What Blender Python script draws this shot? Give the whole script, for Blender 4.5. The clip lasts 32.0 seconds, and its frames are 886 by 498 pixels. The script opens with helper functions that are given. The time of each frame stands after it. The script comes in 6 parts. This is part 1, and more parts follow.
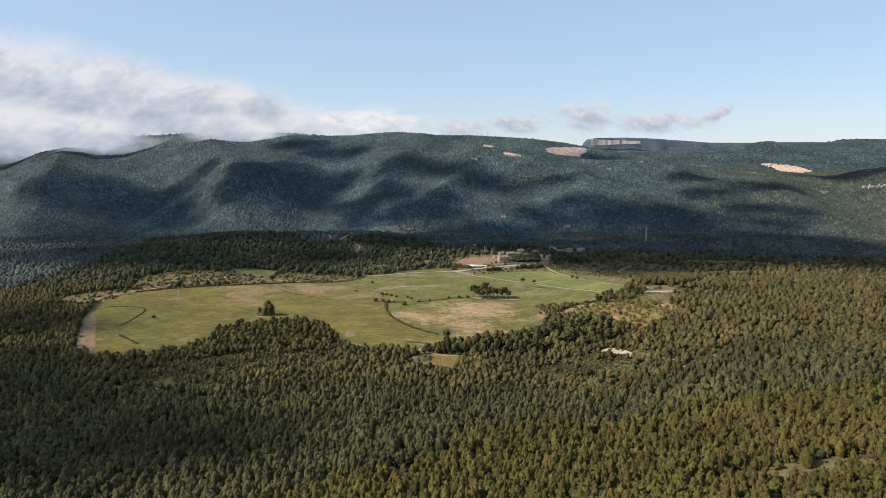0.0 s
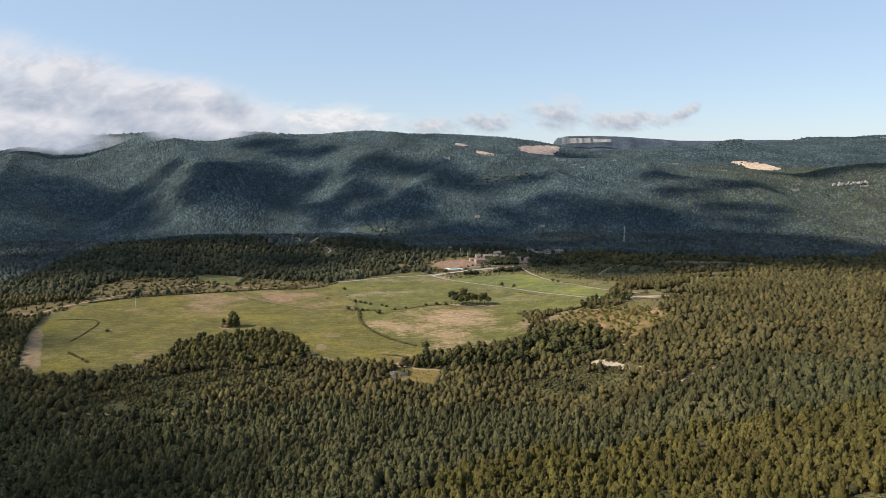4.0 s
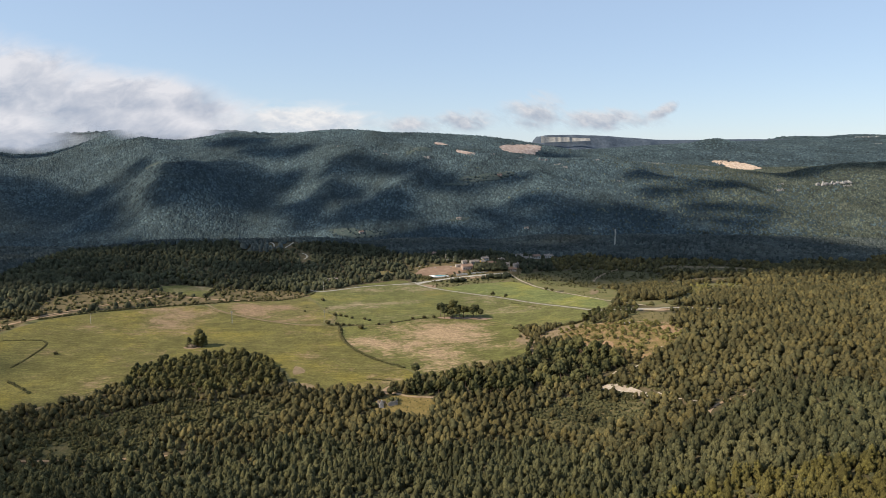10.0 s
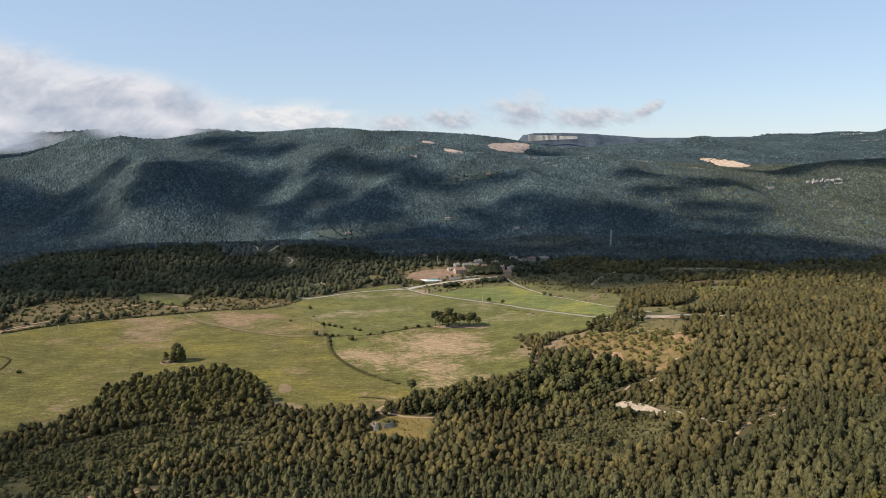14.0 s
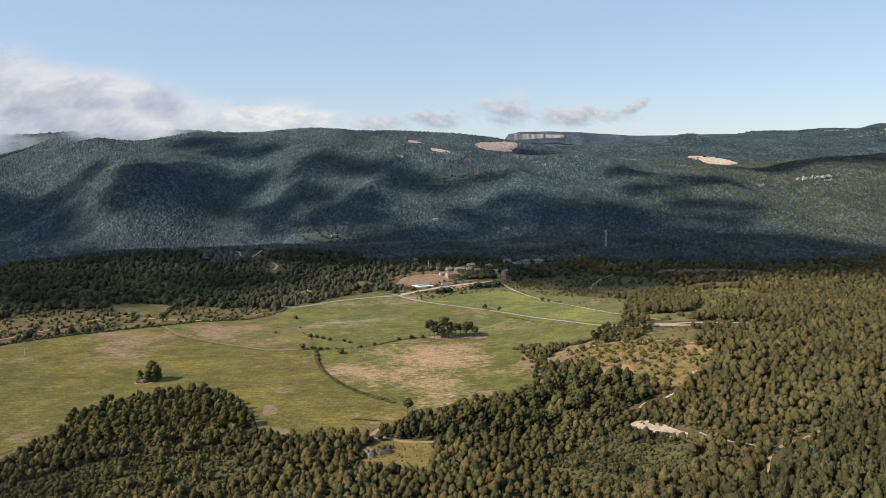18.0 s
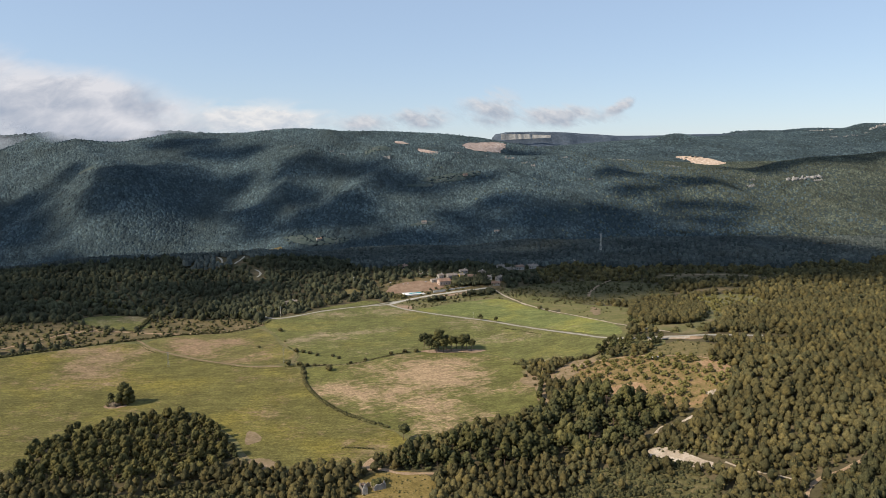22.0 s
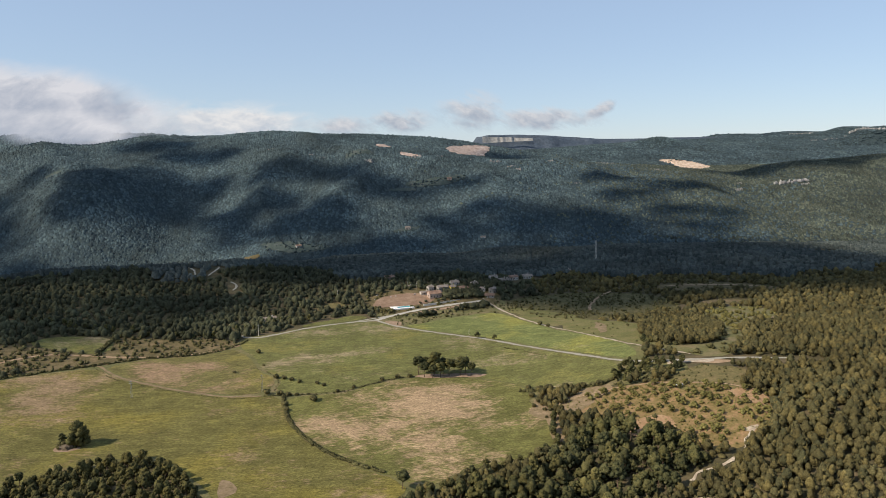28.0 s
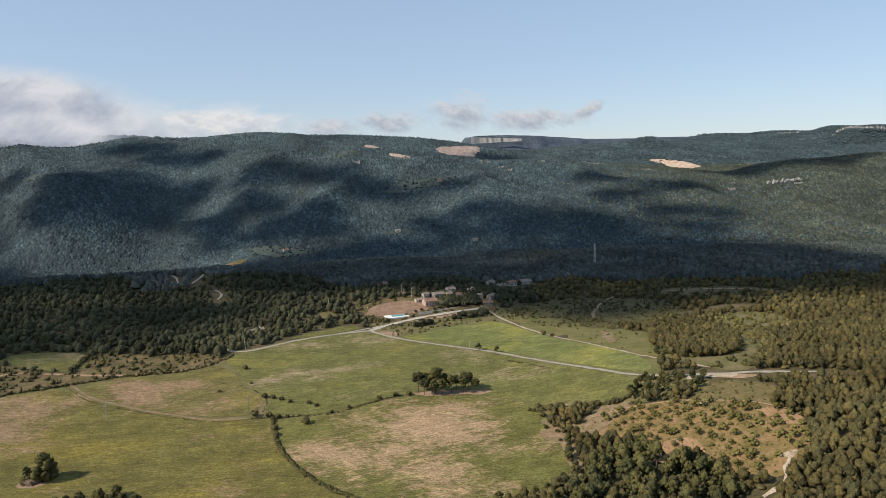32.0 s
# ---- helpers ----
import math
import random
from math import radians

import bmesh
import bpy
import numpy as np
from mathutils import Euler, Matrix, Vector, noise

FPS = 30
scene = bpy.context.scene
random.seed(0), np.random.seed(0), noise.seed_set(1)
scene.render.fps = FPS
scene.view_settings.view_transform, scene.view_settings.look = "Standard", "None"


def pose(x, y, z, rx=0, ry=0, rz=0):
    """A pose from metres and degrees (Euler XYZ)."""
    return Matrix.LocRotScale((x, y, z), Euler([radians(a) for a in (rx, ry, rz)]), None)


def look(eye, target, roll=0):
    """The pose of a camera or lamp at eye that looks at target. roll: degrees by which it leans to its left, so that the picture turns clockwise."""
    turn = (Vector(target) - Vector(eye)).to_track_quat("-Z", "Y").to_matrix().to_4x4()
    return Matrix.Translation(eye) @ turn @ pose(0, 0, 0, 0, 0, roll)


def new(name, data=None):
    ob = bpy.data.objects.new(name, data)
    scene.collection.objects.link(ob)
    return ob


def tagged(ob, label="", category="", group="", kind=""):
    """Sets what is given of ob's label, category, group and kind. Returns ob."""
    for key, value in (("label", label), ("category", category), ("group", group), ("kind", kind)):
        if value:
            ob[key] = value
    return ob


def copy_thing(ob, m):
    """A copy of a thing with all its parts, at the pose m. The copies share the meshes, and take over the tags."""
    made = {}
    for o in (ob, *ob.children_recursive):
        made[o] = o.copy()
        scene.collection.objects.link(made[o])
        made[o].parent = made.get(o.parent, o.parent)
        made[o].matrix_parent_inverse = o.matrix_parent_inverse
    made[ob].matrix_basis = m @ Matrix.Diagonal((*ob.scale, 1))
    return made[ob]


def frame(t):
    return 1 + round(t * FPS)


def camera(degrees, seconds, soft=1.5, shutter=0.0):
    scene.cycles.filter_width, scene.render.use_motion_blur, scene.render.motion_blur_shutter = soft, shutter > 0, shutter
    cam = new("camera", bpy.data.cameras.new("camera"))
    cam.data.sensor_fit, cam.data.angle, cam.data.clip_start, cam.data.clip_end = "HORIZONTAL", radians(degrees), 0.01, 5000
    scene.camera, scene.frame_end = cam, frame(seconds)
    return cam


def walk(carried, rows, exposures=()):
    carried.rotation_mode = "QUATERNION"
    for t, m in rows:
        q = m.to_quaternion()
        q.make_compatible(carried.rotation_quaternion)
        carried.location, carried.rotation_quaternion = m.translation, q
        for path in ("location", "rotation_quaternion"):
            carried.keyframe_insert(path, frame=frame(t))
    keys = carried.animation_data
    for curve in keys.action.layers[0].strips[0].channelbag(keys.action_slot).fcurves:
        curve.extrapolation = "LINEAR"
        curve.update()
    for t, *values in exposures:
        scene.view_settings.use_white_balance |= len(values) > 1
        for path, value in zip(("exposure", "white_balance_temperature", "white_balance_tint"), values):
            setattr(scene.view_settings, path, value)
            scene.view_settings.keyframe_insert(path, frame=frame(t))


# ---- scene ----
cam = camera(65.516, 32.0, soft=0.8)
walk(cam, [
    (0.0, look((-0.00, 0.00, 138.00), (0.00, 991.44, 7.47), 0.459)),
    (0.5, look((-0.56, 4.26, 138.06), (1.82, 995.72, 7.66), 0.341)),
    (1.0, look((-1.15, 8.50, 138.14), (10.94, 999.79, 7.00), 0.420)),
    (1.5, look((-1.82, 12.73, 138.27), (25.15, 1003.68, 6.73), 0.272)),
    (2.0, look((-2.50, 16.95, 138.40), (28.64, 1007.73, 6.61), 0.312)),
    (3.0, look((-3.88, 25.38, 138.68), (32.46, 1015.94, 6.45), 0.316)),
    (6.0, look((-8.00, 50.89, 139.50), (48.02, 1040.51, 7.14), 0.348)),
    (8.0, look((-10.75, 68.15, 139.88), (56.02, 1057.02, 6.92), 0.394)),
    (9.0, look((-12.07, 76.78, 140.10), (60.40, 1065.17, 6.59), 0.283)),
    (10.0, look((-13.31, 85.38, 140.26), (64.77, 1073.31, 6.46), 0.302)),
    (12.0, look((-15.62, 102.40, 140.61), (73.39, 1089.24, 5.55), 0.217)),
    (13.0, look((-16.99, 110.88, 140.58), (77.30, 1097.10, 4.69), 0.183)),
    (14.0, look((-18.13, 119.35, 140.63), (81.43, 1105.08, 4.91), 0.090)),
    (17.0, look((-20.67, 143.86, 140.74), (94.68, 1127.80, 4.52), -0.260)),
    (19.0, look((-22.23, 159.76, 141.43), (103.93, 1142.30, 4.69), -0.420)),
    (21.0, look((-23.50, 175.69, 142.31), (113.33, 1156.78, 5.40), -0.441)),
    (23.0, look((-25.03, 191.37, 142.72), (122.74, 1171.08, 7.35), -0.512)),
    (25.0, look((-26.23, 207.24, 142.83), (132.08, 1185.54, 9.15), -0.482)),
    (28.0, look((-28.47, 231.35, 143.32), (144.43, 1207.38, 11.12), -0.481)),
    (30.0, look((-29.70, 247.56, 143.08), (152.30, 1222.10, 12.14), -0.603)),
    (32.0, look((-30.87, 263.20, 143.38), (160.38, 1235.95, 12.36), -0.784)),
], exposures=((0, 0.79), (12, 0.76), (20, 0.71), (28, 0.635), (32, 0.61)))

# ---- sky and sun ----
SUN_UP, SUN_FROM = radians(38), radians(-104)      # elevation; azimuth from +y towards +x
to_sun = Vector((math.sin(SUN_FROM) * math.cos(SUN_UP), math.cos(SUN_FROM) * math.cos(SUN_UP), math.sin(SUN_UP)))
world = bpy.data.worlds.new("sky")
scene.world = world
world.use_nodes = True
wn = world.node_tree
sky = wn.nodes.new("ShaderNodeTexSky")
sky.sky_type, sky.sun_disc = "NISHITA", False
sky.sun_elevation, sky.sun_rotation = SUN_UP, SUN_FROM
sky.air_density, sky.dust_density, sky.ozone_density, sky.altitude = 1.0, 0.35, 1.6, 400
veil = wn.nodes.new("ShaderNodeMix")                # thin high haze evens the sky out
veil.data_type = "RGBA"
veil.inputs[0].default_value = 0.65
veil.inputs[7].default_value = (2.5, 3.2, 4.35, 1)
wn.links.new(sky.outputs[0], veil.inputs[6])
wn.links.new(veil.outputs[2], wn.nodes["Background"].inputs[0])
wn.nodes["Background"].inputs[1].default_value = 0.102
sun = new("sun", bpy.data.lights.new("sun", "SUN"))
sun.data.energy, sun.data.angle, sun.data.color = 3.4, radians(1.2), (1.0, 0.89, 0.74)
sun.matrix_world = look(to_sun * 1000, (0, 0, 0))


# ---- materials ----
def shader(name, rough=0.9, spec=0.2):
    m = bpy.data.materials.new(name)
    m.use_nodes = True
    b = m.node_tree.nodes["Principled BSDF"]
    b.inputs["Roughness"].default_value = rough
    b.inputs["Specular IOR Level"].default_value = spec
    return m, m.node_tree, b


def node(nt, kind, **values):
    n = nt.nodes.new(kind)
    for k, v in values.items():
        n.inputs[k].default_value = v
    return n


def noise_of(nt, size, detail=4.0, rough=0.55, stretch=None, turn=0.0):
    """Noise over the world's places, with blotches of that size in metres."""
    geo = nt.nodes.new("ShaderNodeNewGeometry")
    mp = nt.nodes.new("ShaderNodeMapping")
    s = stretch or (1, 1, 1)
    mp.inputs["Rotation"].default_value = (0, 0, radians(turn))
    mp.inputs["Scale"].default_value = (s[0] / size, s[1] / size, s[2] / size)
    nt.links.new(geo.outputs["Position"], mp.inputs[0])
    n = node(nt, "ShaderNodeTexNoise", Scale=1.0, Detail=detail, Roughness=rough)
    nt.links.new(mp.outputs[0], n.inputs["Vector"])
    return n.outputs["Fac"]


def ramp_of(nt, fac, stops):
    r = nt.nodes.new("ShaderNodeValToRGB")
    while len(r.color_ramp.elements) < len(stops):
        r.color_ramp.elements.new(0.5)
    for e, (p, c) in zip(r.color_ramp.elements, stops):
        e.position, e.color = p, (*(c if hasattr(c, "__len__") else (c, c, c)), 1)
    nt.links.new(fac, r.inputs[0])
    return r.outputs[0]


def mix_of(nt, fac, a, b, mode="MIX"):
    m = nt.nodes.new("ShaderNodeMix")
    m.data_type, m.blend_type = "RGBA", mode
    for sock, v in ((m.inputs["Factor"], fac), (m.inputs[6], a), (m.inputs[7], b)):
        if hasattr(v, "is_output"):
            nt.links.new(v, sock)
        else:
            sock.default_value = (*v, 1) if hasattr(v, "__len__") else v
    return m.outputs[2]


def relief(nt, b, fac, strength, distance):
    n = node(nt, "ShaderNodeBump", Strength=strength, Distance=distance)
    nt.links.new(fac, n.inputs["Height"])
    nt.links.new(n.outputs[0], b.inputs["Normal"])


def foliage(name, dark, mid, light, size=7.0, dry=(0.12, 0.10, 0.045), leaf=0.65, rough=0.28, single=False):
    """Leaves: tuft by tuft and tree by tree different, with drier stands here and there. rough: how uneven the leaves are; single: for trees that are objects of their own."""
    m, nt, b = shader(name, 0.85, 0.12)
    geo = nt.nodes.new("ShaderNodeNewGeometry")
    tuft = ramp_of(nt, geo.outputs["Random Per Island"], [(0.0, dark), (0.5, mid), (1.0, light)])
    tree = ramp_of(nt, noise_of(nt, size, 2.0), [(0.3, 0.72), (0.7, 1.22)])
    stand = ramp_of(nt, noise_of(nt, 90.0, 3.0), [(0.5, 0.0), (0.75, 0.45)])
    col = mix_of(nt, 1.0, tuft, tree, "MULTIPLY")
    col = mix_of(nt, stand, col, dry)
    if single:
        col = mix_of(nt, 1.0, col, ramp_of(nt, nt.nodes.new("ShaderNodeObjectInfo").outputs["Random"], [(0.0, (0.78, 0.86, 0.9)), (1.0, (1.2, 1.17, 1.0))]), "MULTIPLY")
    grove = ramp_of(nt, noise_of(nt, size * 5.5, 3.0), [(0.35, 0.76), (0.65, 1.2)])
    col = mix_of(nt, 1.0, col, grove, "MULTIPLY")
    speck = noise_of(nt, leaf, 3.0, 0.7)
    col = mix_of(nt, 1.0, col, ramp_of(nt, speck, [(0.34, 1 - rough), (0.66, 1 + rough)]), "MULTIPLY")
    nt.links.new(col, b.inputs["Base Color"])
    relief(nt, b, speck, min(0.9, rough * 2.2), leaf * 0.7)
    glow = nt.nodes.new("ShaderNodeBsdfTranslucent")             # light that comes through thin needles and leaves
    nt.links.new(col, glow.inputs["Color"])
    both = node(nt, "ShaderNodeMixShader", Fac=0.25)
    nt.links.new(b.outputs[0], both.inputs[1])
    nt.links.new(glow.outputs[0], both.inputs[2])
    nt.links.new(both.outputs[0], nt.nodes["Material Output"].inputs[0])
    return m


def earth(name, a, b_, c, size=9.0, fine=0.8, bump=0.25, upland=None):
    """Soil in three tones; upland: the garrigue's tones past the valley, with the blue of haze painted in."""
    m, nt, b = shader(name, 0.95, 0.1)
    blotch = noise_of(nt, size, 6.0, 0.65)
    col = ramp_of(nt, blotch, [(0.32, a), (0.5, b_), (0.68, c)])
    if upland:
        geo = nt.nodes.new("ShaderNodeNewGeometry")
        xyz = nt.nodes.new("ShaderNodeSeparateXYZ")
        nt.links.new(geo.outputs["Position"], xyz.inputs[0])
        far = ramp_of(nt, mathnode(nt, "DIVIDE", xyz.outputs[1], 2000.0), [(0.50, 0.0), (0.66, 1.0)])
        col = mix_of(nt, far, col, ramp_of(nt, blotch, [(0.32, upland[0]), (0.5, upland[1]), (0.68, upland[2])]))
    grain = ramp_of(nt, noise_of(nt, fine, 3.0), [(0.3, 0.75), (0.7, 1.2)])
    nt.links.new(mix_of(nt, 1.0, col, grain, "MULTIPLY"), b.inputs["Base Color"])
    relief(nt, b, noise_of(nt, fine * 1.7, 4.0), 0.6, bump)
    return m


def crop(name, green, yellow, bare, much_yellow=0.55, much_bare=0.6, turn=20.0, centre=None, reach=60.0):
    """A young crop in drill rows: green, flowering weeds, and bare stony soil where it failed."""
    m, nt, b = shader(name, 0.95, 0.1)
    base = mix_of(nt, ramp_of(nt, noise_of(nt, 14.0, 5.0, 0.6), [(0.35, 0.0), (0.65, 1.0)]), green, tuple(v * 0.72 for v in green))
    y = ramp_of(nt, noise_of(nt, 55.0, 4.0, 0.6), [(much_yellow, 0.0), (much_yellow + 0.16, 0.85)])
    col = mix_of(nt, y, base, yellow)
    patch = noise_of(nt, 52.0, 7.0, 0.66, (1.0, 1.2, 1.0), turn)
    if centre:
        geo = nt.nodes.new("ShaderNodeNewGeometry")
        d = nt.nodes.new("ShaderNodeVectorMath")
        d.operation = "DISTANCE"
        d.inputs[1].default_value = centre
        nt.links.new(geo.outputs["Position"], d.inputs[0])
        near = ramp_of(nt, mathnode(nt, "DIVIDE", d.outputs["Value"], reach), [(0.2, 0.17), (1.0, 0.0)])
        patch = mathnode(nt, "ADD", patch, near)
    rows = noise_of(nt, 0.8, 3.0, 0.7, (0.22, 1.0, 1.0), turn)
    clod = noise_of(nt, 3.2, 4.0, 0.7, (0.6, 1.0, 1.0), turn)
    patch = mathnode(nt, "ADD", patch, mathnode(nt, "MULTIPLY", mathnode(nt, "SUBTRACT", rows, 0.5), 0.46))
    patch = mathnode(nt, "ADD", patch, mathnode(nt, "MULTIPLY", mathnode(nt, "SUBTRACT", clod, 0.5), 0.40))
    s = ramp_of(nt, patch, [(much_bare - 0.03, 0.0), (much_bare + 0.11, 0.88)])
    col = mix_of(nt, s, col, bare)
    fine = ramp_of(nt, noise_of(nt, 0.7, 4.0, 0.8, (0.5, 1.0, 1.0), turn), [(0.32, 0.45), (0.68, 1.6)])
    col = mix_of(nt, 1.0, col, ramp_of(nt, noise_of(nt, 0.9, 2.0, 0.6, (0.07, 1.0, 1.0), turn + 55), [(0.32, 0.9), (0.68, 1.1)]), "MULTIPLY")
    fleck = ramp_of(nt, noise_of(nt, 3.0, 3.0, 0.75, (0.4, 1.0, 1.0), turn - 12), [(0.34, 0.84), (0.5, 1.0), (0.66, 1.3)])
    col = mix_of(nt, 1.0, col, fleck, "MULTIPLY")
    nt.links.new(mix_of(nt, 1.0, col, fine, "MULTIPLY"), b.inputs["Base Color"])
    relief(nt, b, rows, 0.5, 0.42)
    return m


def mathnode(nt, op, a, b):
    n = nt.nodes.new("ShaderNodeMath")
    n.operation = op
    for sock, v in zip(n.inputs, (a, b)):
        if hasattr(v, "is_output"):
            nt.links.new(v, sock)
        else:
            sock.default_value = v
    return n.outputs[0]


def plain(name, colour, rough=0.8, spec=0.3, size=0.8, amount=0.25, metal=0.0):
    """A built surface with stains at two scales."""
    m, nt, b = shader(name, rough, spec)
    b.inputs["Metallic"].default_value = metal
    big = ramp_of(nt, noise_of(nt, size * 5, 4.0), [(0.3, 1 - amount), (0.7, 1 + amount * 0.5)])
    small = ramp_of(nt, noise_of(nt, size * 0.5, 4.0), [(0.3, 1 - amount * 0.6), (0.7, 1.0 + amount * 0.3)])
    nt.links.new(mix_of(nt, 1.0, mix_of(nt, 1.0, colour, big, "MULTIPLY"), small, "MULTIPLY"), b.inputs["Base Color"])
    relief(nt, b, noise_of(nt, size * 0.6, 3.0), 0.3, 0.05)
    return m


PINE = foliage("pine_needles", (0.078, 0.076, 0.036), (0.119, 0.101, 0.043), (0.168, 0.134, 0.050), 6.0, (0.131, 0.117, 0.052), 0.5, 0.46)
BELT = foliage("plateau_needles", (0.053, 0.058, 0.034), (0.078, 0.081, 0.045), (0.108, 0.109, 0.059), 12.0, (0.102, 0.094, 0.050), 1.2)
# the blue of distant haze is mixed into the mountain oaks' colour
HAZY_OAK = foliage("hazy_oak_leaves", (0.042, 0.061, 0.070), (0.070, 0.101, 0.112), (0.107, 0.148, 0.151), 24.0, (0.078, 0.095, 0.084), 3.0, 0.28)
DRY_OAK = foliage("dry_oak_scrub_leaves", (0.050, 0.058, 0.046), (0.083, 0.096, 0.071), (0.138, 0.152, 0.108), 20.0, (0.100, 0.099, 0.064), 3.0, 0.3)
YOUNG = foliage("young_pine_needles", (0.062, 0.066, 0.033), (0.097, 0.094, 0.043), (0.139, 0.128, 0.055), 6.0, (0.141, 0.116, 0.050), 0.5, 0.46)
HILL = foliage("sunny_pine_needles", (0.084, 0.077, 0.026), (0.119, 0.103, 0.031), (0.156, 0.134, 0.037), 6.0, (0.140, 0.109, 0.039), 0.5, 0.46)
# belt leaves with the cool tint of cloud shade put into their colour
SHADED_BELT = foliage("shaded_belt_leaves", (0.051, 0.065, 0.060), (0.080, 0.095, 0.087), (0.114, 0.129, 0.114), 14.0, (0.080, 0.084, 0.065), 1.6, 0.25)
MATURE = foliage("mature_pine_needles", (0.062, 0.065, 0.030), (0.098, 0.095, 0.040), (0.146, 0.129, 0.052), 4.0, (0.118, 0.101, 0.046), 0.45, 0.5, True)
COPSE_PINE = foliage("copse_pine_needles", (0.074, 0.070, 0.030), (0.112, 0.100, 0.040), (0.158, 0.134, 0.050), 4.0, (0.125, 0.103, 0.045), 0.45, 0.46, True)
SHRUB = foliage("shrub_leaves", (0.067, 0.066, 0.028), (0.116, 0.109, 0.045), (0.170, 0.153, 0.066), 3.0)
OLIVE = foliage("orchard_leaves", (0.138, 0.123, 0.041), (0.193, 0.174, 0.057), (0.253, 0.223, 0.083), 6.0)
BARK = plain("pine_bark", (0.16, 0.11, 0.08), 0.95, 0.1, 0.3, 0.4)
# the last three tones carry painted haze for the mountain ground
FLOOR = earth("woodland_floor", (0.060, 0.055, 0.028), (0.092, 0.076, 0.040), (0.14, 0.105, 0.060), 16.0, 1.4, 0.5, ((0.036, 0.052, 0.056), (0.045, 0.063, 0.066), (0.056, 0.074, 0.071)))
SCRUB = earth("dry_grass_and_scrub", (0.091, 0.075, 0.035), (0.135, 0.105, 0.051), (0.196, 0.142, 0.078), 10.0, 1.2, 0.4)
GARRIGUE = earth("low_garrigue", (0.074, 0.069, 0.030), (0.108, 0.095, 0.040), (0.162, 0.125, 0.062), 4.0, 0.8, 0.9)
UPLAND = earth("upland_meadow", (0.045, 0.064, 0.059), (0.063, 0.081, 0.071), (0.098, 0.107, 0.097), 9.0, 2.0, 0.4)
GRASS = earth("green_meadow_grass", (0.112, 0.112, 0.041), (0.148, 0.137, 0.050), (0.190, 0.158, 0.072), 12.0, 1.0, 0.3)
MEADOW = earth("rough_meadow", (0.105, 0.105, 0.042), (0.145, 0.132, 0.056), (0.20, 0.155, 0.085), 14.0, 1.2, 0.3)
ORCHARD_SOIL = earth("orchard_soil", (0.136, 0.108, 0.040), (0.207, 0.145, 0.062), (0.307, 0.186, 0.102), 6.0, 1.0, 0.3)
RED = earth("red_clay", (0.25, 0.155, 0.085), (0.31, 0.195, 0.108), (0.37, 0.255, 0.15), 8.0, 0.9)
BROWN_GRASS = earth("brown_dry_grass", (0.100, 0.090, 0.038), (0.140, 0.116, 0.050), (0.190, 0.143, 0.070), 6.0, 0.9, 0.3)
GOLD = earth("golden_weeds", (0.135, 0.100, 0.032), (0.195, 0.143, 0.048), (0.25, 0.178, 0.072), 5.0, 0.9, 0.5)
CLIFF = earth("pale_cliff_limestone", (0.25, 0.235, 0.215), (0.36, 0.34, 0.31), (0.48, 0.455, 0.42), 9.0, 2.0, 0.8)
YARD_SOIL = earth("reddish_brown_yard_soil", (0.19, 0.122, 0.080), (0.245, 0.162, 0.108), (0.30, 0.212, 0.145), 7.0, 0.9)
DULL_TAN = earth("weedy_tan_earth", (0.16, 0.122, 0.062), (0.22, 0.160, 0.092), (0.29, 0.210, 0.132), 5.0, 0.9)
TAN = earth("tan_bare_earth", (0.25, 0.17, 0.11), (0.30, 0.205, 0.137), (0.35, 0.255, 0.18), 8.0, 0.9)
CHALK = earth("pale_limestone_rubble", (0.30, 0.235, 0.165), (0.40, 0.325, 0.24), (0.50, 0.425, 0.335), 5.0, 0.8)
TRACK = earth("pale_dirt_track", (0.26, 0.175, 0.105), (0.32, 0.22, 0.135), (0.375, 0.27, 0.175), 5.0, 0.7, 0.1)
CONCRETE_ROAD = earth("pale_concrete_road", (0.34, 0.31, 0.26), (0.42, 0.385, 0.32), (0.48, 0.44, 0.37), 6.0, 0.6, 0.05)
ASPHALT = earth("worn_grey_asphalt", (0.285, 0.258, 0.200), (0.33, 0.300, 0.240), (0.37, 0.340, 0.28), 6.0, 0.5, 0.03)
CROP_WEST = crop("crop_west", (0.139, 0.123, 0.039), (0.174, 0.143, 0.034), (0.247, 0.168, 0.100), 0.50, 0.60, 25, (-190, 672, 0), 62.0)
CROP_NW = crop("crop_north_west", (0.148, 0.130, 0.046), (0.198, 0.163, 0.042), (0.260, 0.169, 0.105), 0.56, 0.595, -25, (-128, 700, 0), 40.0)
CROP_BARE = crop("crop_stony", (0.137, 0.130, 0.041), (0.187, 0.158, 0.055), (0.343, 0.234, 0.140), 0.60, 0.60, -25, (18, 580, 0), 82.0)
CROP_NORTH = crop("crop_north", (0.140, 0.137, 0.046), (0.189, 0.160, 0.046), (0.265, 0.202, 0.125), 0.56, 0.572, 15)
CROP_LIME = crop("crop_lime", (0.160, 0.172, 0.057), (0.228, 0.212, 0.053), (0.25, 0.20, 0.12), 0.50, 0.68, 10)


# ---- the lie of the land ----
def smooth(a, b, v):
    u = np.clip((v - a) / (b - a), 0, 1)
    return u * u * (3 - 2 * u)


def lattice(ix, iy, seed):
    h = np.sin(ix * 127.1 + iy * 311.7 + seed * 74.7) * 43758.5453
    return h - np.floor(h)


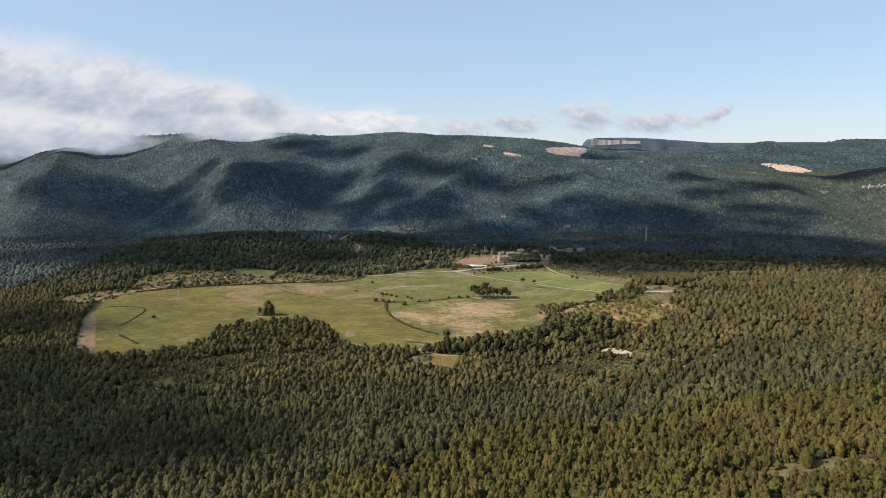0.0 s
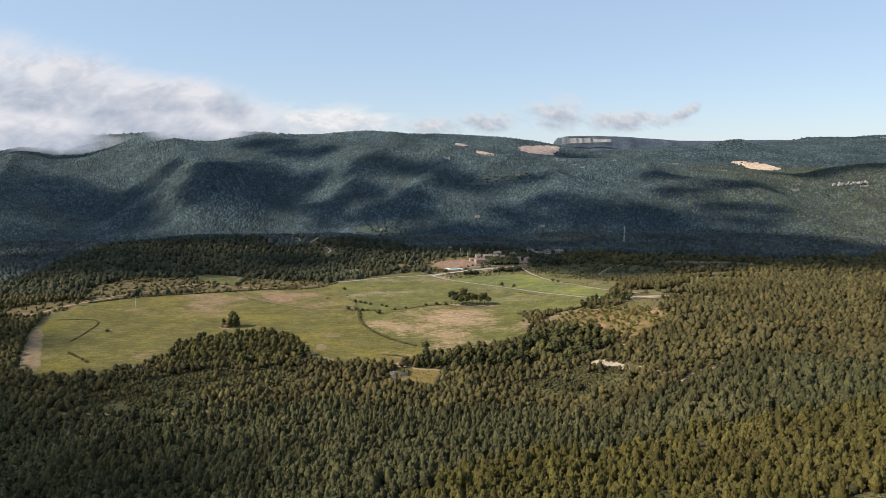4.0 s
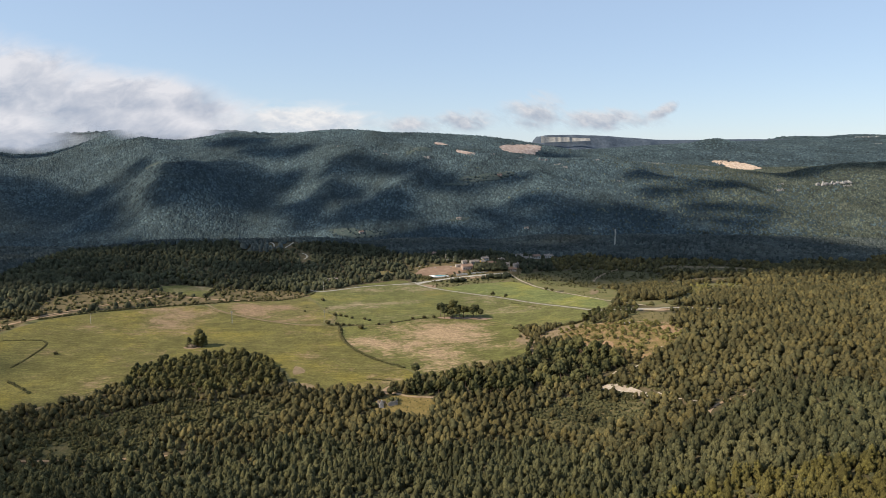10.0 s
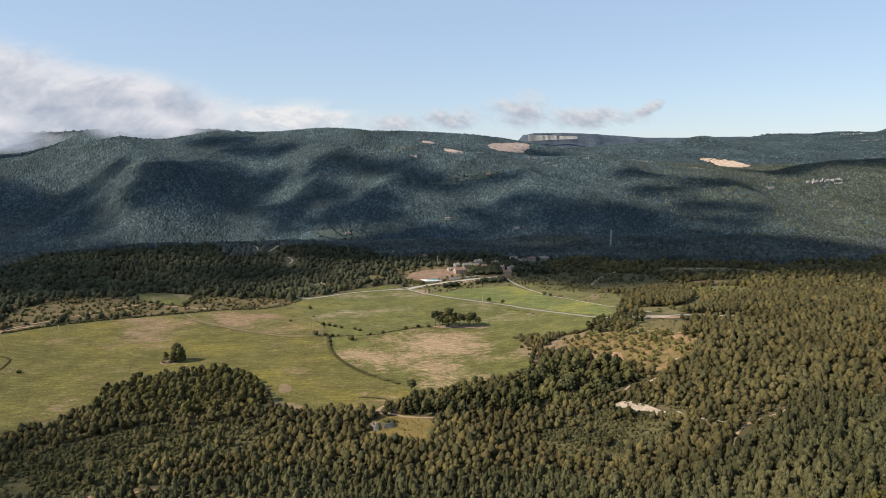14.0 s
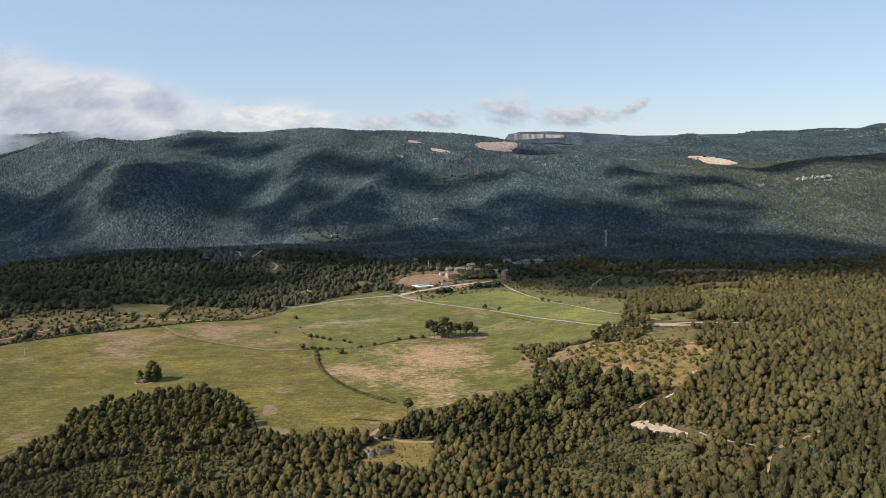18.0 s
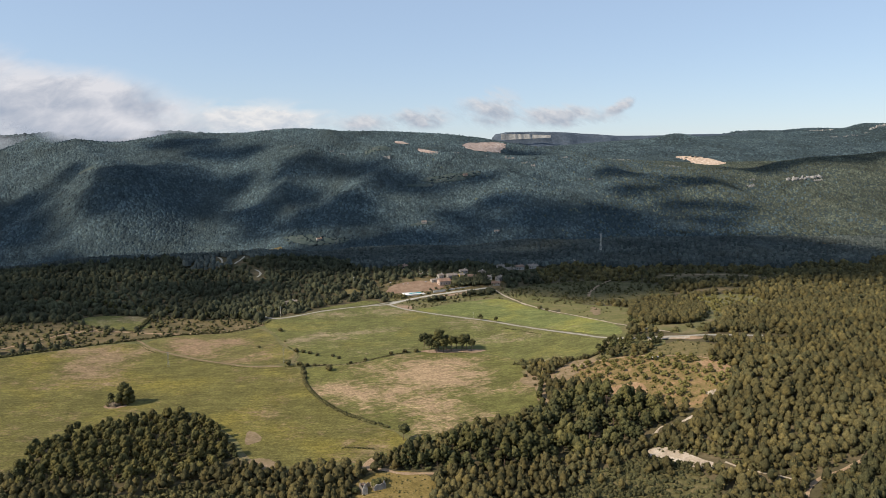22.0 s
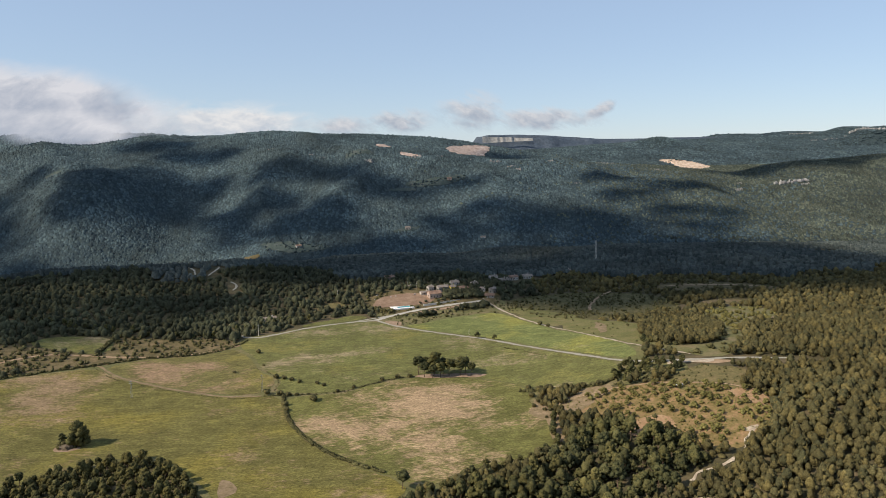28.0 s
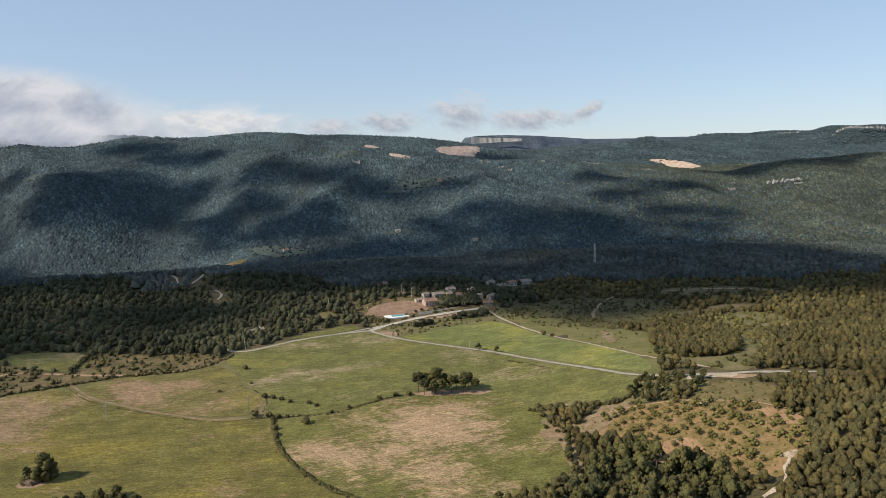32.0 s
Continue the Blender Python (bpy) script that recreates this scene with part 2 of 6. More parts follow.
def wave(x, y, size, seed=0):
    """Smooth noise from -1 to 1 with bumps of that size in metres."""
    x, y = np.asarray(x, float) / size, np.asarray(y, float) / size
    ix, iy = np.floor(x), np.floor(y)
    fx, fy = x - ix, y - iy
    fx, fy = fx * fx * (3 - 2 * fx), fy * fy * (3 - 2 * fy)
    a, b = lattice(ix, iy, seed), lattice(ix + 1, iy, seed)
    c, d = lattice(ix, iy + 1, seed), lattice(ix + 1, iy + 1, seed)
    return 2 * ((a + (b - a) * fx) * (1 - fy) + (c + (d - c) * fx) * fy) - 1


def bell(x, y, cx, cy, sx, sy, h):
    return h * np.exp(-0.5 * (((x - cx) / sx) ** 2 + ((y - cy) / sy) ** 2))


# along x: foot of the mountain (y, z) and its brow (y, z), and the plateau behind
RANGE_X = [-2600, -1500, -800, -300, 0, 350, 700, 1100, 1500, 2100, 3000]
FOOT_Y = [1500, 1500, 1520, 1500, 1440, 1430, 1400, 1330, 1300, 1350, 1400]
FOOT_Z = [-90, -105, -110, -80, -45, -32, -32, -36, -40, -30, -10]
BROW_Y = [2350, 2300, 2250, 2150, 2080, 2050, 1990, 2010, 2060, 2250, 2400]
BROW_Z = [164, 192, 203, 204, 200, 173, 113, 84, 92, 130, 170]
BACK_Z = [180, 205, 214, 218, 208, 166, 158, 184, 204, 229, 256]


def height(x, y):
    x, y = np.asarray(x, float), np.asarray(y, float)
    # fields on a low plateau, the take-off hill and the wooded rise beside the fields
    near = bell(x, y, 60, 40, 150, 125, 66)
    near = near + 23 * smooth(60, 215, x) * (1 - 0.95 * smooth(560, 800, y))
    near = near + bell(x, y, 420, 520, 140, 160, 10)
    near = near + bell(x, y, -330, 700, 110, 170, 9) + bell(x, y, -420, 980, 260, 130, 16)
    near = near + bell(x, y, -60, 1010, 190, 70, 8) + bell(x, y, 90, 930, 90, 50, 5) + bell(x, y, -145, 1110, 110, 62, 8)
    near = near + bell(x, y, 420, 1090, 330, 130, 14) - bell(x, y, -30, 400, 170, 60, 7)
    near = near + bell(x, y, 30, 700, 150, 110, 4) - bell(x, y, -170, 640, 120, 80, 2) - bell(x, y, 60, 845, 120, 40, 4) - bell(x, y, -30, 1150, 130, 70, 9)
    near = near + 1.6 * wave(x, y, 160, 3) + 0.5 * wave(x, y, 47, 4)
    # mountain
    fy, fz = np.interp(x, RANGE_X, FOOT_Y), np.interp(x, RANGE_X, FOOT_Z)
    by, bz = np.interp(x, RANGE_X, BROW_Y), np.interp(x, RANGE_X, BROW_Z)
    back = np.interp(x, RANGE_X, BACK_Z)
    u = (y - fy) / (by - fy)
    c = np.clip(u, 0, 1)
    slope = fz + (bz - fz) * (0.55 * c + 0.45 * smooth(0, 1, c))
    spur = 1 - np.abs(wave(x + 0.45 * y, 0.62 * y - 0.2 * x, 430, 11)) * 2
    rib = 1 - np.abs(wave(x + 0.25 * y, 0.75 * y - 0.3 * x, 190, 12)) * 2
    body = np.maximum(np.sin(np.clip(u, 0, 1) * math.pi), 0) ** 0.7
    slope = slope + body * (33 * spur - 7 + 19 * rib + 13 * wave(x, y, 120, 20) + 5 * wave(x, y, 55, 19))
    slope = slope + (back - bz) * smooth(1, 2.3, u) + 6 * wave(x, y, 300, 14) * smooth(0.8, 1.3, u)
    slope = slope + bell(x, y, -502, 1765, 96, 80, 59) + bell(x, y, -430, 1640, 90, 80, 20)
    slope = slope + bell(x, y, 1330, 1850, 230, 140, 72) - bell(x, y, 1050, 2040, 260, 70, 22)
    slope = slope + bell(x, y, 1316, 2815, 58, 70, 27) + 18 * smooth(2000, 2160, x - 0.2 * (y - 2900)) * smooth(2780, 2840, y) * (0.7 + 0.3 * wave(x, y, 130, 15)) + 40 * smooth(2190, 2310, x - 0.2 * (y - 2900)) * smooth(2800, 2850, y) * (1 - smooth(3050, 3250, y)) + bell(x, y, 2579, 4200, 190, 150, 20) + bell(x, y, 520, 1930, 120, 110, 18)
    slope = slope - bell(x, y, -360, 2130, 60, 130, 12) + bell(x, y, 110, 2050, 80, 120, 11) + bell(x, y, -130, 2090, 60, 100, 9) + bell(x, y, -500, 2250, 80, 120, 6) + bell(x, y, 330, 1960, 70, 90, 8) + bell(x, y, -760, 2200, 95, 130, 8) + bell(x, y, 245, 2010, 60, 100, 9)
    slope = slope + bell(x, y, 340, 1720, 110, 150, 18) + bell(x, y, 800, 1640, 110, 170, 22)
    # valley between
    rim = np.interp(x, [-1500, -500, -250, -60, 300, 700, 1200, 2000], [1105, 1105, 1130, 1180, 1230, 1260, 1240, 1250])
    rim = rim + 70 * wave(x, 0 * x, 210, 17) + 30 * wave(x, y, 80, 18)
    near = near + 9 * wave(x, y, 210, 16) * smooth(880, 1020, y)
    fall = smooth(rim - 110, fy + 30, y)
    land = (near * (1 - fall) + fz * fall) * (u <= 0) + slope * (u > 0)
    edge = smooth(-0.06, 0.06, u)
    land = (near * (1 - fall) + fz * fall) * (1 - edge) + slope * edge
    # edges of the world rise gently beyond the sides
    return land


def mesh_of(name, verts, faces, material, smooth_shade=False):
    """One mesh from arrays of places and of triangles or quads."""
    me = bpy.data.meshes.new(name)
    verts, faces = np.asarray(verts, np.float32), np.asarray(faces, np.int32)
    n, k = faces.shape
    me.vertices.add(len(verts))
    me.vertices.foreach_set("co", verts.ravel())
    me.loops.add(n * k)
    me.loops.foreach_set("vertex_index", faces.ravel())
    me.polygons.add(n)
    me.polygons.foreach_set("loop_start", np.arange(0, n * k, k, dtype=np.int32))
    me.polygons.foreach_set("use_smooth", np.full(n, smooth_shade))
    me.update(calc_edges=True)
    me.materials.append(material)
    return me


def steps(*spans):
    """Grid lines: (from, to, step) after one another."""
    out = []
    for a, b, s in spans:
        out += list(np.linspace(a, b, max(2, int(round((b - a) / s)) + 1))[:-1])
    return np.array(out + [spans[-1][1]])


gx = steps((-4200, -2400, 150), (-2400, -1200, 40), (-1200, -420, 16), (-420, 480, 8), (480, 1600, 16), (1600, 2800, 40), (2800, 4400, 150))
gy = steps((-1600, -200, 100), (-200, -60, 20), (-60, 1000, 8), (1000, 2400, 15), (2400, 3200, 40), (3200, 4900, 140))
mx, my = np.meshgrid(gx, gy)
grid = np.stack([mx, my, height(mx, my)], -1).reshape(-1, 3)
ii = np.arange(len(gx) * len(gy)).reshape(len(gy), len(gx))
quads = np.stack([ii[:-1, :-1], ii[:-1, 1:], ii[1:, 1:], ii[1:, :-1]], -1).reshape(-1, 4)
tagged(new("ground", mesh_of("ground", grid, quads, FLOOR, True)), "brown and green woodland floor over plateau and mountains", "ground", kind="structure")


def inside(poly, x, y):
    x, y = np.asarray(x, float), np.asarray(y, float)
    hit = np.zeros(x.shape, bool)
    for (x0, y0), (x1, y1) in zip(poly, poly[1:] + poly[:1]):
        cut = (y0 > y) != (y1 > y)
        hit ^= cut & (x < (x1 - x0) * (y - y0) / ((y1 - y0) or 1e-9) + x0)
    return hit


def dense(line, step, closed):
    out, pts = [], line + ([line[0]] if closed else [])
    for (x0, y0), (x1, y1) in zip(pts, pts[1:]):
        n = max(1, int(math.hypot(x1 - x0, y1 - y0) / step))
        out += [(x0 + (x1 - x0) * i / n, y0 + (y1 - y0) * i / n) for i in range(n)]
    return out if closed else out + [line[-1]]


def rounded(line, closed, times=2):
    """Cuts the corners of a line, so that it runs in soft bends."""
    for _ in range(times):
        pts = line + ([line[0]] if closed else [])
        out = [] if closed else [line[0]]
        for (x0, y0), (x1, y1) in zip(pts, pts[1:]):
            out += [(x0 * 0.75 + x1 * 0.25, y0 * 0.75 + y1 * 0.25), (x0 * 0.25 + x1 * 0.75, y0 * 0.25 + y1 * 0.75)]
        line = out if closed else out + [line[-1]]
    return line


def patch(name, outline, material, label, category, lift=0.25, cell=6.0, ragged=1.0, soft=1):
    """A sheet of crop, soil or grass that lies on the land inside an outline."""
    line = dense(rounded(outline, True, soft), 3.0, True)
    line = [(x + ragged * float(wave(x, y, 7, 5)), y + ragged * float(wave(x, y, 7, 6))) for x, y in line]
    xs, ys = [p[0] for p in line], [p[1] for p in line]
    ax, ay = np.meshgrid(np.arange(min(xs), max(xs), cell), np.arange(min(ys), max(ys), cell))
    ax, ay = ax.ravel(), ay.ravel()
    keep = inside(line, ax, ay)
    pts = [Vector(p) for p in line] + [Vector(p) for p in zip(ax[keep], ay[keep])]
    from mathutils import geometry
    n = len(line)
    vs, _, fs, *_ = geometry.delaunay_2d_cdt(pts, [(i, (i + 1) % n) for i in range(n)], [list(range(n))], 1, 0.01)
    v = np.array([(p.x, p.y) for p in vs])
    z = height(v[:, 0], v[:, 1]) + lift
    tris = [f for f in fs if len(f) == 3]
    return tagged(new(name, mesh_of(name, np.column_stack([v, z]), tris, material, True)), label, category, kind="structure")


def ribbon(name, line, width, material, label, category, lift=0.35, ragged=0.25):
    """A road or track along a line."""
    line = np.array(dense(rounded(line, False, 2), 2.5, False))
    way = np.gradient(line, axis=0)
    way /= np.linalg.norm(way, axis=1)[:, None] + 1e-9
    side = np.column_stack([-way[:, 1], way[:, 0]])
    rows = []
    for k in (-0.5, -0.17, 0.17, 0.5):
        p = line + side * width * k
        if abs(k) == 0.5:
            p = p + side * (ragged * wave(line[:, 0] + 9 * k, line[:, 1], 4, 8))[:, None] * width
        rows.append(np.column_stack([p, height(line[:, 0], line[:, 1]) * 0.5 + height(p[:, 0], p[:, 1]) * 0.5 + lift - (0.08 if abs(k) == 0.5 else 0)]))
    v = np.stack(rows, 1).reshape(-1, 3)
    i = np.arange(len(line) - 1)[:, None] * 4 + np.arange(3)[None, :]
    i = i.ravel()
    return tagged(new(name, mesh_of(name, v, np.stack([i, i + 1, i + 5, i + 4], -1)[:, ::-1], material, True)), label, category, kind="structure")


WEST = [(-67, 640), (-85, 642), (-111, 657), (-139, 676), (-162, 692), (-180, 716), (-215, 702), (-260, 672), (-293, 640), (-300, 590), (-292, 559), (-270, 505),
        (-255, 472), (-235, 462), (-205, 468), (-180, 500), (-172, 530), (-160, 552), (-140, 566), (-115, 572), (-96, 552), (-82, 530), (-72, 505),
        (-60, 498), (-35, 498), (-16, 497), (2, 510), (5, 520), (-22, 546), (-37, 566), (-49, 595), (-53, 622), (-58, 638)]
STONY = [(-52, 633), (-36, 634), (-18, 633), (2, 645), (26, 652), (70, 640), (92, 613), (84, 590), (88, 566), (83, 540), (60, 530), (35, 528), (15, 516),
         (6, 521), (-21, 547), (-36, 567), (-48, 596), (-52, 622)]
NORTH = [(26, 655), (2, 648), (-18, 636), (-40, 638), (-60, 646), (-56, 668), (-70, 692), (-78, 722), (-92, 752), (-87, 768), (-69, 774), (-45, 794), (-9, 813),
         (14, 818), (31, 783), (68, 746), (89, 727), (114, 689), (136, 646), (152, 614), (131, 588), (113, 598), (92, 614), (70, 642)]
NORTH_WEST = [(-65, 645), (-85, 647), (-111, 662), (-139, 681), (-162, 697), (-176, 717), (-156, 731), (-114, 732), (-95, 747), (-81, 722), (-73, 690), (-59, 668)]
LIME = [(34, 789), (55, 798), (74, 810), (116, 826), (132, 810), (143, 752), (168, 688), (172, 644), (160, 615), (141, 650), (119, 693), (94, 732), (72, 752)]
STRIP = [(-48, 800), (-9, 820), (12, 828), (2, 842), (-27, 824), (-46, 812)]
SMALL = [(-246, 770), (-236, 790), (-187, 789), (-181, 746), (-214, 751)]
HEATH = [(-262, 690), (-300, 660), (-318, 700), (-300, 760), (-250, 768), (-215, 750), (-182, 745), (-186, 788), (-140, 776), (-103, 772), (-91, 754), (-114, 735), (-156, 734), (-180, 720), (-218, 706)]
ORCHARD = [(92, 572), (112, 590), (135, 584), (160, 570), (180, 548), (186, 526), (176, 504), (155, 493), (139, 494), (132, 520), (122, 532), (112, 552)]
CLEARING = [(170, 580), (184, 582), (198, 566), (196, 552), (180, 540), (164, 545), (156, 562), (158, 574)]
MEADOW_R = [(150, 745), (172, 690), (176, 640), (192, 640), (215, 700), (222, 745), (190, 770), (145, 800), (136, 830), (150, 838), (200, 800)]
HUT_YARD = [(-24, 478), (-24, 460), (-10, 456), (-1, 456), (7, 454), (13, 464), (13, 478), (6, 484), (-6, 486), (-15, 485)]
FARMLAND = [(-300, 650), (-306, 590), (-296, 552), (-270, 498), (-252, 462), (-205, 462), (-176, 498), (-168, 530), (-158, 548), (-138, 562), (-116, 567), (-100, 550), (-86, 528), (-76, 502), (-60, 493), (-16, 492), (4, 500), (36, 522), (62, 525), (88, 534), (94, 560), (90, 585), (98, 606), (114, 593), (131, 584), (150, 600), (166, 606), (178, 640), (172, 690), (148, 752), (138, 812), (118, 832), (72, 816), (40, 800), (16, 826), (-10, 820), (-46, 802), (-70, 782), (-92, 776), (-97, 752), (-114, 738), (-156, 737), (-182, 724), (-218, 710), (-262, 678)]
YARD = [(14, 862), (23, 888), (47, 898), (70, 895), (80, 874), (62, 866), (43, 862)]
VILLAGE = [(30, 838), (10, 866), (14, 895), (60, 912), (110, 925), (150, 915), (140, 870), (136, 850), (95, 848), (60, 842)]
CHALKS = [(110, 467), (116, 472), (121, 470), (124, 463), (128, 453), (133, 445), (128, 443), (121, 452), (117, 461)]
BANK_OPEN = [(-32, 862), (-16, 858), (-4, 868), (-14, 882), (-30, 878)]
GLADE = [(-192, 412), (-199, 434), (-178, 447), (-160, 466), (-138, 480), (-111, 477), (-92, 487), (-64, 468), (-83, 447), (-110, 446), (-132, 428), (-138, 412), (-162, 406)]
EAST_GROVE = [(192, 676), (184, 640), (192, 622), (206, 620), (226, 630), (250, 668), (276, 720), (270, 752), (250, 770), (222, 738)]
GLADE_H = [(84, 236), (104, 228), (126, 223), (150, 224), (164, 236), (142, 246), (112, 246)]
GLADE_R = [(66, 452), (88, 467), (110, 468), (126, 448), (124, 424), (100, 412), (68, 426)]
RED_BANK = [(117, 538), (125, 543), (135, 541), (141, 533), (134, 521), (123, 522), (116, 529)]
GROVE_GROUND = [(130, 586), (148, 612), (162, 608), (180, 596), (174, 578), (154, 578)]
SCRUB_N = [(136, 852), (160, 870), (230, 880), (300, 860), (300, 800), (230, 775), (180, 800), (150, 838)]

MEADOW_E = [(252, 676), (274, 735), (309, 787), (341, 800), (364, 785), (354, 752), (318, 700), (284, 688), (262, 668)]
MEADOW_S = [(174, 640), (182, 614), (190, 597), (198, 588), (212, 592), (242, 630), (268, 674), (254, 676), (224, 632), (206, 618), (196, 636), (190, 656)]
TERRACE_E = [(300, 878), (330, 902), (400, 900), (442, 872), (430, 848), (370, 866), (330, 866)]
TERRACE_M = [(312, 806), (326, 826), (372, 824), (376, 806)]
TERRACE_F = [(610, 1092), (640, 1106), (676, 1096), (712, 1074), (730, 1052), (704, 1056), (668, 1072), (636, 1080)]
HEATH_W = [(-352, 606), (-336, 640), (-300, 652), (-298, 610), (-318, 588)]
FRONT = [(16, 824), (30, 792), (56, 799), (76, 811), (116, 830), (134, 812), (150, 838), (144, 862), (122, 874), (60, 864), (20, 850)]
patch("field_margins", FARMLAND, MEADOW, "rough yellow green grass between the fields", "grass", 0.06, 8)
patch("field_1", WEST, CROP_WEST, "wide green crop field flecked with yellow weeds", "field")
patch("field_2", STONY, CROP_BARE, "thin crop field with a large tan stony bald patch", "field")
patch("field_3", NORTH, CROP_NORTH, "domed green crop field below the village road", "field")
patch("field_4", NORTH_WEST, CROP_NW, "green field with reddish bare streaks", "field")
patch("field_5", LIME, CROP_LIME, "lime green field with yellow bloom", "field")
patch("field_6", STRIP, CROP_NORTH, "narrow green verge field above the road", "field")
patch("field_7", SMALL, CROP_NORTH, "small walled green field by the woods", "field")
patch("heath", HEATH, SCRUB, "brown scrubby terrace with dry grass", "scrubland", 0.12)
patch("orchard_ground", ORCHARD, ORCHARD_SOIL, "weedy orchard ground with bare red soil", "orchard", 0.15)
patch("clearing", CLEARING, BROWN_GRASS, "rough brown clearing beside the gravel road", "clearing", 0.15)
patch("meadow", MEADOW_R, GRASS, "rough green meadow below the village woods", "meadow", 0.12)
patch("ruin_yard", HUT_YARD, GOLD, "golden dry grass round the ruined hut", "clearing", 0.2)
patch("bare_yard", YARD, YARD_SOIL, "reddish brown bare earth yard beside the pool", "yard", 0.3)
patch("lane_bank", FRONT, MEADOW, "rough grassy bank below the hamlet lane", "grass", 0.1)
patch("village_ground", VILLAGE, SCRUB, "dry grassy ground of the hamlet", "ground", 0.12)
patch("rubble_patch", CHALKS, CHALK, "pale limestone rubble clearing in the pines", "clearing", 0.3, 3, 1.3)
ribbon("track_17", [(136, 445), (139, 437), (147, 426), (152, 418)], 1.3, CHALK, "thin pale rubble track in the pines", "track")
patch("glade_1", GLADE, GARRIGUE, "scrubby brown glade in the pine wood", "clearing", 0.12)
patch("glade_2", GLADE_R, GARRIGUE, "mossy brown glade beside the pale rubble", "clearing", 0.12)
patch("glade_3", GLADE_H, BROWN_GRASS, "dry grassy clearing with stones on the hill", "clearing", 0.12)
patch("terrace_scrub", SCRUB_N, GARRIGUE, "dark abandoned terraces behind the lime field", "scrubland", 0.12)
patch("meadow_2", MEADOW_E, MEADOW, "light green overgrown meadow in the east wood", "meadow", 0.12)
patch("grove_ground", GROVE_GROUND, MEADOW, "rough grass under the dark grove", "grass", 0.12)
patch("gravel_apron", [(174, 596), (186, 592), (194, 584), (202, 578), (194, 576), (184, 584), (178, 590)], TRACK, "pale gravel between the lane and its pull-in", "gravel", 0.2, 3, 1.4)
patch("red_patch_5", [(308, 700), (316, 712), (334, 733), (340, 726), (324, 706)], TAN, "bare tan soil in the overgrown meadow", "bare soil", 0.3, 4, 1.5)
patch("meadow_3", MEADOW_S, MEADOW, "rough grass between the east woods and the lane", "meadow", 0.12)
patch("terrace_1", TERRACE_E, SCRUB, "pale abandoned terrace in the dark wood", "scrubland", 0.12)
patch("terrace_2", TERRACE_M, SCRUB, "small bare terrace in the dark wood", "scrubland", 0.12)
patch("terrace_3", TERRACE_F, MEADOW, "light green terraces at the foot of the far slope", "meadow", 0.3, 8, 3)
patch("heath_2", HEATH_W, SCRUB, "brown scrubby corner beside the sandy track", "scrubland", 0.12)
patch("bare_strip", [(-298, 566), (-288, 560), (-262, 506), (-244, 472), (-254, 466), (-276, 506)], DULL_TAN, "bare tan strip along the field's shaded edge", "bare soil", 0.3)
patch("red_patch_1", RED_BANK, RED, "bare red clay patch at the orchard's edge", "bare soil", 0.3)
patch("red_patch_2", [(171, 702), (178, 718), (187, 752), (194, 752), (187, 724), (178, 704)], DULL_TAN, "reddish bare patch in the meadow", "bare soil", 0.3, 4, 2.6)
patch("red_patch_3", [(80, 576), (86, 590), (97, 600), (114, 596), (136, 588), (118, 576), (98, 564), (90, 540), (84, 542), (86, 562)], DULL_TAN, "dry tan bank at the field's corner", "bare soil", 0.3, 5, 2.5)
patch("red_patch_4", [(172, 545), (184, 540), (186, 522), (178, 516)], RED, "bare red soil at the orchard's far corner", "bare soil", 0.3)
patch("fork_apron", [(20, 815), (36, 812), (38, 795), (30, 790)], TAN, "tan gravel apron at the road fork", "bare soil", 0.3)
patch("tree_apron", [(24, 652), (34, 656), (50, 654), (66, 651), (75, 646), (68, 643), (56, 646), (36, 648)], TAN, "pale worn earth under the pine group", "bare soil", 0.3)

ribbon("road_1", [(16, 820), (-9, 815), (-45, 798), (-69, 778), (-84, 772), (-96, 782), (-98, 800)], 3.3, ASPHALT, "narrow worn grey country lane", "road")
ribbon("road_2", [(16, 820), (33, 785), (70, 748), (91, 729), (116, 691), (138, 648), (155, 614), (176, 596), (202, 582), (235, 572)], 2.9, ASPHALT, "narrow worn grey country lane between fields", "road")
ribbon("road_4", [(-2, 818), (12, 826), (24, 832), (34, 838)], 2.6, ASPHALT, "narrow link of the lane at the fork", "road", 0.33)
patch("lane_verge", [(52, 842), (66, 848), (86, 855), (104, 860), (106, 857), (88, 851), (70, 844), (56, 839)], TAN, "tan sandy verge below the hamlet wall", "bare soil", 0.3, 4, 0.8)
patch("ochre_bank", [(-28, 866), (-16, 864), (-8, 872), (-16, 880), (-28, 876)], BROWN_GRASS, "dry brown bank among the pines", "bare soil", 0.3, 4, 1.6)
ribbon("road_3", [(16, 820), (35, 838), (62, 853), (95, 862), (122, 866)], 5.0, CONCRETE_ROAD, "pale concrete lane into the hamlet", "road")
ribbon("track_1", [(124, 872), (130, 840), (136, 808), (146, 752), (160, 722), (168, 680), (176, 640), (188, 602)], 1.9, CHALK, "pale dirt track along the lime field", "track", 0.35, 0.5)
ribbon("track_2", [(-300, 650), (-270, 690), (-231, 746), (-197, 743), (-160, 736), (-114, 736), (-92, 754)], 3.0, TRACK, "pale dirt track along the terrace", "track")
ribbon("track_3", [(-181, 720), (-162, 694), (-139, 678), (-111, 659), (-85, 643), (-67, 641)], 2.0, DULL_TAN, "worn pale path between two fields", "track")
ribbon("track_4", [(170, 596), (177, 592), (184, 588), (192, 583)], 4.6, CHALK, "wide pale gravel pull-in beside the lane", "track")
ribbon("track_5", [(-330, 585), (-312, 612), (-303, 640), (-280, 668)], 4.0, TRACK, "sandy track at the wood's edge", "track")
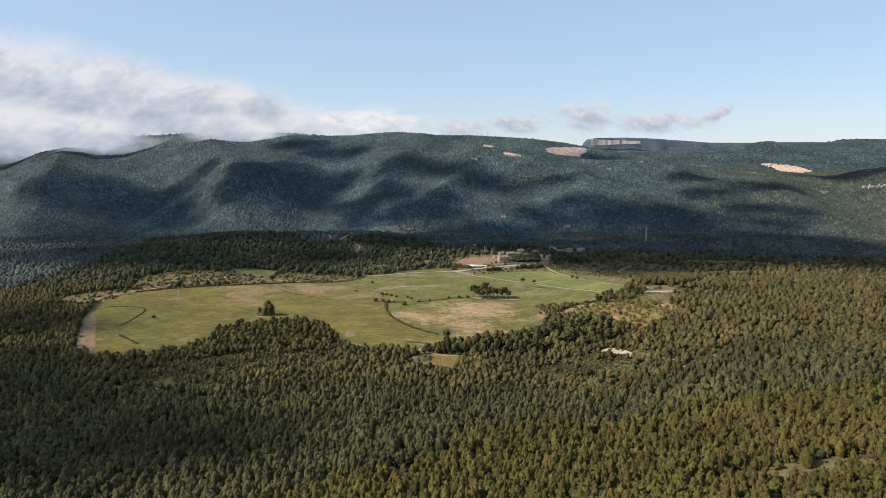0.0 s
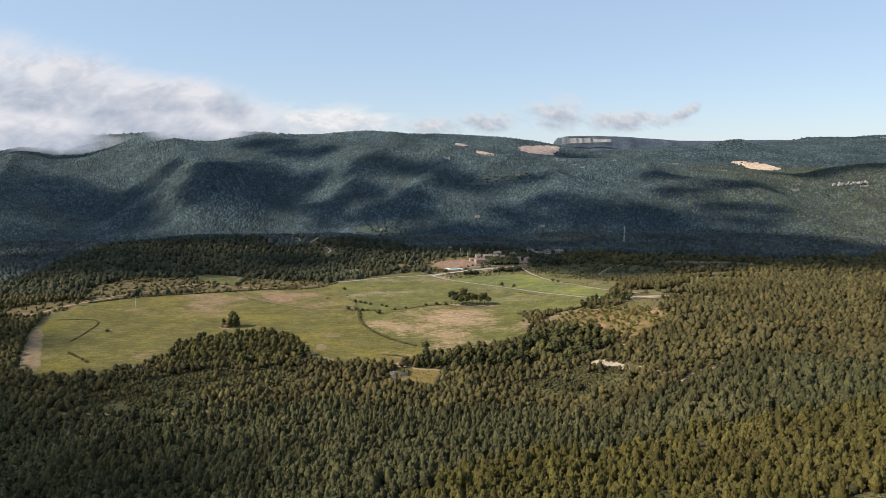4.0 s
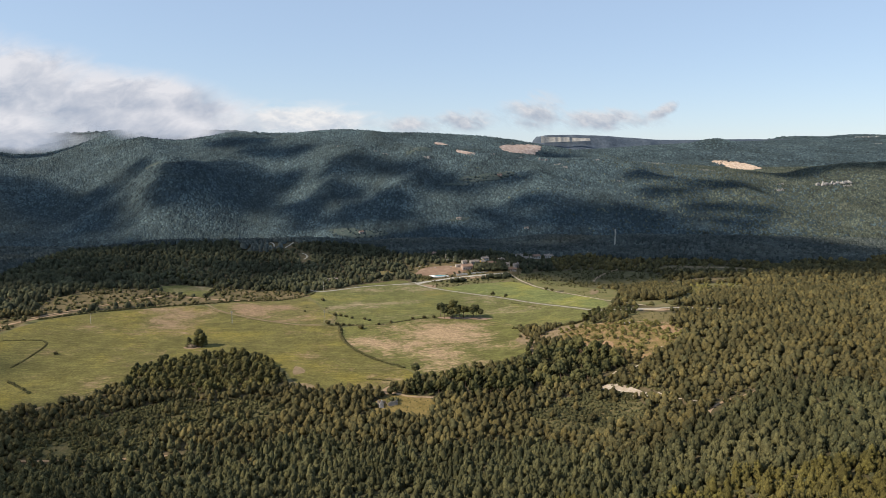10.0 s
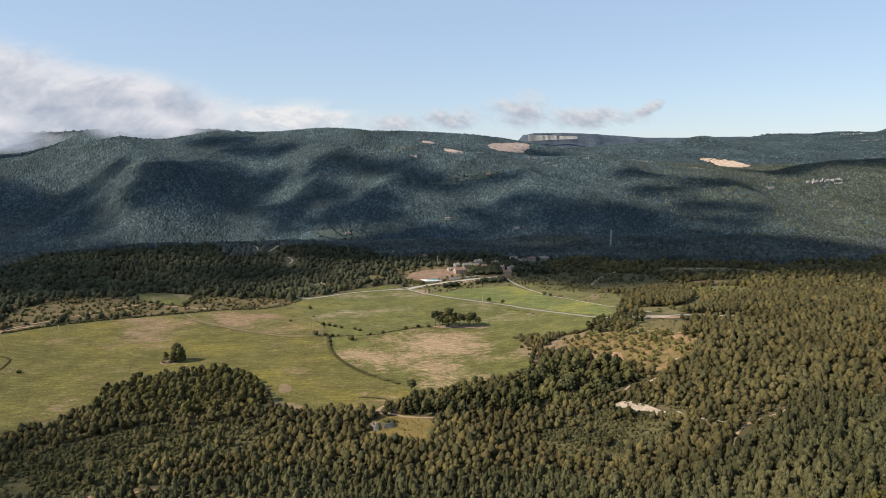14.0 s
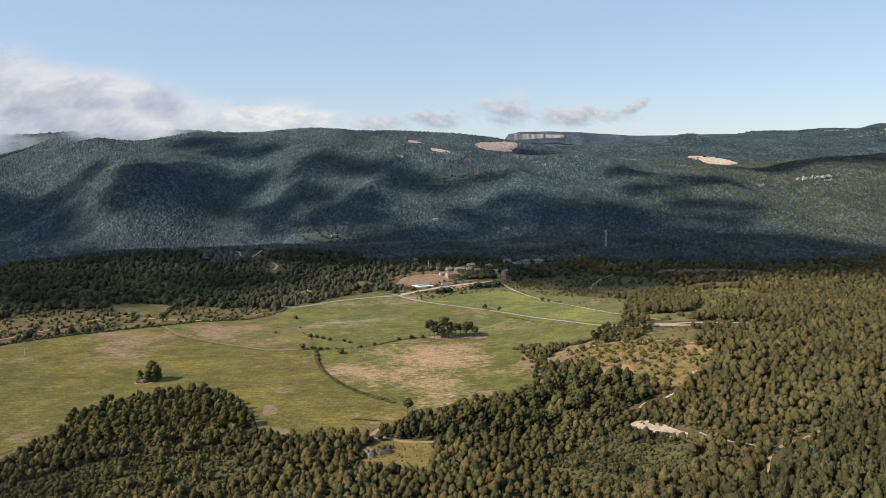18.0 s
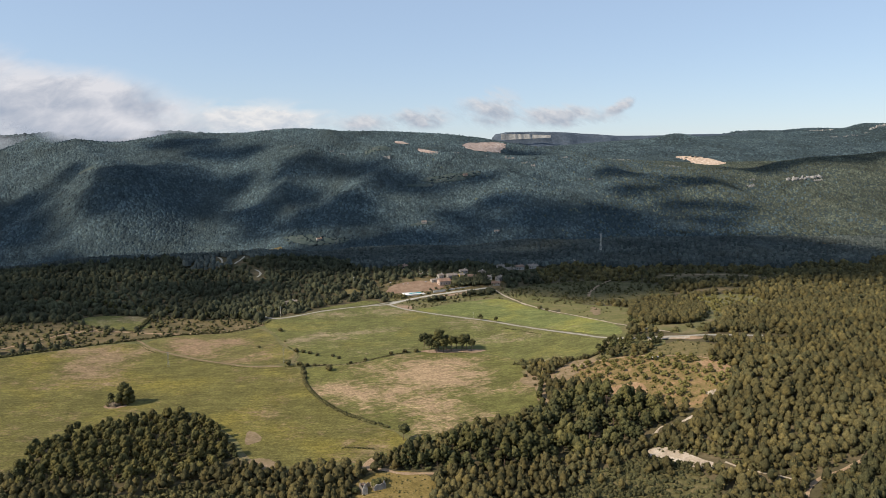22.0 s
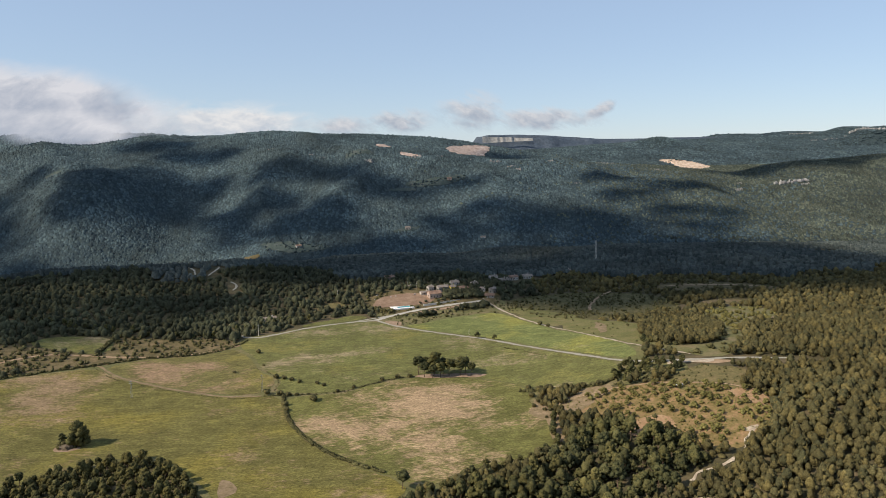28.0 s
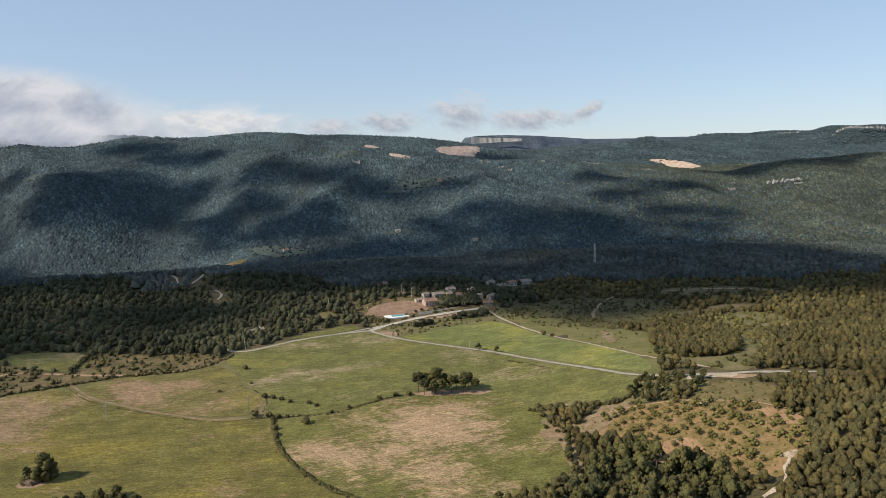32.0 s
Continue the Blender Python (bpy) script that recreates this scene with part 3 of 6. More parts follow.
patch("track_apron", [(-14, 501), (-17, 497), (-20, 490), (-15, 488), (-11, 490), (-13, 495)], TRACK, "sandy apron where the track meets the field", "track", 0.33, 4, 0.8)
ribbon("track_6", [(-15, 491), (-8, 488), (-2, 483), (6, 482), (14, 481)], 2.2, TRACK, "sandy track past the ruined hut", "track")
ribbon("track_7", [(121, 482), (126, 487), (132, 485), (140, 486), (150, 488), (157, 498), (164, 504)], 1.6, CHALK, "pale stony track below the orchard", "track", 0.35, 0.7)
ribbon("track_18", [(186, 536), (178, 552), (166, 562), (150, 575), (130, 583), (110, 585)], 1.1, TRACK, "thin worn path above the orchard", "track", 0.35, 0.5)
patch("rubble_patch_2", [(159, 502), (162, 505), (167, 505), (164, 501)], CHALK, "pale rubble at the orchard's lower corner", "bare soil", 0.3, 3, 1.2)
ribbon("track_8", [(143, 400), (149, 411), (158, 416), (168, 416), (184, 420)], 1.7, TRACK, "sandy track in the pine wood", "track")
ribbon("track_9", [(-216, 408), (-177, 407), (-133, 411), (-110, 416)], 1.8, TRACK, "faint pale path in the wood", "track")
ribbon("track_14", [(208, 806), (214, 826), (230, 850), (252, 874), (288, 896)], 3.0, TRACK, "pale winding track between dark terraces", "track")
ribbon("track_15", [(326, 890), (367, 893), (406, 884), (436, 866)], 3.0, TRACK, "pale track along a terrace", "track")
patch("copse_edge_1", [(-78, 536), (-70, 535), (-67, 526), (-72, 519), (-78, 524)], DULL_TAN, "bare tan hollow along the copse's edge", "bare soil", 0.32, 3, 1.8)
patch("copse_edge_4", [(-72, 504), (-64, 506), (-58, 500), (-61, 488), (-68, 482), (-75, 486)], DULL_TAN, "bare tan soil along the copse's edge", "bare soil", 0.32, 3, 1.8)
patch("copse_edge_2", [(-182, 534), (-173, 538), (-165, 521), (-175, 519)], DULL_TAN, "bare tan hollow beside the copse", "bare soil", 0.32, 4, 1.2)
patch("copse_edge_3", [(-178, 497), (-172, 503), (-168, 493), (-175, 489)], DULL_TAN, "small bare tan spot beside the copse", "bare soil", 0.32, 4, 1.2)


WEDGE = [(138, 804), (150, 795), (176, 778), (192, 768), (234, 774), (204, 804), (150, 842), (137, 832)]
patch("terrace_ground", WEDGE, GARRIGUE, "brown scrubby ground between the terraces", "scrubland", 0.06)

TRACKSIDE = [(140, 760), (151, 743), (198, 771), (152, 800), (137, 808)]
patch("meadow_4", TRACKSIDE, GRASS, "rough green meadow beside the pale track", "meadow", 0.09)

# ---- woods ----
rng = np.random.default_rng(7)
ICO_V = []
_g = (1 + 5 ** 0.5) / 2
for a, b in ((-1, _g), (1, _g), (-1, -_g), (1, -_g)):
    ICO_V += [(a, b, 0), (0, a, b), (b, 0, a)]
ICO_V = np.array(ICO_V) / math.hypot(1, _g)
_d = np.linalg.norm(ICO_V[:, None] - ICO_V[None], axis=2)
ICO_F = []
for i in range(12):
    for j in range(i + 1, 12):
        for k in range(j + 1, 12):
            if max(_d[i, j], _d[j, k], _d[i, k]) < 1.2:
                n = np.cross(ICO_V[j] - ICO_V[i], ICO_V[k] - ICO_V[i])
                ICO_F.append((i, j, k) if n @ ICO_V[i] > 0 else (i, k, j))
ICO_F = np.array(ICO_F)


def ball(centre, radii, jag):
    v = ICO_V * (1 + jag * rng.uniform(-1, 1, (12, 1))) * radii
    return v + centre, ICO_F


def tufts(count, radii, centre, size, low=-0.4):
    """Little three-sided leaf tufts that stand off a crown."""
    vs, fs = [], []
    for k in range(count):
        u = rng.uniform(low, 1)
        a = rng.uniform(0, 2 * math.pi)
        d = np.array([math.sqrt(1 - u * u) * math.cos(a), math.sqrt(1 - u * u) * math.sin(a), u])
        p = d * radii * rng.uniform(0.82, 1.1) + centre
        s = size * rng.uniform(0.6, 1.3)
        r1 = np.cross(d, (0.3, 0.5, 0.8))
        r1 /= np.linalg.norm(r1) + 1e-9
        r2 = np.cross(d, r1)
        ph = rng.uniform(0, 6.28)
        ring = [p - d * s * 0.5 + s * (r1 * math.cos(ph + q) + r2 * math.sin(ph + q)) for q in (0, 2.09, 4.19)]
        tip = p + (d * 0.45 + np.array([0, 0, 0.75])) * s * rng.uniform(1.1, 2.0)
        n = 4 * k
        vs += ring + [tip]
        fs += [(n, n + 1, n + 3), (n + 1, n + 2, n + 3), (n + 2, n, n + 3)]
    return np.array(vs), np.array(fs)


def join(parts):
    vs, fs, n = [], [], 0
    for v, f in parts:
        vs.append(v)
        fs.append(f + n)
        n += len(v)
    return np.concatenate(vs), np.concatenate(fs)


def lump(centre, radii, jag):
    """A leafy lump with 80 faces."""
    v, f = ICO_V, ICO_F
    mid, faces, cache = list(v), [], {}
    for tri in f:
        m = []
        for i, j in ((0, 1), (1, 2), (2, 0)):
            key = tuple(sorted((tri[i], tri[j])))
            if key not in cache:
                p = v[tri[i]] + v[tri[j]]
                mid.append(p / np.linalg.norm(p))
                cache[key] = len(mid) - 1
            m.append(cache[key])
        faces += [(tri[0], m[0], m[2]), (tri[1], m[1], m[0]), (tri[2], m[2], m[1]), (m[0], m[1], m[2])]
    mid = np.array(mid)
    return mid * (1 + jag * rng.uniform(-1, 1, (len(mid), 1))) * radii + centre, np.array(faces)


def bowl(centre, radii, jag):
    """A leafy lump without its underside."""
    v, f = ball(centre, radii, jag)
    return v, f[[v[t][:, 2].mean() > centre[2] - 0.45 * radii[2] for t in f]]


YOUNG_PINE = ((0.05, 0.15), (0.19, 0.24), (0.37, 0.262), (0.55, 0.225), (0.73, 0.16), (0.89, 0.085), (1.0, 0.0))
FAR_PINE = ((0.28, 0.18), (0.48, 0.30), (0.74, 0.255), (0.92, 0.13), (1.0, 0.0))
ROUND_PINE = ((0.24, 0.12), (0.33, 0.25), (0.50, 0.30), (0.68, 0.275), (0.84, 0.19), (0.95, 0.09), (1.0, 0.0))


def turned(profile, segs, flute, jag):
    """A crown closed at the top, turned after a profile of (height, radius), with flutes and dents."""
    n, vs = len(profile) - 1, []
    lean, start = rng.normal(0, 0.035, 2), rng.uniform(0, 6.28)
    for i, (z, r) in enumerate(profile[:-1]):
        a = start + (np.arange(segs) + 0.5 * (i % 2)) * 2 * math.pi / segs
        rr = r * (1 + jag * rng.uniform(-1, 1, segs)) * (1 + flute * np.sin(np.arange(segs) * math.pi * 0.9 + i))
        vs.append(np.column_stack([np.cos(a) * rr + lean[0] * z * 2, np.sin(a) * rr + lean[1] * z * 2, z + rng.uniform(-0.03, 0.03, segs)]))
    vs.append(np.array([[lean[0] * 2, lean[1] * 2, 1.0]]))
    fs = []
    for i in range(n - 1):
        for k in range(segs):
            p, q, r, t = i * segs + k, i * segs + (k + 1) % segs, (i + 1) * segs + k, (i + 1) * segs + (k + 1) % segs
            fs += [(p, q, r), (q, t, r)]
    fs += [((n - 1) * segs + k, (n - 1) * segs + (k + 1) % segs, n * segs) for k in range(segs)]
    return np.concatenate(vs), np.array(fs)


def near_tree(profile, segs=8, shoots=30, boughs=2):
    """A pine one unit high and about 0.55 wide: one soft crown with leafy side boughs, feathery with upright shoots."""
    parts = [turned([(z, r * 0.9) for z, r in profile], segs, 0.12, 0.24)]
    base = profile[0][0]
    for k in range(boughs):
        a, z = k * 2.3 + rng.uniform(0, 1), base + (0.30 + 0.45 * rng.uniform()) * (1 - base)
        reach = float(np.interp(z, [p[0] for p in profile], [p[1] for p in profile]))
        r = 0.13 * rng.uniform(0.75, 1.2)
        parts.append(bowl(np.array([math.cos(a) * reach * 0.72, math.sin(a) * reach * 0.72, z]), np.array([r, r, r * 1.15]), 0.26))
    zs, rs = [p[0] for p in profile], [p[1] for p in profile]
    vs, fs = [], []
    for k in range(shoots):
        z = base + (1 - base) * rng.uniform(0.08, 0.98)
        a, r = rng.uniform(0, 6.28), float(np.interp(z, zs, rs))
        d = np.array([math.cos(a), math.sin(a), 0.0])
        side = np.array([-d[1], d[0], 0.0])
        p, w = d * r * rng.uniform(0.75, 1.0) + (0, 0, z - 0.05), rng.uniform(0.045, 0.085)
        vs += [p - side * w, p + side * w, p + d * w * 0.9 - (0, 0, 0.02), p + d * w * rng.uniform(0.2, 1.1) + (0, 0, rng.uniform(0.10, 0.19))]
        n = 4 * k
        fs += [(n, n + 2, n + 3), (n + 2, n + 1, n + 3), (n, n + 3, n + 1)]
    if shoots:
        parts.append((np.array(vs), np.array(fs)))
    return join(parts)


def dome(slim):
    """A crown more than a kilometre off: a rounded heap with a flattened top."""
    a = np.arange(5) * 1.2566 + rng.uniform(-0.25, 0.25, 5)
    low = np.column_stack([np.cos(a), np.sin(a), np.zeros(5)]) * (slim * rng.uniform(0.85, 1.15, (5, 1)))
    b = np.arange(4) * 1.5708 + rng.uniform(-0.25, 0.25, 4) + 0.3
    top = np.column_stack([np.cos(b) * slim * 0.55, np.sin(b) * slim * 0.55, np.full(4, 1.0)]) + (0, 0, 0)
    top[:, 2] = rng.uniform(0.75, 1.0, 4)
    v = np.concatenate([low, top])
    f = [(0, 1, 5), (1, 6, 5), (1, 2, 6), (2, 3, 6), (3, 7, 6), (3, 4, 7), (4, 8, 7), (4, 0, 8), (0, 5, 8), (5, 6, 7), (5, 7, 8)]
    return v, np.array(f)


def tump(slim, sides=4):
    """A crown nearly two kilometres off: uneven leaning sides under one rounded top."""
    a = (np.arange(sides) + rng.uniform(-0.3, 0.3, sides)) * 2 * math.pi / sides
    low = np.column_stack([np.cos(a), np.sin(a), rng.uniform(-0.1, 0.15, sides)]) * np.array([slim, slim, 1.0]) * rng.uniform(0.75, 1.35, (sides, 1))
    v = np.concatenate([low, [(rng.uniform(-0.12, 0.12), rng.uniform(-0.12, 0.12), 1.0)]])
    return v, np.array([(k, (k + 1) % sides, sides) for k in range(sides)])


def planted(name, kinds, places, heights, widths, material, label, category, soft=True, grade=None):
    """One mesh of many trees: each a turned and stretched copy of one of the kinds. grade: the slopes along x and y on which they sit."""
    pick = rng.integers(0, len(kinds), len(places))
    turn = rng.uniform(0, 6.28, len(places))
    lean = rng.normal(0, 0.03, (len(places), 2))
    vs, fs, base = [], [], 0
    for k, (kv, kf) in enumerate(kinds):
        sel = np.where(pick == k)[0]
        if not len(sel):
            continue
        c, s = np.cos(turn[sel])[:, None], np.sin(turn[sel])[:, None]
        hh, ww = heights[sel][:, None], widths[sel][:, None]
        x = (kv[:, 0] * c - kv[:, 1] * s) * ww + kv[:, 2] * hh * lean[sel, :1]
        y = (kv[:, 0] * s + kv[:, 1] * c) * ww + kv[:, 2] * hh * lean[sel, 1:]
        z = kv[:, 2] * hh if grade is None else kv[:, 2] * hh + x * grade[0][sel][:, None] + y * grade[1][sel][:, None]
        p = np.stack([x, y, z], -1) + places[sel][:, None, :]
        vs.append(p.reshape(-1, 3))
        fs.append((kf[None] + (np.arange(len(sel)) * len(kv))[:, None, None] + base).reshape(-1, 3))
        base += len(sel) * len(kv)
    return tagged(new(name, mesh_of(name, np.concatenate(vs), np.concatenate(fs), material, soft)), label, category, kind="stuff")


def scatter(x0, x1, y0, y1, step):
    ax, ay = np.meshgrid(np.arange(x0, x1, step), np.arange(y0, y1, step))
    ax, ay = ax.ravel(), ay.ravel()
    ax = ax + rng.uniform(-0.46, 0.46, len(ax)) * step
    ay = ay + rng.uniform(-0.46, 0.46, len(ay)) * step
    return ax, ay


def near_line(line, x, y, reach):
    hit = np.zeros(x.shape, bool)
    for (x0, y0), (x1, y1) in zip(line, line[1:]):
        dx, dy = x1 - x0, y1 - y0
        u = np.clip(((x - x0) * dx + (y - y0) * dy) / (dx * dx + dy * dy), 0, 1)
        hit |= np.hypot(x - x0 - u * dx, y - y0 - u * dy) < reach
    return hit


OPEN = [WEST, STONY, NORTH, NORTH_WEST, LIME, STRIP, SMALL, HEATH, ORCHARD, CLEARING, MEADOW_R, MEADOW_E, MEADOW_S, TERRACE_E, TERRACE_M, TERRACE_F, HEATH_W, HUT_YARD, YARD, VILLAGE, CHALKS, SCRUB_N, WEDGE, TRACKSIDE, FRONT, RED_BANK, GROVE_GROUND, BANK_OPEN]
WAYS = [([(146, 926), (160, 916), (176, 923), (196, 930)], 9), ([(-175, 1034), (-169, 1014), (-164, 999), (-161, 980)], 7), ([(-146, 1030), (-144, 1014), (-145, 999), (-145, 980)], 7), ([(-122, 959), (-115, 943), (-116, 926)], 7), ([(16, 820), (-9, 815), (-45, 798), (-84, 772)], 7), ([(16, 820), (33, 785), (91, 729), (155, 614), (202, 582), (235, 572)], 6),
        ([(16, 820), (62, 853), (122, 866)], 9), ([(124, 872), (136, 808), (168, 680), (188, 602)], 4),
        ([(-17, 500), (-14, 491), (-3, 483), (14, 482)], 3), ([(143, 400), (158, 416), (184, 420)], 3.5), ([(-216, 408), (-177, 407), (-110, 416)], 3),
        ([(-86, 500), (-62, 506), (-78, 546)], 5), ([(-330, 585), (-303, 640), (-280, 668)], 5), ([(121, 482), (126, 487), (143, 486), (156, 498)], 4), ([(171, 594), (190, 584), (204, 575), (240, 564)], 9), ([(130, 450), (136, 434), (150, 420)], 2.5), ([(112, 468), (124, 457), (137, 444)], 4)]


QUARRIES = [[(274, 1915), (306, 1985), (369, 2022), (425, 2030), (392, 1950), (316, 1858)], [(1098, 2425), (1156, 2446), (1205, 2414), (1226, 2335), (1213, 2275), (1147, 2255), (1104, 2297), (1117, 2362)],
            [(104, 1888), (110, 1906), (138, 1900), (140, 1882)], [(28, 1838), (36, 1862), (90, 1866), (100, 1850), (60, 1838)],
            [(-150, 1590), (-100, 1572), (-44, 1546), (0, 1520), (-79, 1530), (-130, 1560)], [(-190, 1560), (-150, 1560), (-140, 1545), (-180, 1546)], [(150, 1702), (200, 1698), (282, 1702), (286, 1720), (240, 1724), (158, 1722)],
            [(112, 1682), (116, 1694), (172, 1696), (174, 1684)], [(156, 1852), (162, 1866), (196, 1842), (200, 1822), (190, 1824)], [(104, 1534), (112, 1546), (160, 1560), (162, 1550), (130, 1538)], [(-625, 1866), (-618, 1880), (-580, 1872), (-584, 1860)]]


def wooded(x, y):
    free = np.ones(x.shape, bool)
    for p in (WEST, STONY, NORTH, NORTH_WEST, LIME, STRIP):
        free &= ~near_line(p + p[:1], x, y, 4.5)
    for p in OPEN:
        free &= ~inside(p, x, y)
    for line, reach in WAYS:
        free &= ~near_line(line, x, y, reach)
    return free


def in_view(x, y, slack=0.0):
    """The wedge of land that the flight looks over."""
    return (x > -0.645 * y - 28 - slack) & (x < np.maximum(0.67 * y + 28, 0.96 * y - 262) + slack)


def perch(x, y):
    """Where crowns sit on a steep slope: lifted, so that the bank does not swallow their uphill side."""
    steep = np.hypot(height(x + 3, y) - height(x - 3, y), height(x, y + 3) - height(x, y - 3)) / 6
    return np.column_stack([x, y, height(x, y) + 0.2 + 2.6 * steep])


def fall_of(x, y):
    return (height(x + 3, y) - height(x - 3, y)) / 6, (height(x, y + 3) - height(x, y - 3)) / 6


def lay(x, y):
    return np.column_stack([x, y, height(x, y) - 0.3])


# pine woods of the foreground and round the fields
COPSE = [(-172, 492), (-174, 526), (-162, 546), (-141, 559), (-116, 565), (-98, 548), (-86, 528), (-79, 506), (-92, 494), (-116, 486), (-140, 488), (-158, 486)]
DARK_WOOD = [(-2, 488), (24, 500), (60, 514), (82, 531), (100, 546), (116, 545), (121, 530), (131, 508), (134, 492), (118, 480), (100, 477), (62, 480), (24, 480)]
x, y = scatter(-420, 520, 0, 660, 3.7)
keep = wooded(x, y) & in_view(x, y, 8) & ~inside(COPSE, x, y) & ~inside(DARK_WOOD, x, y) & (y > 165)
sparse = inside(GLADE, x, y) | inside(GLADE_R, x, y) | inside(GLADE_H, x, y)
dense_here = 0.95 - (0.72 - 0.5 * smooth(380, 430, y)) * smooth(0.45, 0.75, wave(x, y, 15, 21)) + 0.05 * wave(x, y, 38, 23)
keep &= rng.uniform(0, 1, len(x)) < np.where(sparse, 0.12, dense_here)
x, y = x[keep], y[keep]
grown = 0.86 + 0.16 * smooth(330, 470, y) * (0.45 + 0.55 * smooth(-70, -30, x))                # younger pines on the near slopes
size = rng.uniform(0.62, 1.2, len(x)) * (1 + 0.14 * wave(x, y, 30, 22)) * grown
size *= 0.93 - 0.20 * smooth(340, 440, y)
tall, broad = 8.4 * size * rng.uniform(0.88, 1.14, len(x)), 9.3 * size * rng.uniform(0.9, 1.12, len(x))
sunny = y < np.interp(x, [-120, -37, 3, 59, 161, 222, 400], [170, 259, 301, 342, 336, 334, 360]) + 12 * wave(x, y, 26, 27)
young = y + 40 * wave(x, y, 50, 26) < 405
for sel, profile, leaves, label in ((sunny, YOUNG_PINE, HILL, "yellow green young pines on the sunny hill"), (~sunny & young, YOUNG_PINE, YOUNG, "dense young green pine wood on the slopes"),
                                    (~young & ~sunny, ROUND_PINE, PINE, "olive green pine wood round the fields")):
    far = y > 430
    for near_or_far, segs, shoots in ((~far, 6, 16), (far, 5, 11)):
        k = sel & near_or_far
        if k.any():
            planted("pine_wood", [near_tree(profile, segs, shoots, 2 if segs > 5 else 1) for _ in range(14)], lay(x[k], y[k]), tall[k], broad[k], leaves, label, "pine wood")

# a stand of round pines beside the lime field's track
x, y = scatter(180, 280, 615, 775, 4.8)
keep = inside(EAST_GROVE, x, y)
x, y = x[keep], y[keep]
planted("pine_wood", [near_tree(ROUND_PINE, 7, 22) for _ in range(12)], lay(x, y), rng.uniform(5.6, 8.2, len(x)), rng.uniform(7.0, 9.6, len(x)), PINE, "stand of round olive green pines beside the meadow", "pine wood")

# woods under the flight and beside it
x, y = scatter(-420, 460, -140, 520, 5.6)
keep = wooded(x, y) & ((y < 165) | ~in_view(x, y, 8)) & (x > -0.645 * y - 230) & (x < 0.67 * y + 260) & (rng.uniform(0, 1, len(x)) < 0.9)
x, y = x[keep], y[keep]
planted("pine_wood", [near_tree(FAR_PINE, 5, 0, 0) for _ in range(10)], lay(x, y) - (0, 0, 1.0), rng.uniform(5.5, 8.5, len(x)), rng.uniform(7.0, 10.0, len(x)), HILL, "olive green pine wood on the take-off hill", "pine wood")

# young growth that fills the gaps between the nearest pines
x, y = scatter(-420, 520, 165, 600, 4.5)
keep = wooded(x, y) & in_view(x, y, 8) & ~inside(GLADE, x, y) & ~inside(GLADE_R, x, y) & ~inside(GLADE_H, x, y) & ~inside(COPSE, x, y) & ~inside(DARK_WOOD, x, y)
x, y = x[keep], y[keep]
low = [bowl(np.array([0, 0, 0.5]), np.array([0.36, 0.36, 0.5]), 0.26) for _ in range(10)]
for sel, leaves, label in ((y < 400, YOUNG, "young pines and tall shrubs between the pines"), (y >= 400, PINE, "olive undergrowth between the pines")):
    n = int(sel.sum())
    planted("young_growth", low, lay(x[sel], y[sel]), rng.uniform(1.6, 3.6, n), rng.uniform(3.6, 5.8, n), leaves, label, "undergrowth")

# woods of the plateau behind the fields
x, y = scatter(-900, 1250, 560, 1330, 5.6)
keep = wooded(x, y) & in_view(x, y, 40) & ((y > 660) | (x < -420) | (x > 520))
keep &= rng.uniform(0, 1, len(x)) < 0.95
x, y = x[keep], y[keep]
front = (y + 55 * wave(x, y, 60, 25) < 930 + 75 * smooth(60, -20, x)) & (x > -420)
tall = rng.uniform(6.5, 11, len(x)) * (1 + 0.12 * wave(x, y, 45, 24))
broad = rng.uniform(8.0, 12.5, len(x))
wide_apart = rng.uniform(0.7, 1.25, len(x))
for sel, leaves, label in ((front & (x < 185), BELT, "dark olive green wood round the hamlet"), (front & (x >= 185), PINE, "olive green pine wood east of the fields")):
    planted("plateau_wood", [near_tree(FAR_PINE, 6, 7, 1) for _ in range(16)], lay(x[sel], y[sel]) - (0, 0, 2.0), tall[sel] * 0.78 * wide_apart[sel], broad[sel] * 0.86 * wide_apart[sel], leaves, label, "wood")
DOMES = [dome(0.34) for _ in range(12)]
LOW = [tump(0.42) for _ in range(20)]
planted("plateau_wood", DOMES, perch(x, y)[~front] + (0, 0, 1.2), tall[~front] * 0.55, broad[~front] * 0.95, SHADED_BELT, "dark green wood behind the hamlet, tinted with shade", "wood", True)

# woods of the mountain
x, y = scatter(-1800, 2200, 1250, 2450, 4.7)
brow = np.interp(x, RANGE_X, BROW_Y)
keep = (x > -0.66 * y - 70) & (x < 0.90 * (y - 263) + 90) & ((y < brow + 60) | ((x > 420) & (y < 2320)))
keep &= rng.uniform(0, 1, len(x)) < 0.93 + 0.07 * wave(x, y, 60, 31)
for q in QUARRIES:
    keep &= ~inside(q, x, y)
x, y = x[keep], y[keep]
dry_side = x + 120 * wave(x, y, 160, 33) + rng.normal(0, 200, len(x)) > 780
for sel, leaves, label in ((~dry_side, HAZY_OAK, "oak wood over the mountain slopes, tinted with haze"), (dry_side, DRY_OAK, "dry olive oak scrub over the eastern hills")):
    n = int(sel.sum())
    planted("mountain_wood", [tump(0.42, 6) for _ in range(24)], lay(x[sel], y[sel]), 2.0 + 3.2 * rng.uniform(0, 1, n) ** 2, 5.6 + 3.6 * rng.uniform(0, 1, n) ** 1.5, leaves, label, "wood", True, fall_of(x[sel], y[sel]))
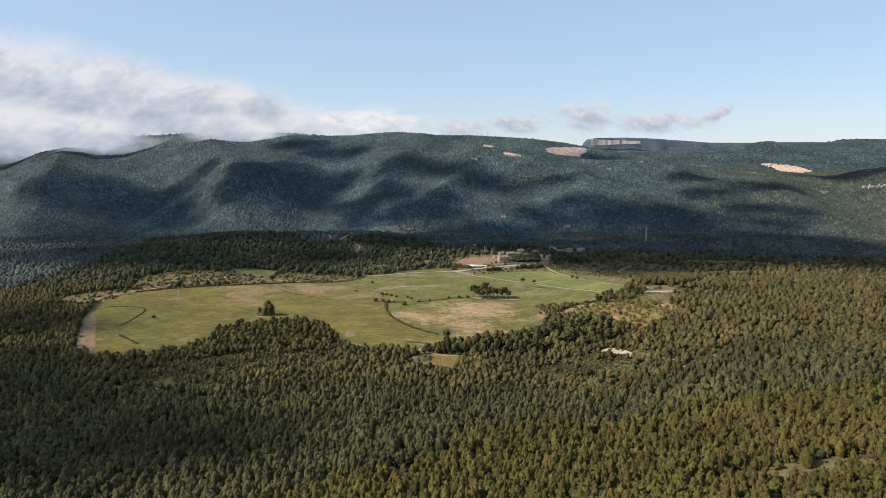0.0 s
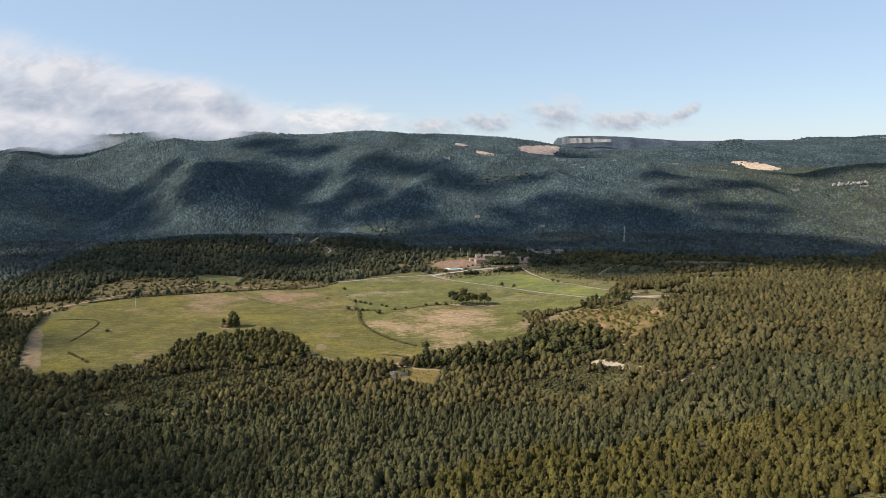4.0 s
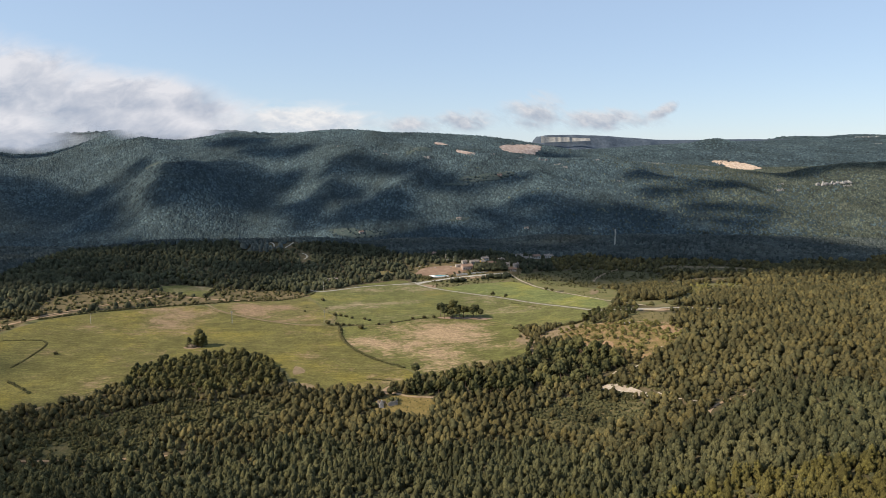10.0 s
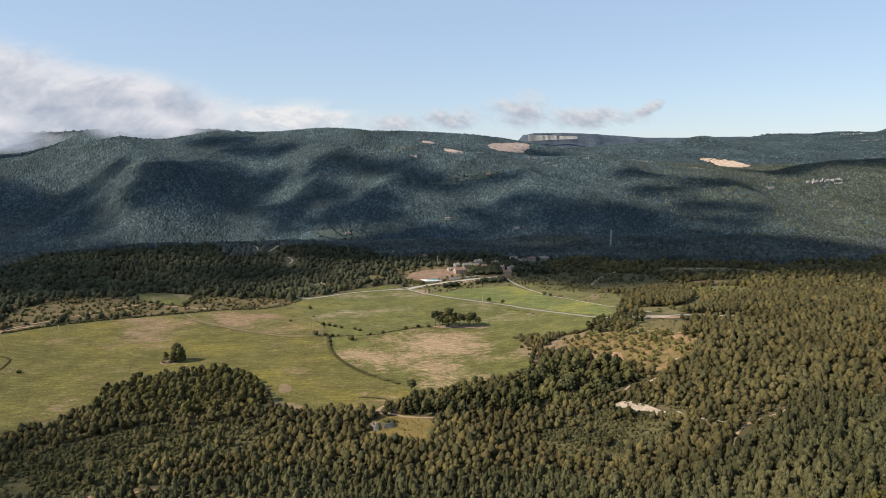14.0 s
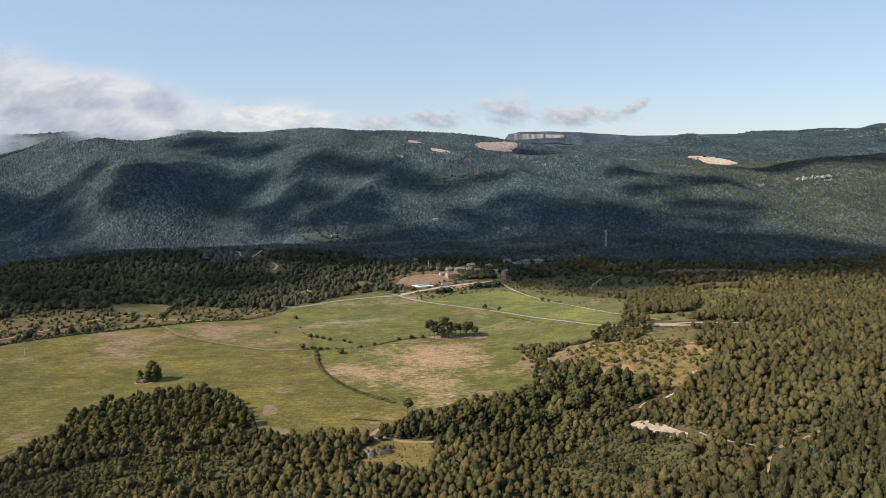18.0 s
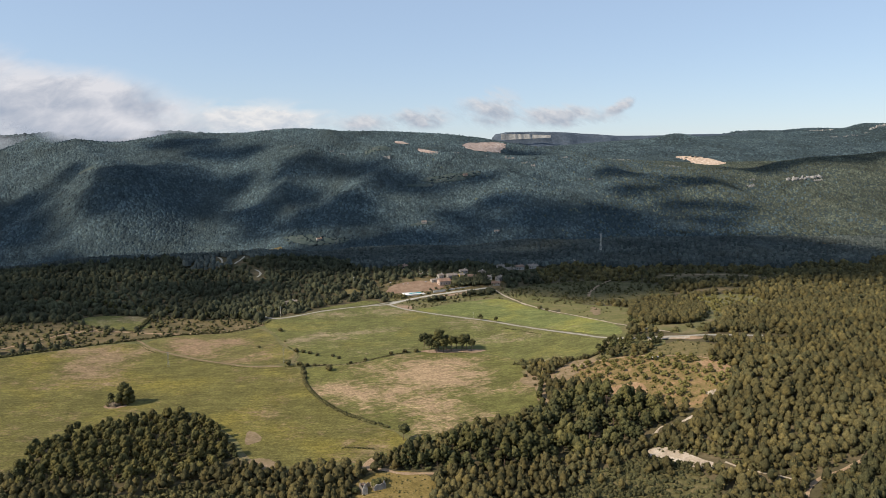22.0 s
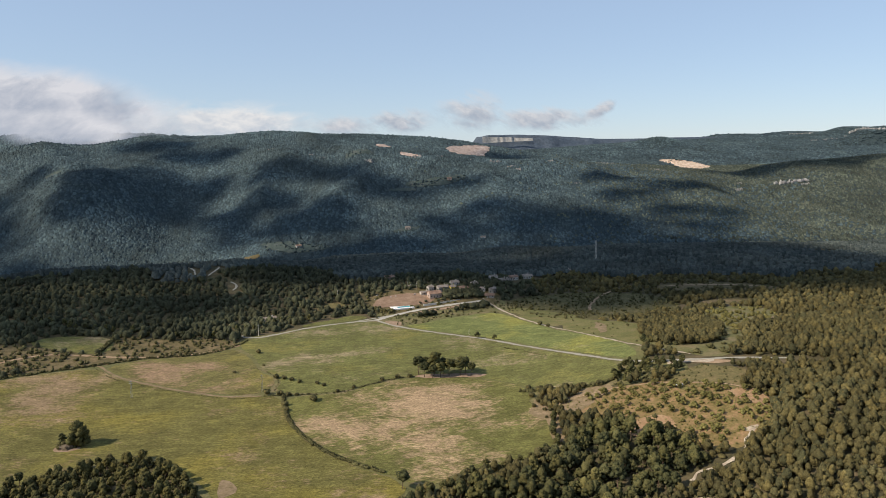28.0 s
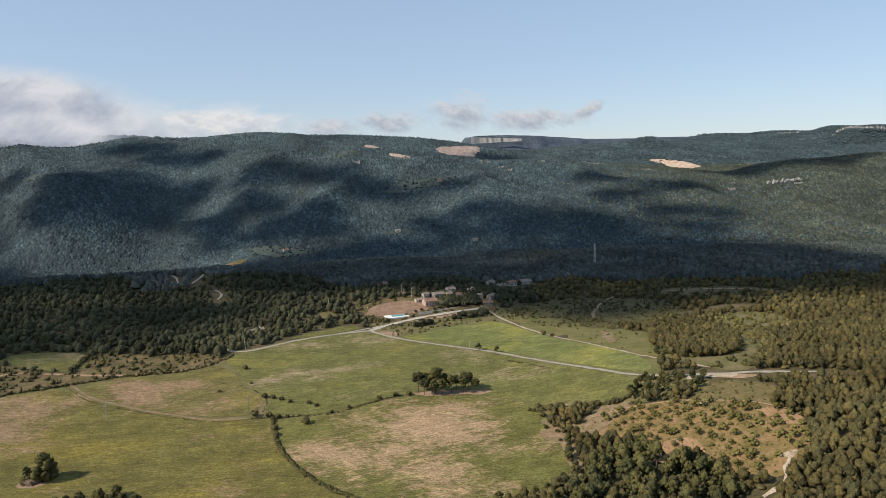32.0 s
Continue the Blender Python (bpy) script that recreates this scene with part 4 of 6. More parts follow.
for step, wide, label in ((9.5, 12.0, "wood on the eastern plateau"), (23.0, 30.0, "wood on the high plateau")):
    x, y = scatter(-2600, 3300, 2250, 4700, step)
    keep = (x > -0.70 * y - 120) & (x < 0.95 * (y - 263) + 140) & (np.hypot(x, y) < 4800) & (rng.uniform(0, 1, len(x)) < 0.9) & ((y > 2320) | (x < 420)) & ((x > -900) | (y < 3200))
    keep &= ((x > 300) & (y < 3250)) == (step < 10)
    for q in QUARRIES[:2]:
        keep &= ~inside(q, x, y)
    x, y = x[keep], y[keep]
    planted("high_wood", LOW, perch(x, y), rng.uniform(0.26, 0.48, len(x)) * min(wide, 16), rng.uniform(0.8, 1.25, len(x)) * wide, HAZY_OAK, label, "wood", True)


# ---- things ----
def part(name, bm, material, parent, label=""):
    """Links a bmesh as one mesh under a thing or a part."""
    me = bpy.data.meshes.new(name)
    bm.to_mesh(me)
    bm.free()
    me.materials.append(material)
    ob = new(name, me)
    ob.parent = parent
    return tagged(ob, label) if label else ob


def part_of(name, vf, material, parent, label=""):
    ob = new(name, mesh_of(name, vf[0], vf[1], material, name == "crown"))
    ob.parent = parent
    return tagged(ob, label) if label else ob


def thing(name, label, category, group="", at=(0, 0), turn=0.0, lift=0.0):
    ob = new(name)
    ob.matrix_world = pose(at[0], at[1], float(height(at[0], at[1])) + lift, 0, 0, turn)
    return tagged(ob, label, category, group)


def stand(x, y, turn=0.0, size=1.0, lift=-0.15):
    return pose(x, y, float(height(x, y)) + lift, 0, 0, turn) @ Matrix.Scale(size, 4)


def box(bm, x0, x1, y0, y1, z0, z1):
    v = [bm.verts.new(p) for p in ((x0, y0, z0), (x1, y0, z0), (x1, y1, z0), (x0, y1, z0), (x0, y0, z1), (x1, y0, z1), (x1, y1, z1), (x0, y1, z1))]
    for f in ((3, 2, 1, 0), (4, 5, 6, 7), (0, 1, 5, 4), (1, 2, 6, 5), (2, 3, 7, 6), (3, 0, 4, 7)):
        bm.faces.new([v[i] for i in f])
    return v


def bar(bm, a, b, r0, r1=None, sides=6):
    """A tapered round bar from a to b."""
    a, b = Vector(a), Vector(b)
    r1 = r0 if r1 is None else r1
    q = (b - a).to_track_quat("Z", "Y")
    lo = [bm.verts.new(a + q @ Vector((math.cos(k * 6.2832 / sides) * r0, math.sin(k * 6.2832 / sides) * r0, 0))) for k in range(sides)]
    hi = [bm.verts.new(b + q @ Vector((math.cos(k * 6.2832 / sides) * r1, math.sin(k * 6.2832 / sides) * r1, 0))) for k in range(sides)]
    for k in range(sides):
        bm.faces.new((lo[k], lo[(k + 1) % sides], hi[(k + 1) % sides], hi[k]))
    bm.faces.new(lo[::-1])
    bm.faces.new(hi)


def boxes(*spans):
    bm = bmesh.new()
    for s in spans:
        box(bm, *s)
    return bm


# -- trees --
def pine(name, label, tall, wide, bare, flat, lobes, group=""):
    """A pine: bent tapered trunk, limbs, and a crown of leafy lumps and tufts. bare: share of the height without leaves; flat: 1 for an umbrella crown."""
    t = tagged(new(name), label, "tree", group)
    bm = bmesh.new()
    pts = [Vector((0, 0, -0.4))]
    for k in range(1, 6):
        pts.append(Vector((rng.normal(0, 0.02) * tall * k / 3, rng.normal(0, 0.02) * tall * k / 3, tall * 0.88 * k / 5)))
    for k in range(5):
        bar(bm, pts[k], pts[k + 1], tall * 0.022 * (1 - k * 0.16), tall * 0.022 * (1 - (k + 1) * 0.16), 7)
    part("trunk", bm, BARK, t)
    crown, bm = [], bmesh.new()
    lobes = int(lobes * 1.7)
    for k in range(lobes):
        u = (k + 0.5) / lobes
        z = tall * (bare + 0.08 + (1 - bare - 0.16) * u)
        out = wide * 0.5 * (math.sqrt(max(0.05, 1 - abs(2 * u - 0.75) ** 2 * 0.75)) if not flat else 0.85 * (1.1 - 0.5 * u)) * rng.uniform(0.25, 0.95)
        a = k * 2.4 + rng.uniform(-0.4, 0.4)
        c = np.array([math.cos(a) * out, math.sin(a) * out, z])
        r = wide * rng.uniform(0.15, 0.23) * np.array([1, 1, 0.62 if flat else 0.85])
        crown.append(ball(c, r, 0.2))
        crown.append(tufts(18, r, c, wide * 0.042, -0.5))
        if k % 2 == 0:
            bar(bm, pts[3] * (0.7 + 0.3 * u), Vector(c), tall * 0.009, tall * 0.004, 5)
    part("limbs", bm, BARK, t)
    part_of("crown", join(crown), MATURE, t)
    return t


def shrub(name, label, tall, wide, leaves, group=""):
    t = tagged(new(name), label, "bush", group)
    bm = bmesh.new()
    for k in range(3):
        a = k * 2.1
        bar(bm, (0, 0, -0.2), (math.cos(a) * wide * 0.2, math.sin(a) * wide * 0.2, tall * 0.5), 0.07, 0.03, 5)
    part("stems", bm, BARK, t)
    crown = []
    for k in range(5):
        a = k * 1.3 + rng.uniform(0, 1)
        c = np.array([math.cos(a) * wide * 0.22, math.sin(a) * wide * 0.22, tall * rng.uniform(0.4, 0.68)])
        r = np.array([wide * 0.28, wide * 0.28, tall * 0.3])
        crown += [lump(c, r, 0.22), tufts(14, r, c, wide * 0.07, -0.6)]
    part_of("crown", join(crown), leaves, t)
    return t


def place(ob, x, y, turn, size):
    ob.matrix_world = stand(x, y, turn, size)
    return ob


RED_ROCK = earth("brown_crumbling_rock", (0.085, 0.066, 0.044), (0.130, 0.099, 0.066), (0.19, 0.150, 0.105), 2.5, 0.7, 0.5)

# the tree that stands alone on its rock in the western field
place(pine("pine_tree", "tall dark pine alone on a rocky mound", 13.0, 9.4, 0.03, 0, 28), -152, 588.5, 30, 1)
mound = thing("rock_mound", "brown crumbling rocky mound overgrown with shrubs", "rock", "", (-157, 587))
bits = []
for k in range(9):
    a = k * 0.7
    r = rng.uniform(1.8, 3.0)
    bits.append(lump(np.array([math.cos(a) * rng.uniform(0, 3.4), math.sin(a) * rng.uniform(0, 2.6), r * 0.25]), np.array([r * 1.2, r, r * 0.75]), 0.25))
part_of("earth", join(bits), RED_ROCK, mound)
place(shrub("bush", "grey green shrub on the rocky mound", 3.6, 3.6, SHRUB), -158, 588, 0, 1)
place(shrub("bush", "dry brown shrub on the rocky mound", 2.6, 3.2, SHRUB), -160, 586, 60, 1)
place(pine("pine_tree", "small pine beside the tall one on the mound", 7.0, 4.2, 0.2, 0, 9), -160, 590, 100, 1)

for px, py, h in ((-155, 585.5, 1.6), (-157.5, 584.6, 1.2), (-161.5, 588.5, 1.8), (-153, 586.2, 1.3), (-159.5, 584.8, 1.4)):
    place(shrub("bush", "low dry shrub at the foot of the rocky mound", h, h * 1.5, SHRUB), px, py, px * 40, 1)
patch("mound_margin", [(-164, 586), (-160, 582), (-153, 582), (-149, 586), (-152, 590), (-161, 592)], TAN, "bare earth ring round the rocky mound", "bare soil", 0.3, 3, 1.2)

# the group of umbrella pines between the fields
STANDS = "pine group between the fields"
umbrella = [pine("umbrella_pine", "umbrella pine with a bare trunk in a field group", h, w, 0.45, 1, 10, STANDS) for h, w in ((12.8, 8.6), (11.0, 8.0), (10.0, 7.4))]
spots = [(30, 655, 1.0), (33, 650, 0.95), (36, 658, 1.12), (40, 653, 1.25), (43, 648, 1.0), (46, 655, 0.95), (49, 650, 0.9), (53, 654, 0.92), (56, 649, 0.95), (60, 652, 0.9), (63, 648, 0.85),
         (38, 648, 0.8), (58, 656, 0.85)]
for k, (x, y, s) in enumerate(spots):
    if k < 3:
        place(umbrella[k], x, y, k * 50, s)
    else:
        copy_thing(umbrella[k % 3], stand(x, y, k * 77, s))

# single trees and bushes out in the fields
place(pine("pine_tree", "small umbrella pine with a clear trunk by the track", 8.6, 7.2, 0.5, 1, 11), 3, 516, 0, 1)
FIELD_BUSH = "bushes in the fields"
field_bush = shrub("bush", "round dark green bush in the field", 3.6, 4.4, PINE, FIELD_BUSH)
place(field_bush, -36, 625, 0, 1.15)
for k, (x, y, s) in enumerate([(-60, 671, 0.8), (-55, 668, 0.7), (-50, 664, 0.65), (-45, 659, 0.6), (-34, 653, 0.6), (-30, 648, 0.55), (-76, 731, 0.8), (-64, 643, 0.95), (-56, 640, 0.8), (-51, 637, 0.7),
                               (-46, 637, 0.5), (-22, 636, 0.5), (-12, 640, 0.55), (6, 649, 0.6), (16, 652, 0.7), (24, 652, 0.65), (-88, 690, 0.5), (-52, 622, 0.75), (-51, 614, 0.7), (-70, 700, 0.4),
                               (-240, 560, 0.6), (144, 756, 0.9), (148, 748, 0.7), (95, 606, 0.9), (88, 600, 0.8), (100, 604, 1.0), (108, 601, 0.9), (118, 596, 0.8), (126, 592, 0.9), (90, 612, 0.7), (85, 586, 0.6), (89, 579, 0.5), (94, 592, 0.7), (97, 574, 0.5), (87, 570, 0.4), (104, 595, 0.6)]):
    copy_thing(field_bush, stand(x, y, k * 61, s))
ROADSIDE = "trees beside the lane"
roadside = pine("roadside_tree", "small round tree beside the lane", 5.6, 4.4, 0.3, 0, 7, ROADSIDE)
place(roadside, 86, 731, 0, 1)
copy_thing(roadside, stand(97, 721, 140, 0.85))

# pines that stand out at the edges of the woods
EDGE = "pines at the wood's edge"
edge = [pine("pine_tree", "rounded olive green pine at the wood's edge", h, w, b, 0, 13, EDGE) for h, w, b in ((9.5, 6.6, 0.15), (8.4, 5.8, 0.12), (10.6, 6.4, 0.25), (7.6, 5.6, 0.1))]
edge.append(pine("pine_tree", "open crowned tall pine at the wood's edge", 11.5, 7.0, 0.4, 1, 10, EDGE))
first = set()
COPSE_EDGE = [(-172, 500), (-174, 528), (-162, 550), (-141, 563), (-116, 569), (-98, 550), (-86, 530), (-78, 508)]
RIGHT_EDGE = [(20, 508), (36, 522), (58, 525), (80, 534), (84, 548), (90, 564), (98, 560), (108, 550), (116, 545)]
FAR_EDGE = [(-262, 830), (-216, 808), (-183, 797), (-136, 780), (-108, 778), (-98, 792), (-70, 818), (-36, 832)]
GROVE = [(134, 590), (144, 600), (152, 608), (160, 604), (168, 598), (174, 588), (168, 580), (158, 584), (146, 590), (140, 588), (150, 598), (160, 596), (168, 590)]
HUT_WOOD = [(-8, 496), (0, 500), (9, 505), (20, 509)]
HUT_WOOD_B = [(-9, 491), (2, 490), (14, 491), (26, 494)]
EAST_WOOD = [(181, 652), (189, 640), (205, 655), (222, 668), (236, 688), (250, 720)]
for line, gap in ((COPSE_EDGE, 5.5), (RIGHT_EDGE, 5.5), (FAR_EDGE, 7.0), (GROVE, 4.2), (HUT_WOOD, 4.0), (HUT_WOOD_B, 4.0), (EAST_WOOD, 7.0)):
    for x, y in dense(line, gap, False):
        k = int(rng.integers(0, 5))
        x, y, s, a = x + rng.uniform(-1.6, 1.6), y + rng.uniform(-1.6, 1.6), rng.uniform(0.75, 1.05), rng.uniform(0, 360)
        if line is COPSE_EDGE:
            s, y = s * 0.78, y - 4
        if line is GROVE:
            s *= 1.02
        if k not in first:
            first.add(k)
            place(edge[k], x, y, a, s)
        else:
            copy_thing(edge[k], stand(x, y, a, s))
for k in range(5):
    if k not in first:
        place(edge[k], -90 + 6 * k, 520, 0, 0.9)

# the pines of the copse and of the dark wood beside the stony field
def wood_pine(name, label, tall, wide, bare, group, leaves):
    """A round headed pine: trunk and one crown of leafy heads."""
    t = tagged(new(name), label, "tree", group)
    bm = bmesh.new()
    bar(bm, (0, 0, -0.4), (0.1, 0.1, tall * 0.4), 0.2, 0.15, 6)
    bar(bm, (0.1, 0.1, tall * 0.4), (0, 0.2, tall * 0.8), 0.15, 0.06, 6)
    part("trunk", bm, BARK, t)
    mid = tall * (bare + 1) / 2
    heads = [lump(np.array([0, 0, mid + 0.04 * tall]), np.array([wide * 0.25, wide * 0.25, tall * (1 - bare) * 0.38]), 0.25)]
    for k in range(18):
        a, u = k * 2.4 + rng.uniform(-0.4, 0.4), (k + 0.5) / 18
        out = wide * 0.36 * (1.12 - 0.78 * u) * rng.uniform(0.8, 1.1)
        c = np.array([math.cos(a) * out, math.sin(a) * out, tall * (bare + 0.12 + (1 - bare) * 0.70 * u)])
        r = wide * rng.uniform(0.085, 0.14)
        heads += [ball(c, np.array([r, r, r * rng.uniform(0.8, 1.1)]), 0.25), tufts(11, np.array([r, r, r]), c, wide * 0.036, -0.3)]
    part_of("crown", join(heads), leaves, t)
    return t


for outline, gap, name, label, group in ((COPSE, 4.9, "aleppo_pine", "round headed olive green pine in the copse", "pines of the copse"), (DARK_WOOD, 5.3, "maritime_pine", "tall dark green pine beside the stony field", "pines beside the stony field")):
    tall = 7.6 if outline is COPSE else 9.8
    kinds = [wood_pine(name, label, tall * k, tall * w, b, group, COPSE_PINE if outline is COPSE else MATURE) for k, w, b in ((1.0, 0.84, 0.14), (0.85, 0.88, 0.08), (1.12, 0.74, 0.22), (0.95, 0.82, 0.18), (0.74, 0.95, 0.04), (1.18, 0.72, 0.30))]
    xs, ys = [p[0] for p in outline], [p[1] for p in outline]
    x, y = scatter(min(xs), max(xs), min(ys), max(ys), gap)
    k = inside(outline, x, y) & (rng.uniform(0, 1, len(x)) < 0.95)
    for i, (px, py) in enumerate(zip(x[k], y[k])):
        m = stand(px, py, rng.uniform(0, 360), rng.uniform(0.78, 1.12))
        if i < 6:
            kinds[i].matrix_world = m
        else:
            copy_thing(kinds[int(rng.integers(0, 6))], m)

# orchard: small trees in rough rows
ORCH = "orchard trees"
fruit = [pine("orchard_tree", "small yellow green orchard tree", 3.4, 3.6, 0.25, 0, 6, ORCH), pine("orchard_tree", "low spreading orchard tree", 2.8, 3.8, 0.2, 0, 6, ORCH)]
for ob in fruit:
    for c in ob.children:
        if c.name.startswith("crown"):
            c.data.materials[0] = OLIVE
count = 0
for i in range(16):
    for j in range(15):
        x = 112 + i * 5.0 + j * 1.1 + rng.uniform(-1.6, 1.6)
        y = 588 - j * 6.2 + i * 0.5 + rng.uniform(-1.6, 1.6)
        if inside(ORCHARD, np.array([x]), np.array([y]))[0] and rng.uniform() < 0.85 and not (118 < x < 140 and 525 < y < 542):
            if count < 2:
                place(fruit[count], x, y, 0, 1)
            else:
                copy_thing(fruit[count % 2], stand(x, y, rng.uniform(0, 360), rng.uniform(0.65, 1.3)))
            count += 1

# dark trees below and above the hamlet lane
LANE_TREES = "dark trees along the hamlet lane"
garden = [shrub("garden_tree", "dense dark green tree beside the hamlet lane", h, w, BELT, LANE_TREES) for h, w in ((6.2, 6.6), (5.0, 6.4), (7.2, 6.0))]
for k, (x, y, s) in enumerate([(60, 827, 1.0), (66, 829, 1.1), (55, 824, 0.8), (70, 833, 0.75), (62, 833, 0.95), (50, 829, 0.5), (44, 831, 0.4), (37, 833, 0.35), (78, 836, 0.5), (85, 838, 0.45),
                               (92, 843, 0.8), (97, 841, 1.0), (102, 845, 1.1), (107, 842, 0.95), (112, 845, 1.1), (117, 843, 0.9), (122, 848, 1.0), (98, 848, 0.9), (119, 852, 1.0), (110, 850, 0.8), (126, 842, 0.5),
                               (97, 874, 0.8), (102, 876, 1.0), (108, 873, 1.1), (113, 877, 1.0), (118, 874, 1.15), (123, 879, 1.0), (106, 882, 0.9), (116, 884, 1.0), (92, 872, 0.6), (150, 880, 1.0), (157, 884, 1.1), (144, 876, 0.9),
                               (62, 868, 0.45), (68, 871, 0.5), (73, 866, 0.5), (80, 871, 0.55), (86, 873, 0.6), (30, 849, 0.55), (22, 858, 0.6), (58, 857, 0.45), (64, 860, 0.4)]):
    if k < 3:
        place(garden[k], x, y, k * 70, s)
    else:
        copy_thing(garden[k % 3], stand(x, y, k * 83, s))

# hedges and rough strips between the fields
BUSHES = [join([ball(np.array([0, 0, 0.45]), np.array([0.42, 0.42, 0.42]), 0.25), tufts(14, np.array([0.45, 0.45, 0.45]), np.array([0, 0, 0.45]), 0.2)]) for _ in range(6)]


def strip(name, line, gap, wide, low, high, material, label, category="hedge", chance=1.0):
    p = np.array(dense(rounded(line, False, 2), gap, False))
    p = p[rng.uniform(0, 1, len(p)) < chance] + 0
    p = p + rng.uniform(-wide, wide, p.shape)
    planted(name, BUSHES, lay(p[:, 0], p[:, 1]) + (0, 0, 0.3), rng.uniform(low, high, len(p)), rng.uniform(low, high, len(p)) * 1.5, material, label, category)


strip("hedge", [(-54, 640), (-53, 622), (-49, 596), (-37, 567), (-22, 547), (-4, 532)], 0.35, 0.7, 0.7, 1.6, SHRUB, "low dark hedge curving between two fields")
strip("rough_strip", [(-67, 641), (-40, 636), (-18, 634), (2, 646), (26, 654)], 0.9, 0.6, 0.4, 1.1, SHRUB, "rough grassy bank with bushes between fields", "hedge", 0.8)
strip("rough_strip", [(-60, 646), (-57, 668), (-70, 692), (-90, 708)], 1.2, 0.5, 0.3, 0.8, SHRUB, "weedy boundary strip in the crop", "hedge", 0.6)
strip("rough_strip", [(-62, 638), (-85, 640), (-111, 655), (-139, 674), (-164, 690), (-182, 716)], 1.0, 0.5, 0.3, 0.9, SHRUB, "weedy edge of a field path", "hedge", 0.6)
strip("rough_strip", [(-293, 645), (-260, 676), (-216, 705), (-181, 721), (-156, 733), (-114, 735), (-93, 752), (-88, 766)], 0.6, 1.2, 0.5, 1.8, SHRUB, "scrubby bank above the western field", "hedge", 0.85)
strip("rough_strip", [(84, 612), (100, 602), (113, 598), (131, 590), (146, 606)], 0.5, 1.2, 0.8, 2.0, SHRUB, "bushy bank at the field's far corner", "hedge")
strip("rough_strip", [(96, 700), (108, 684), (118, 664)], 0.8, 0.7, 0.4, 1.1, SHRUB, "weedy strip in the crop below the lane", "hedge", 0.7)
strip("rough_strip", [(-190, 745), (-187, 788)], 0.5, 1.3, 1.0, 2.4, SHRUB, "scrubby wall at the small field", "hedge")
strip("rough_strip", [(-244, 508), (-222, 488)], 0.5, 0.8, 0.6, 1.3, SHRUB, "short hedge in the western field", "hedge")
strip("rough_strip", [(-290, 588), (-275, 591), (-262, 592), (-255, 580), (-254, 550), (-255, 533)], 0.5, 0.5, 0.4, 1.0, SHRUB, "weedy curving ditch in the western field", "hedge")
strip("rough_strip", [(-28, 512), (-20, 511), (-12, 509)], 0.4, 0.5, 0.4, 0.9, SHRUB, "short dark bank near the ruined hut", "hedge")
strip("hedge", [(32, 830), (42, 834), (52, 838)], 0.8, 1.4, 0.5, 1.3, SHRUB, "low shrubs below the hamlet lane")
strip("hedge", [(14, 858), (24, 850), (34, 846)], 0.5, 2.4, 1.2, 3.0, SHRUB, "shrubs at the corner of the bare yard")
strip("hedge", [(90, 880), (104, 882), (122, 880)], 0.35, 3.2, 3.5, 7.0, BELT, "garden trees between the houses", "trees")
strip("hedge", [(112, 900), (132, 908), (140, 900)], 0.5, 4.0, 2.5, 5.5, BELT, "garden trees behind the houses", "trees")


def undergrowth(name, outline, gap, low, high, material, label, chance=0.8):
    xs, ys = [p[0] for p in outline], [p[1] for p in outline]
    x, y = scatter(min(xs), max(xs), min(ys), max(ys), gap)
    k = inside(outline, x, y) & (rng.uniform(0, 1, len(x)) < chance * (0.6 + 0.4 * wave(x, y, 22, 51)))
    k &= ~inside(YARD, x, y)
    for line, reach in WAYS:
        k &= ~near_line(line, x, y, reach * 0.6)
    x, y = x[k], y[k]
    planted(name, BUSHES, lay(x, y), rng.uniform(low, high, len(x)) + 0.2, rng.uniform(low, high, len(x)) * 1.6, material, label, "undergrowth")


undergrowth("heath_scrub", HEATH, 3.6, 0.6, 2.8, SHRUB, "scattered low shrubs on the brown terrace", 0.75)
undergrowth("glade_scrub", GLADE, 1.7, 0.7, 2.0, SHRUB, "low shrubs in the brown glade", 1.2)
undergrowth("glade_scrub", GLADE_R, 1.5, 0.6, 1.8, YOUNG, "low green shrubs beside the pale rubble", 1.2)
undergrowth("glade_scrub", GLADE_H, 2.2, 0.5, 1.8, SHRUB, "low shrubs in the hill's clearing", 0.7)
undergrowth("orchard_weeds", ORCHARD, 1.8, 0.3, 1.0, OLIVE, "tall weeds between the orchard trees", 0.85)
undergrowth("trackside_scrub", [(104, 462), (118, 480), (130, 474), (142, 452), (160, 428), (192, 426), (192, 402), (150, 398), (128, 436)], 1.8, 0.5, 1.7, SHRUB, "low shrubs beside the rubble tracks", 1.1)
undergrowth("copse_shrubs", COPSE, 3.0, 0.8, 2.2, COPSE_PINE, "shrubs under the pines of the copse", 0.9)
undergrowth("wood_shrubs", DARK_WOOD, 3.2, 0.8, 2.4, MATURE, "shrubs under the tall dark pines", 0.9)
undergrowth("orchard_shrubs", ORCHARD, 5.0, 1.0, 2.4, SHRUB, "dark shrubs scattered in the orchard", 0.15)
undergrowth("clearing_scrub", CLEARING, 2.6, 0.3, 1.2, SHRUB, "low shrubs in the clearing", 0.7)
undergrowth("grove_scrub", GROVE_GROUND, 2.6, 0.5, 1.8, SHRUB, "shrubs under the dark grove", 0.7)
undergrowth("meadow_scrub", MEADOW_R, 4.5, 0.4, 1.6, SHRUB, "shrubs along the rough meadow", 0.22)
undergrowth("terrace_shrubs", SCRUB_N, 4.0, 0.6, 2.6, SHRUB, "dark shrubs on the abandoned terraces", 0.75)
undergrowth("terrace_shrubs", WEDGE, 4.0, 0.6, 2.2, SHRUB, "low shrubs on the brown terrace ground", 0.55)
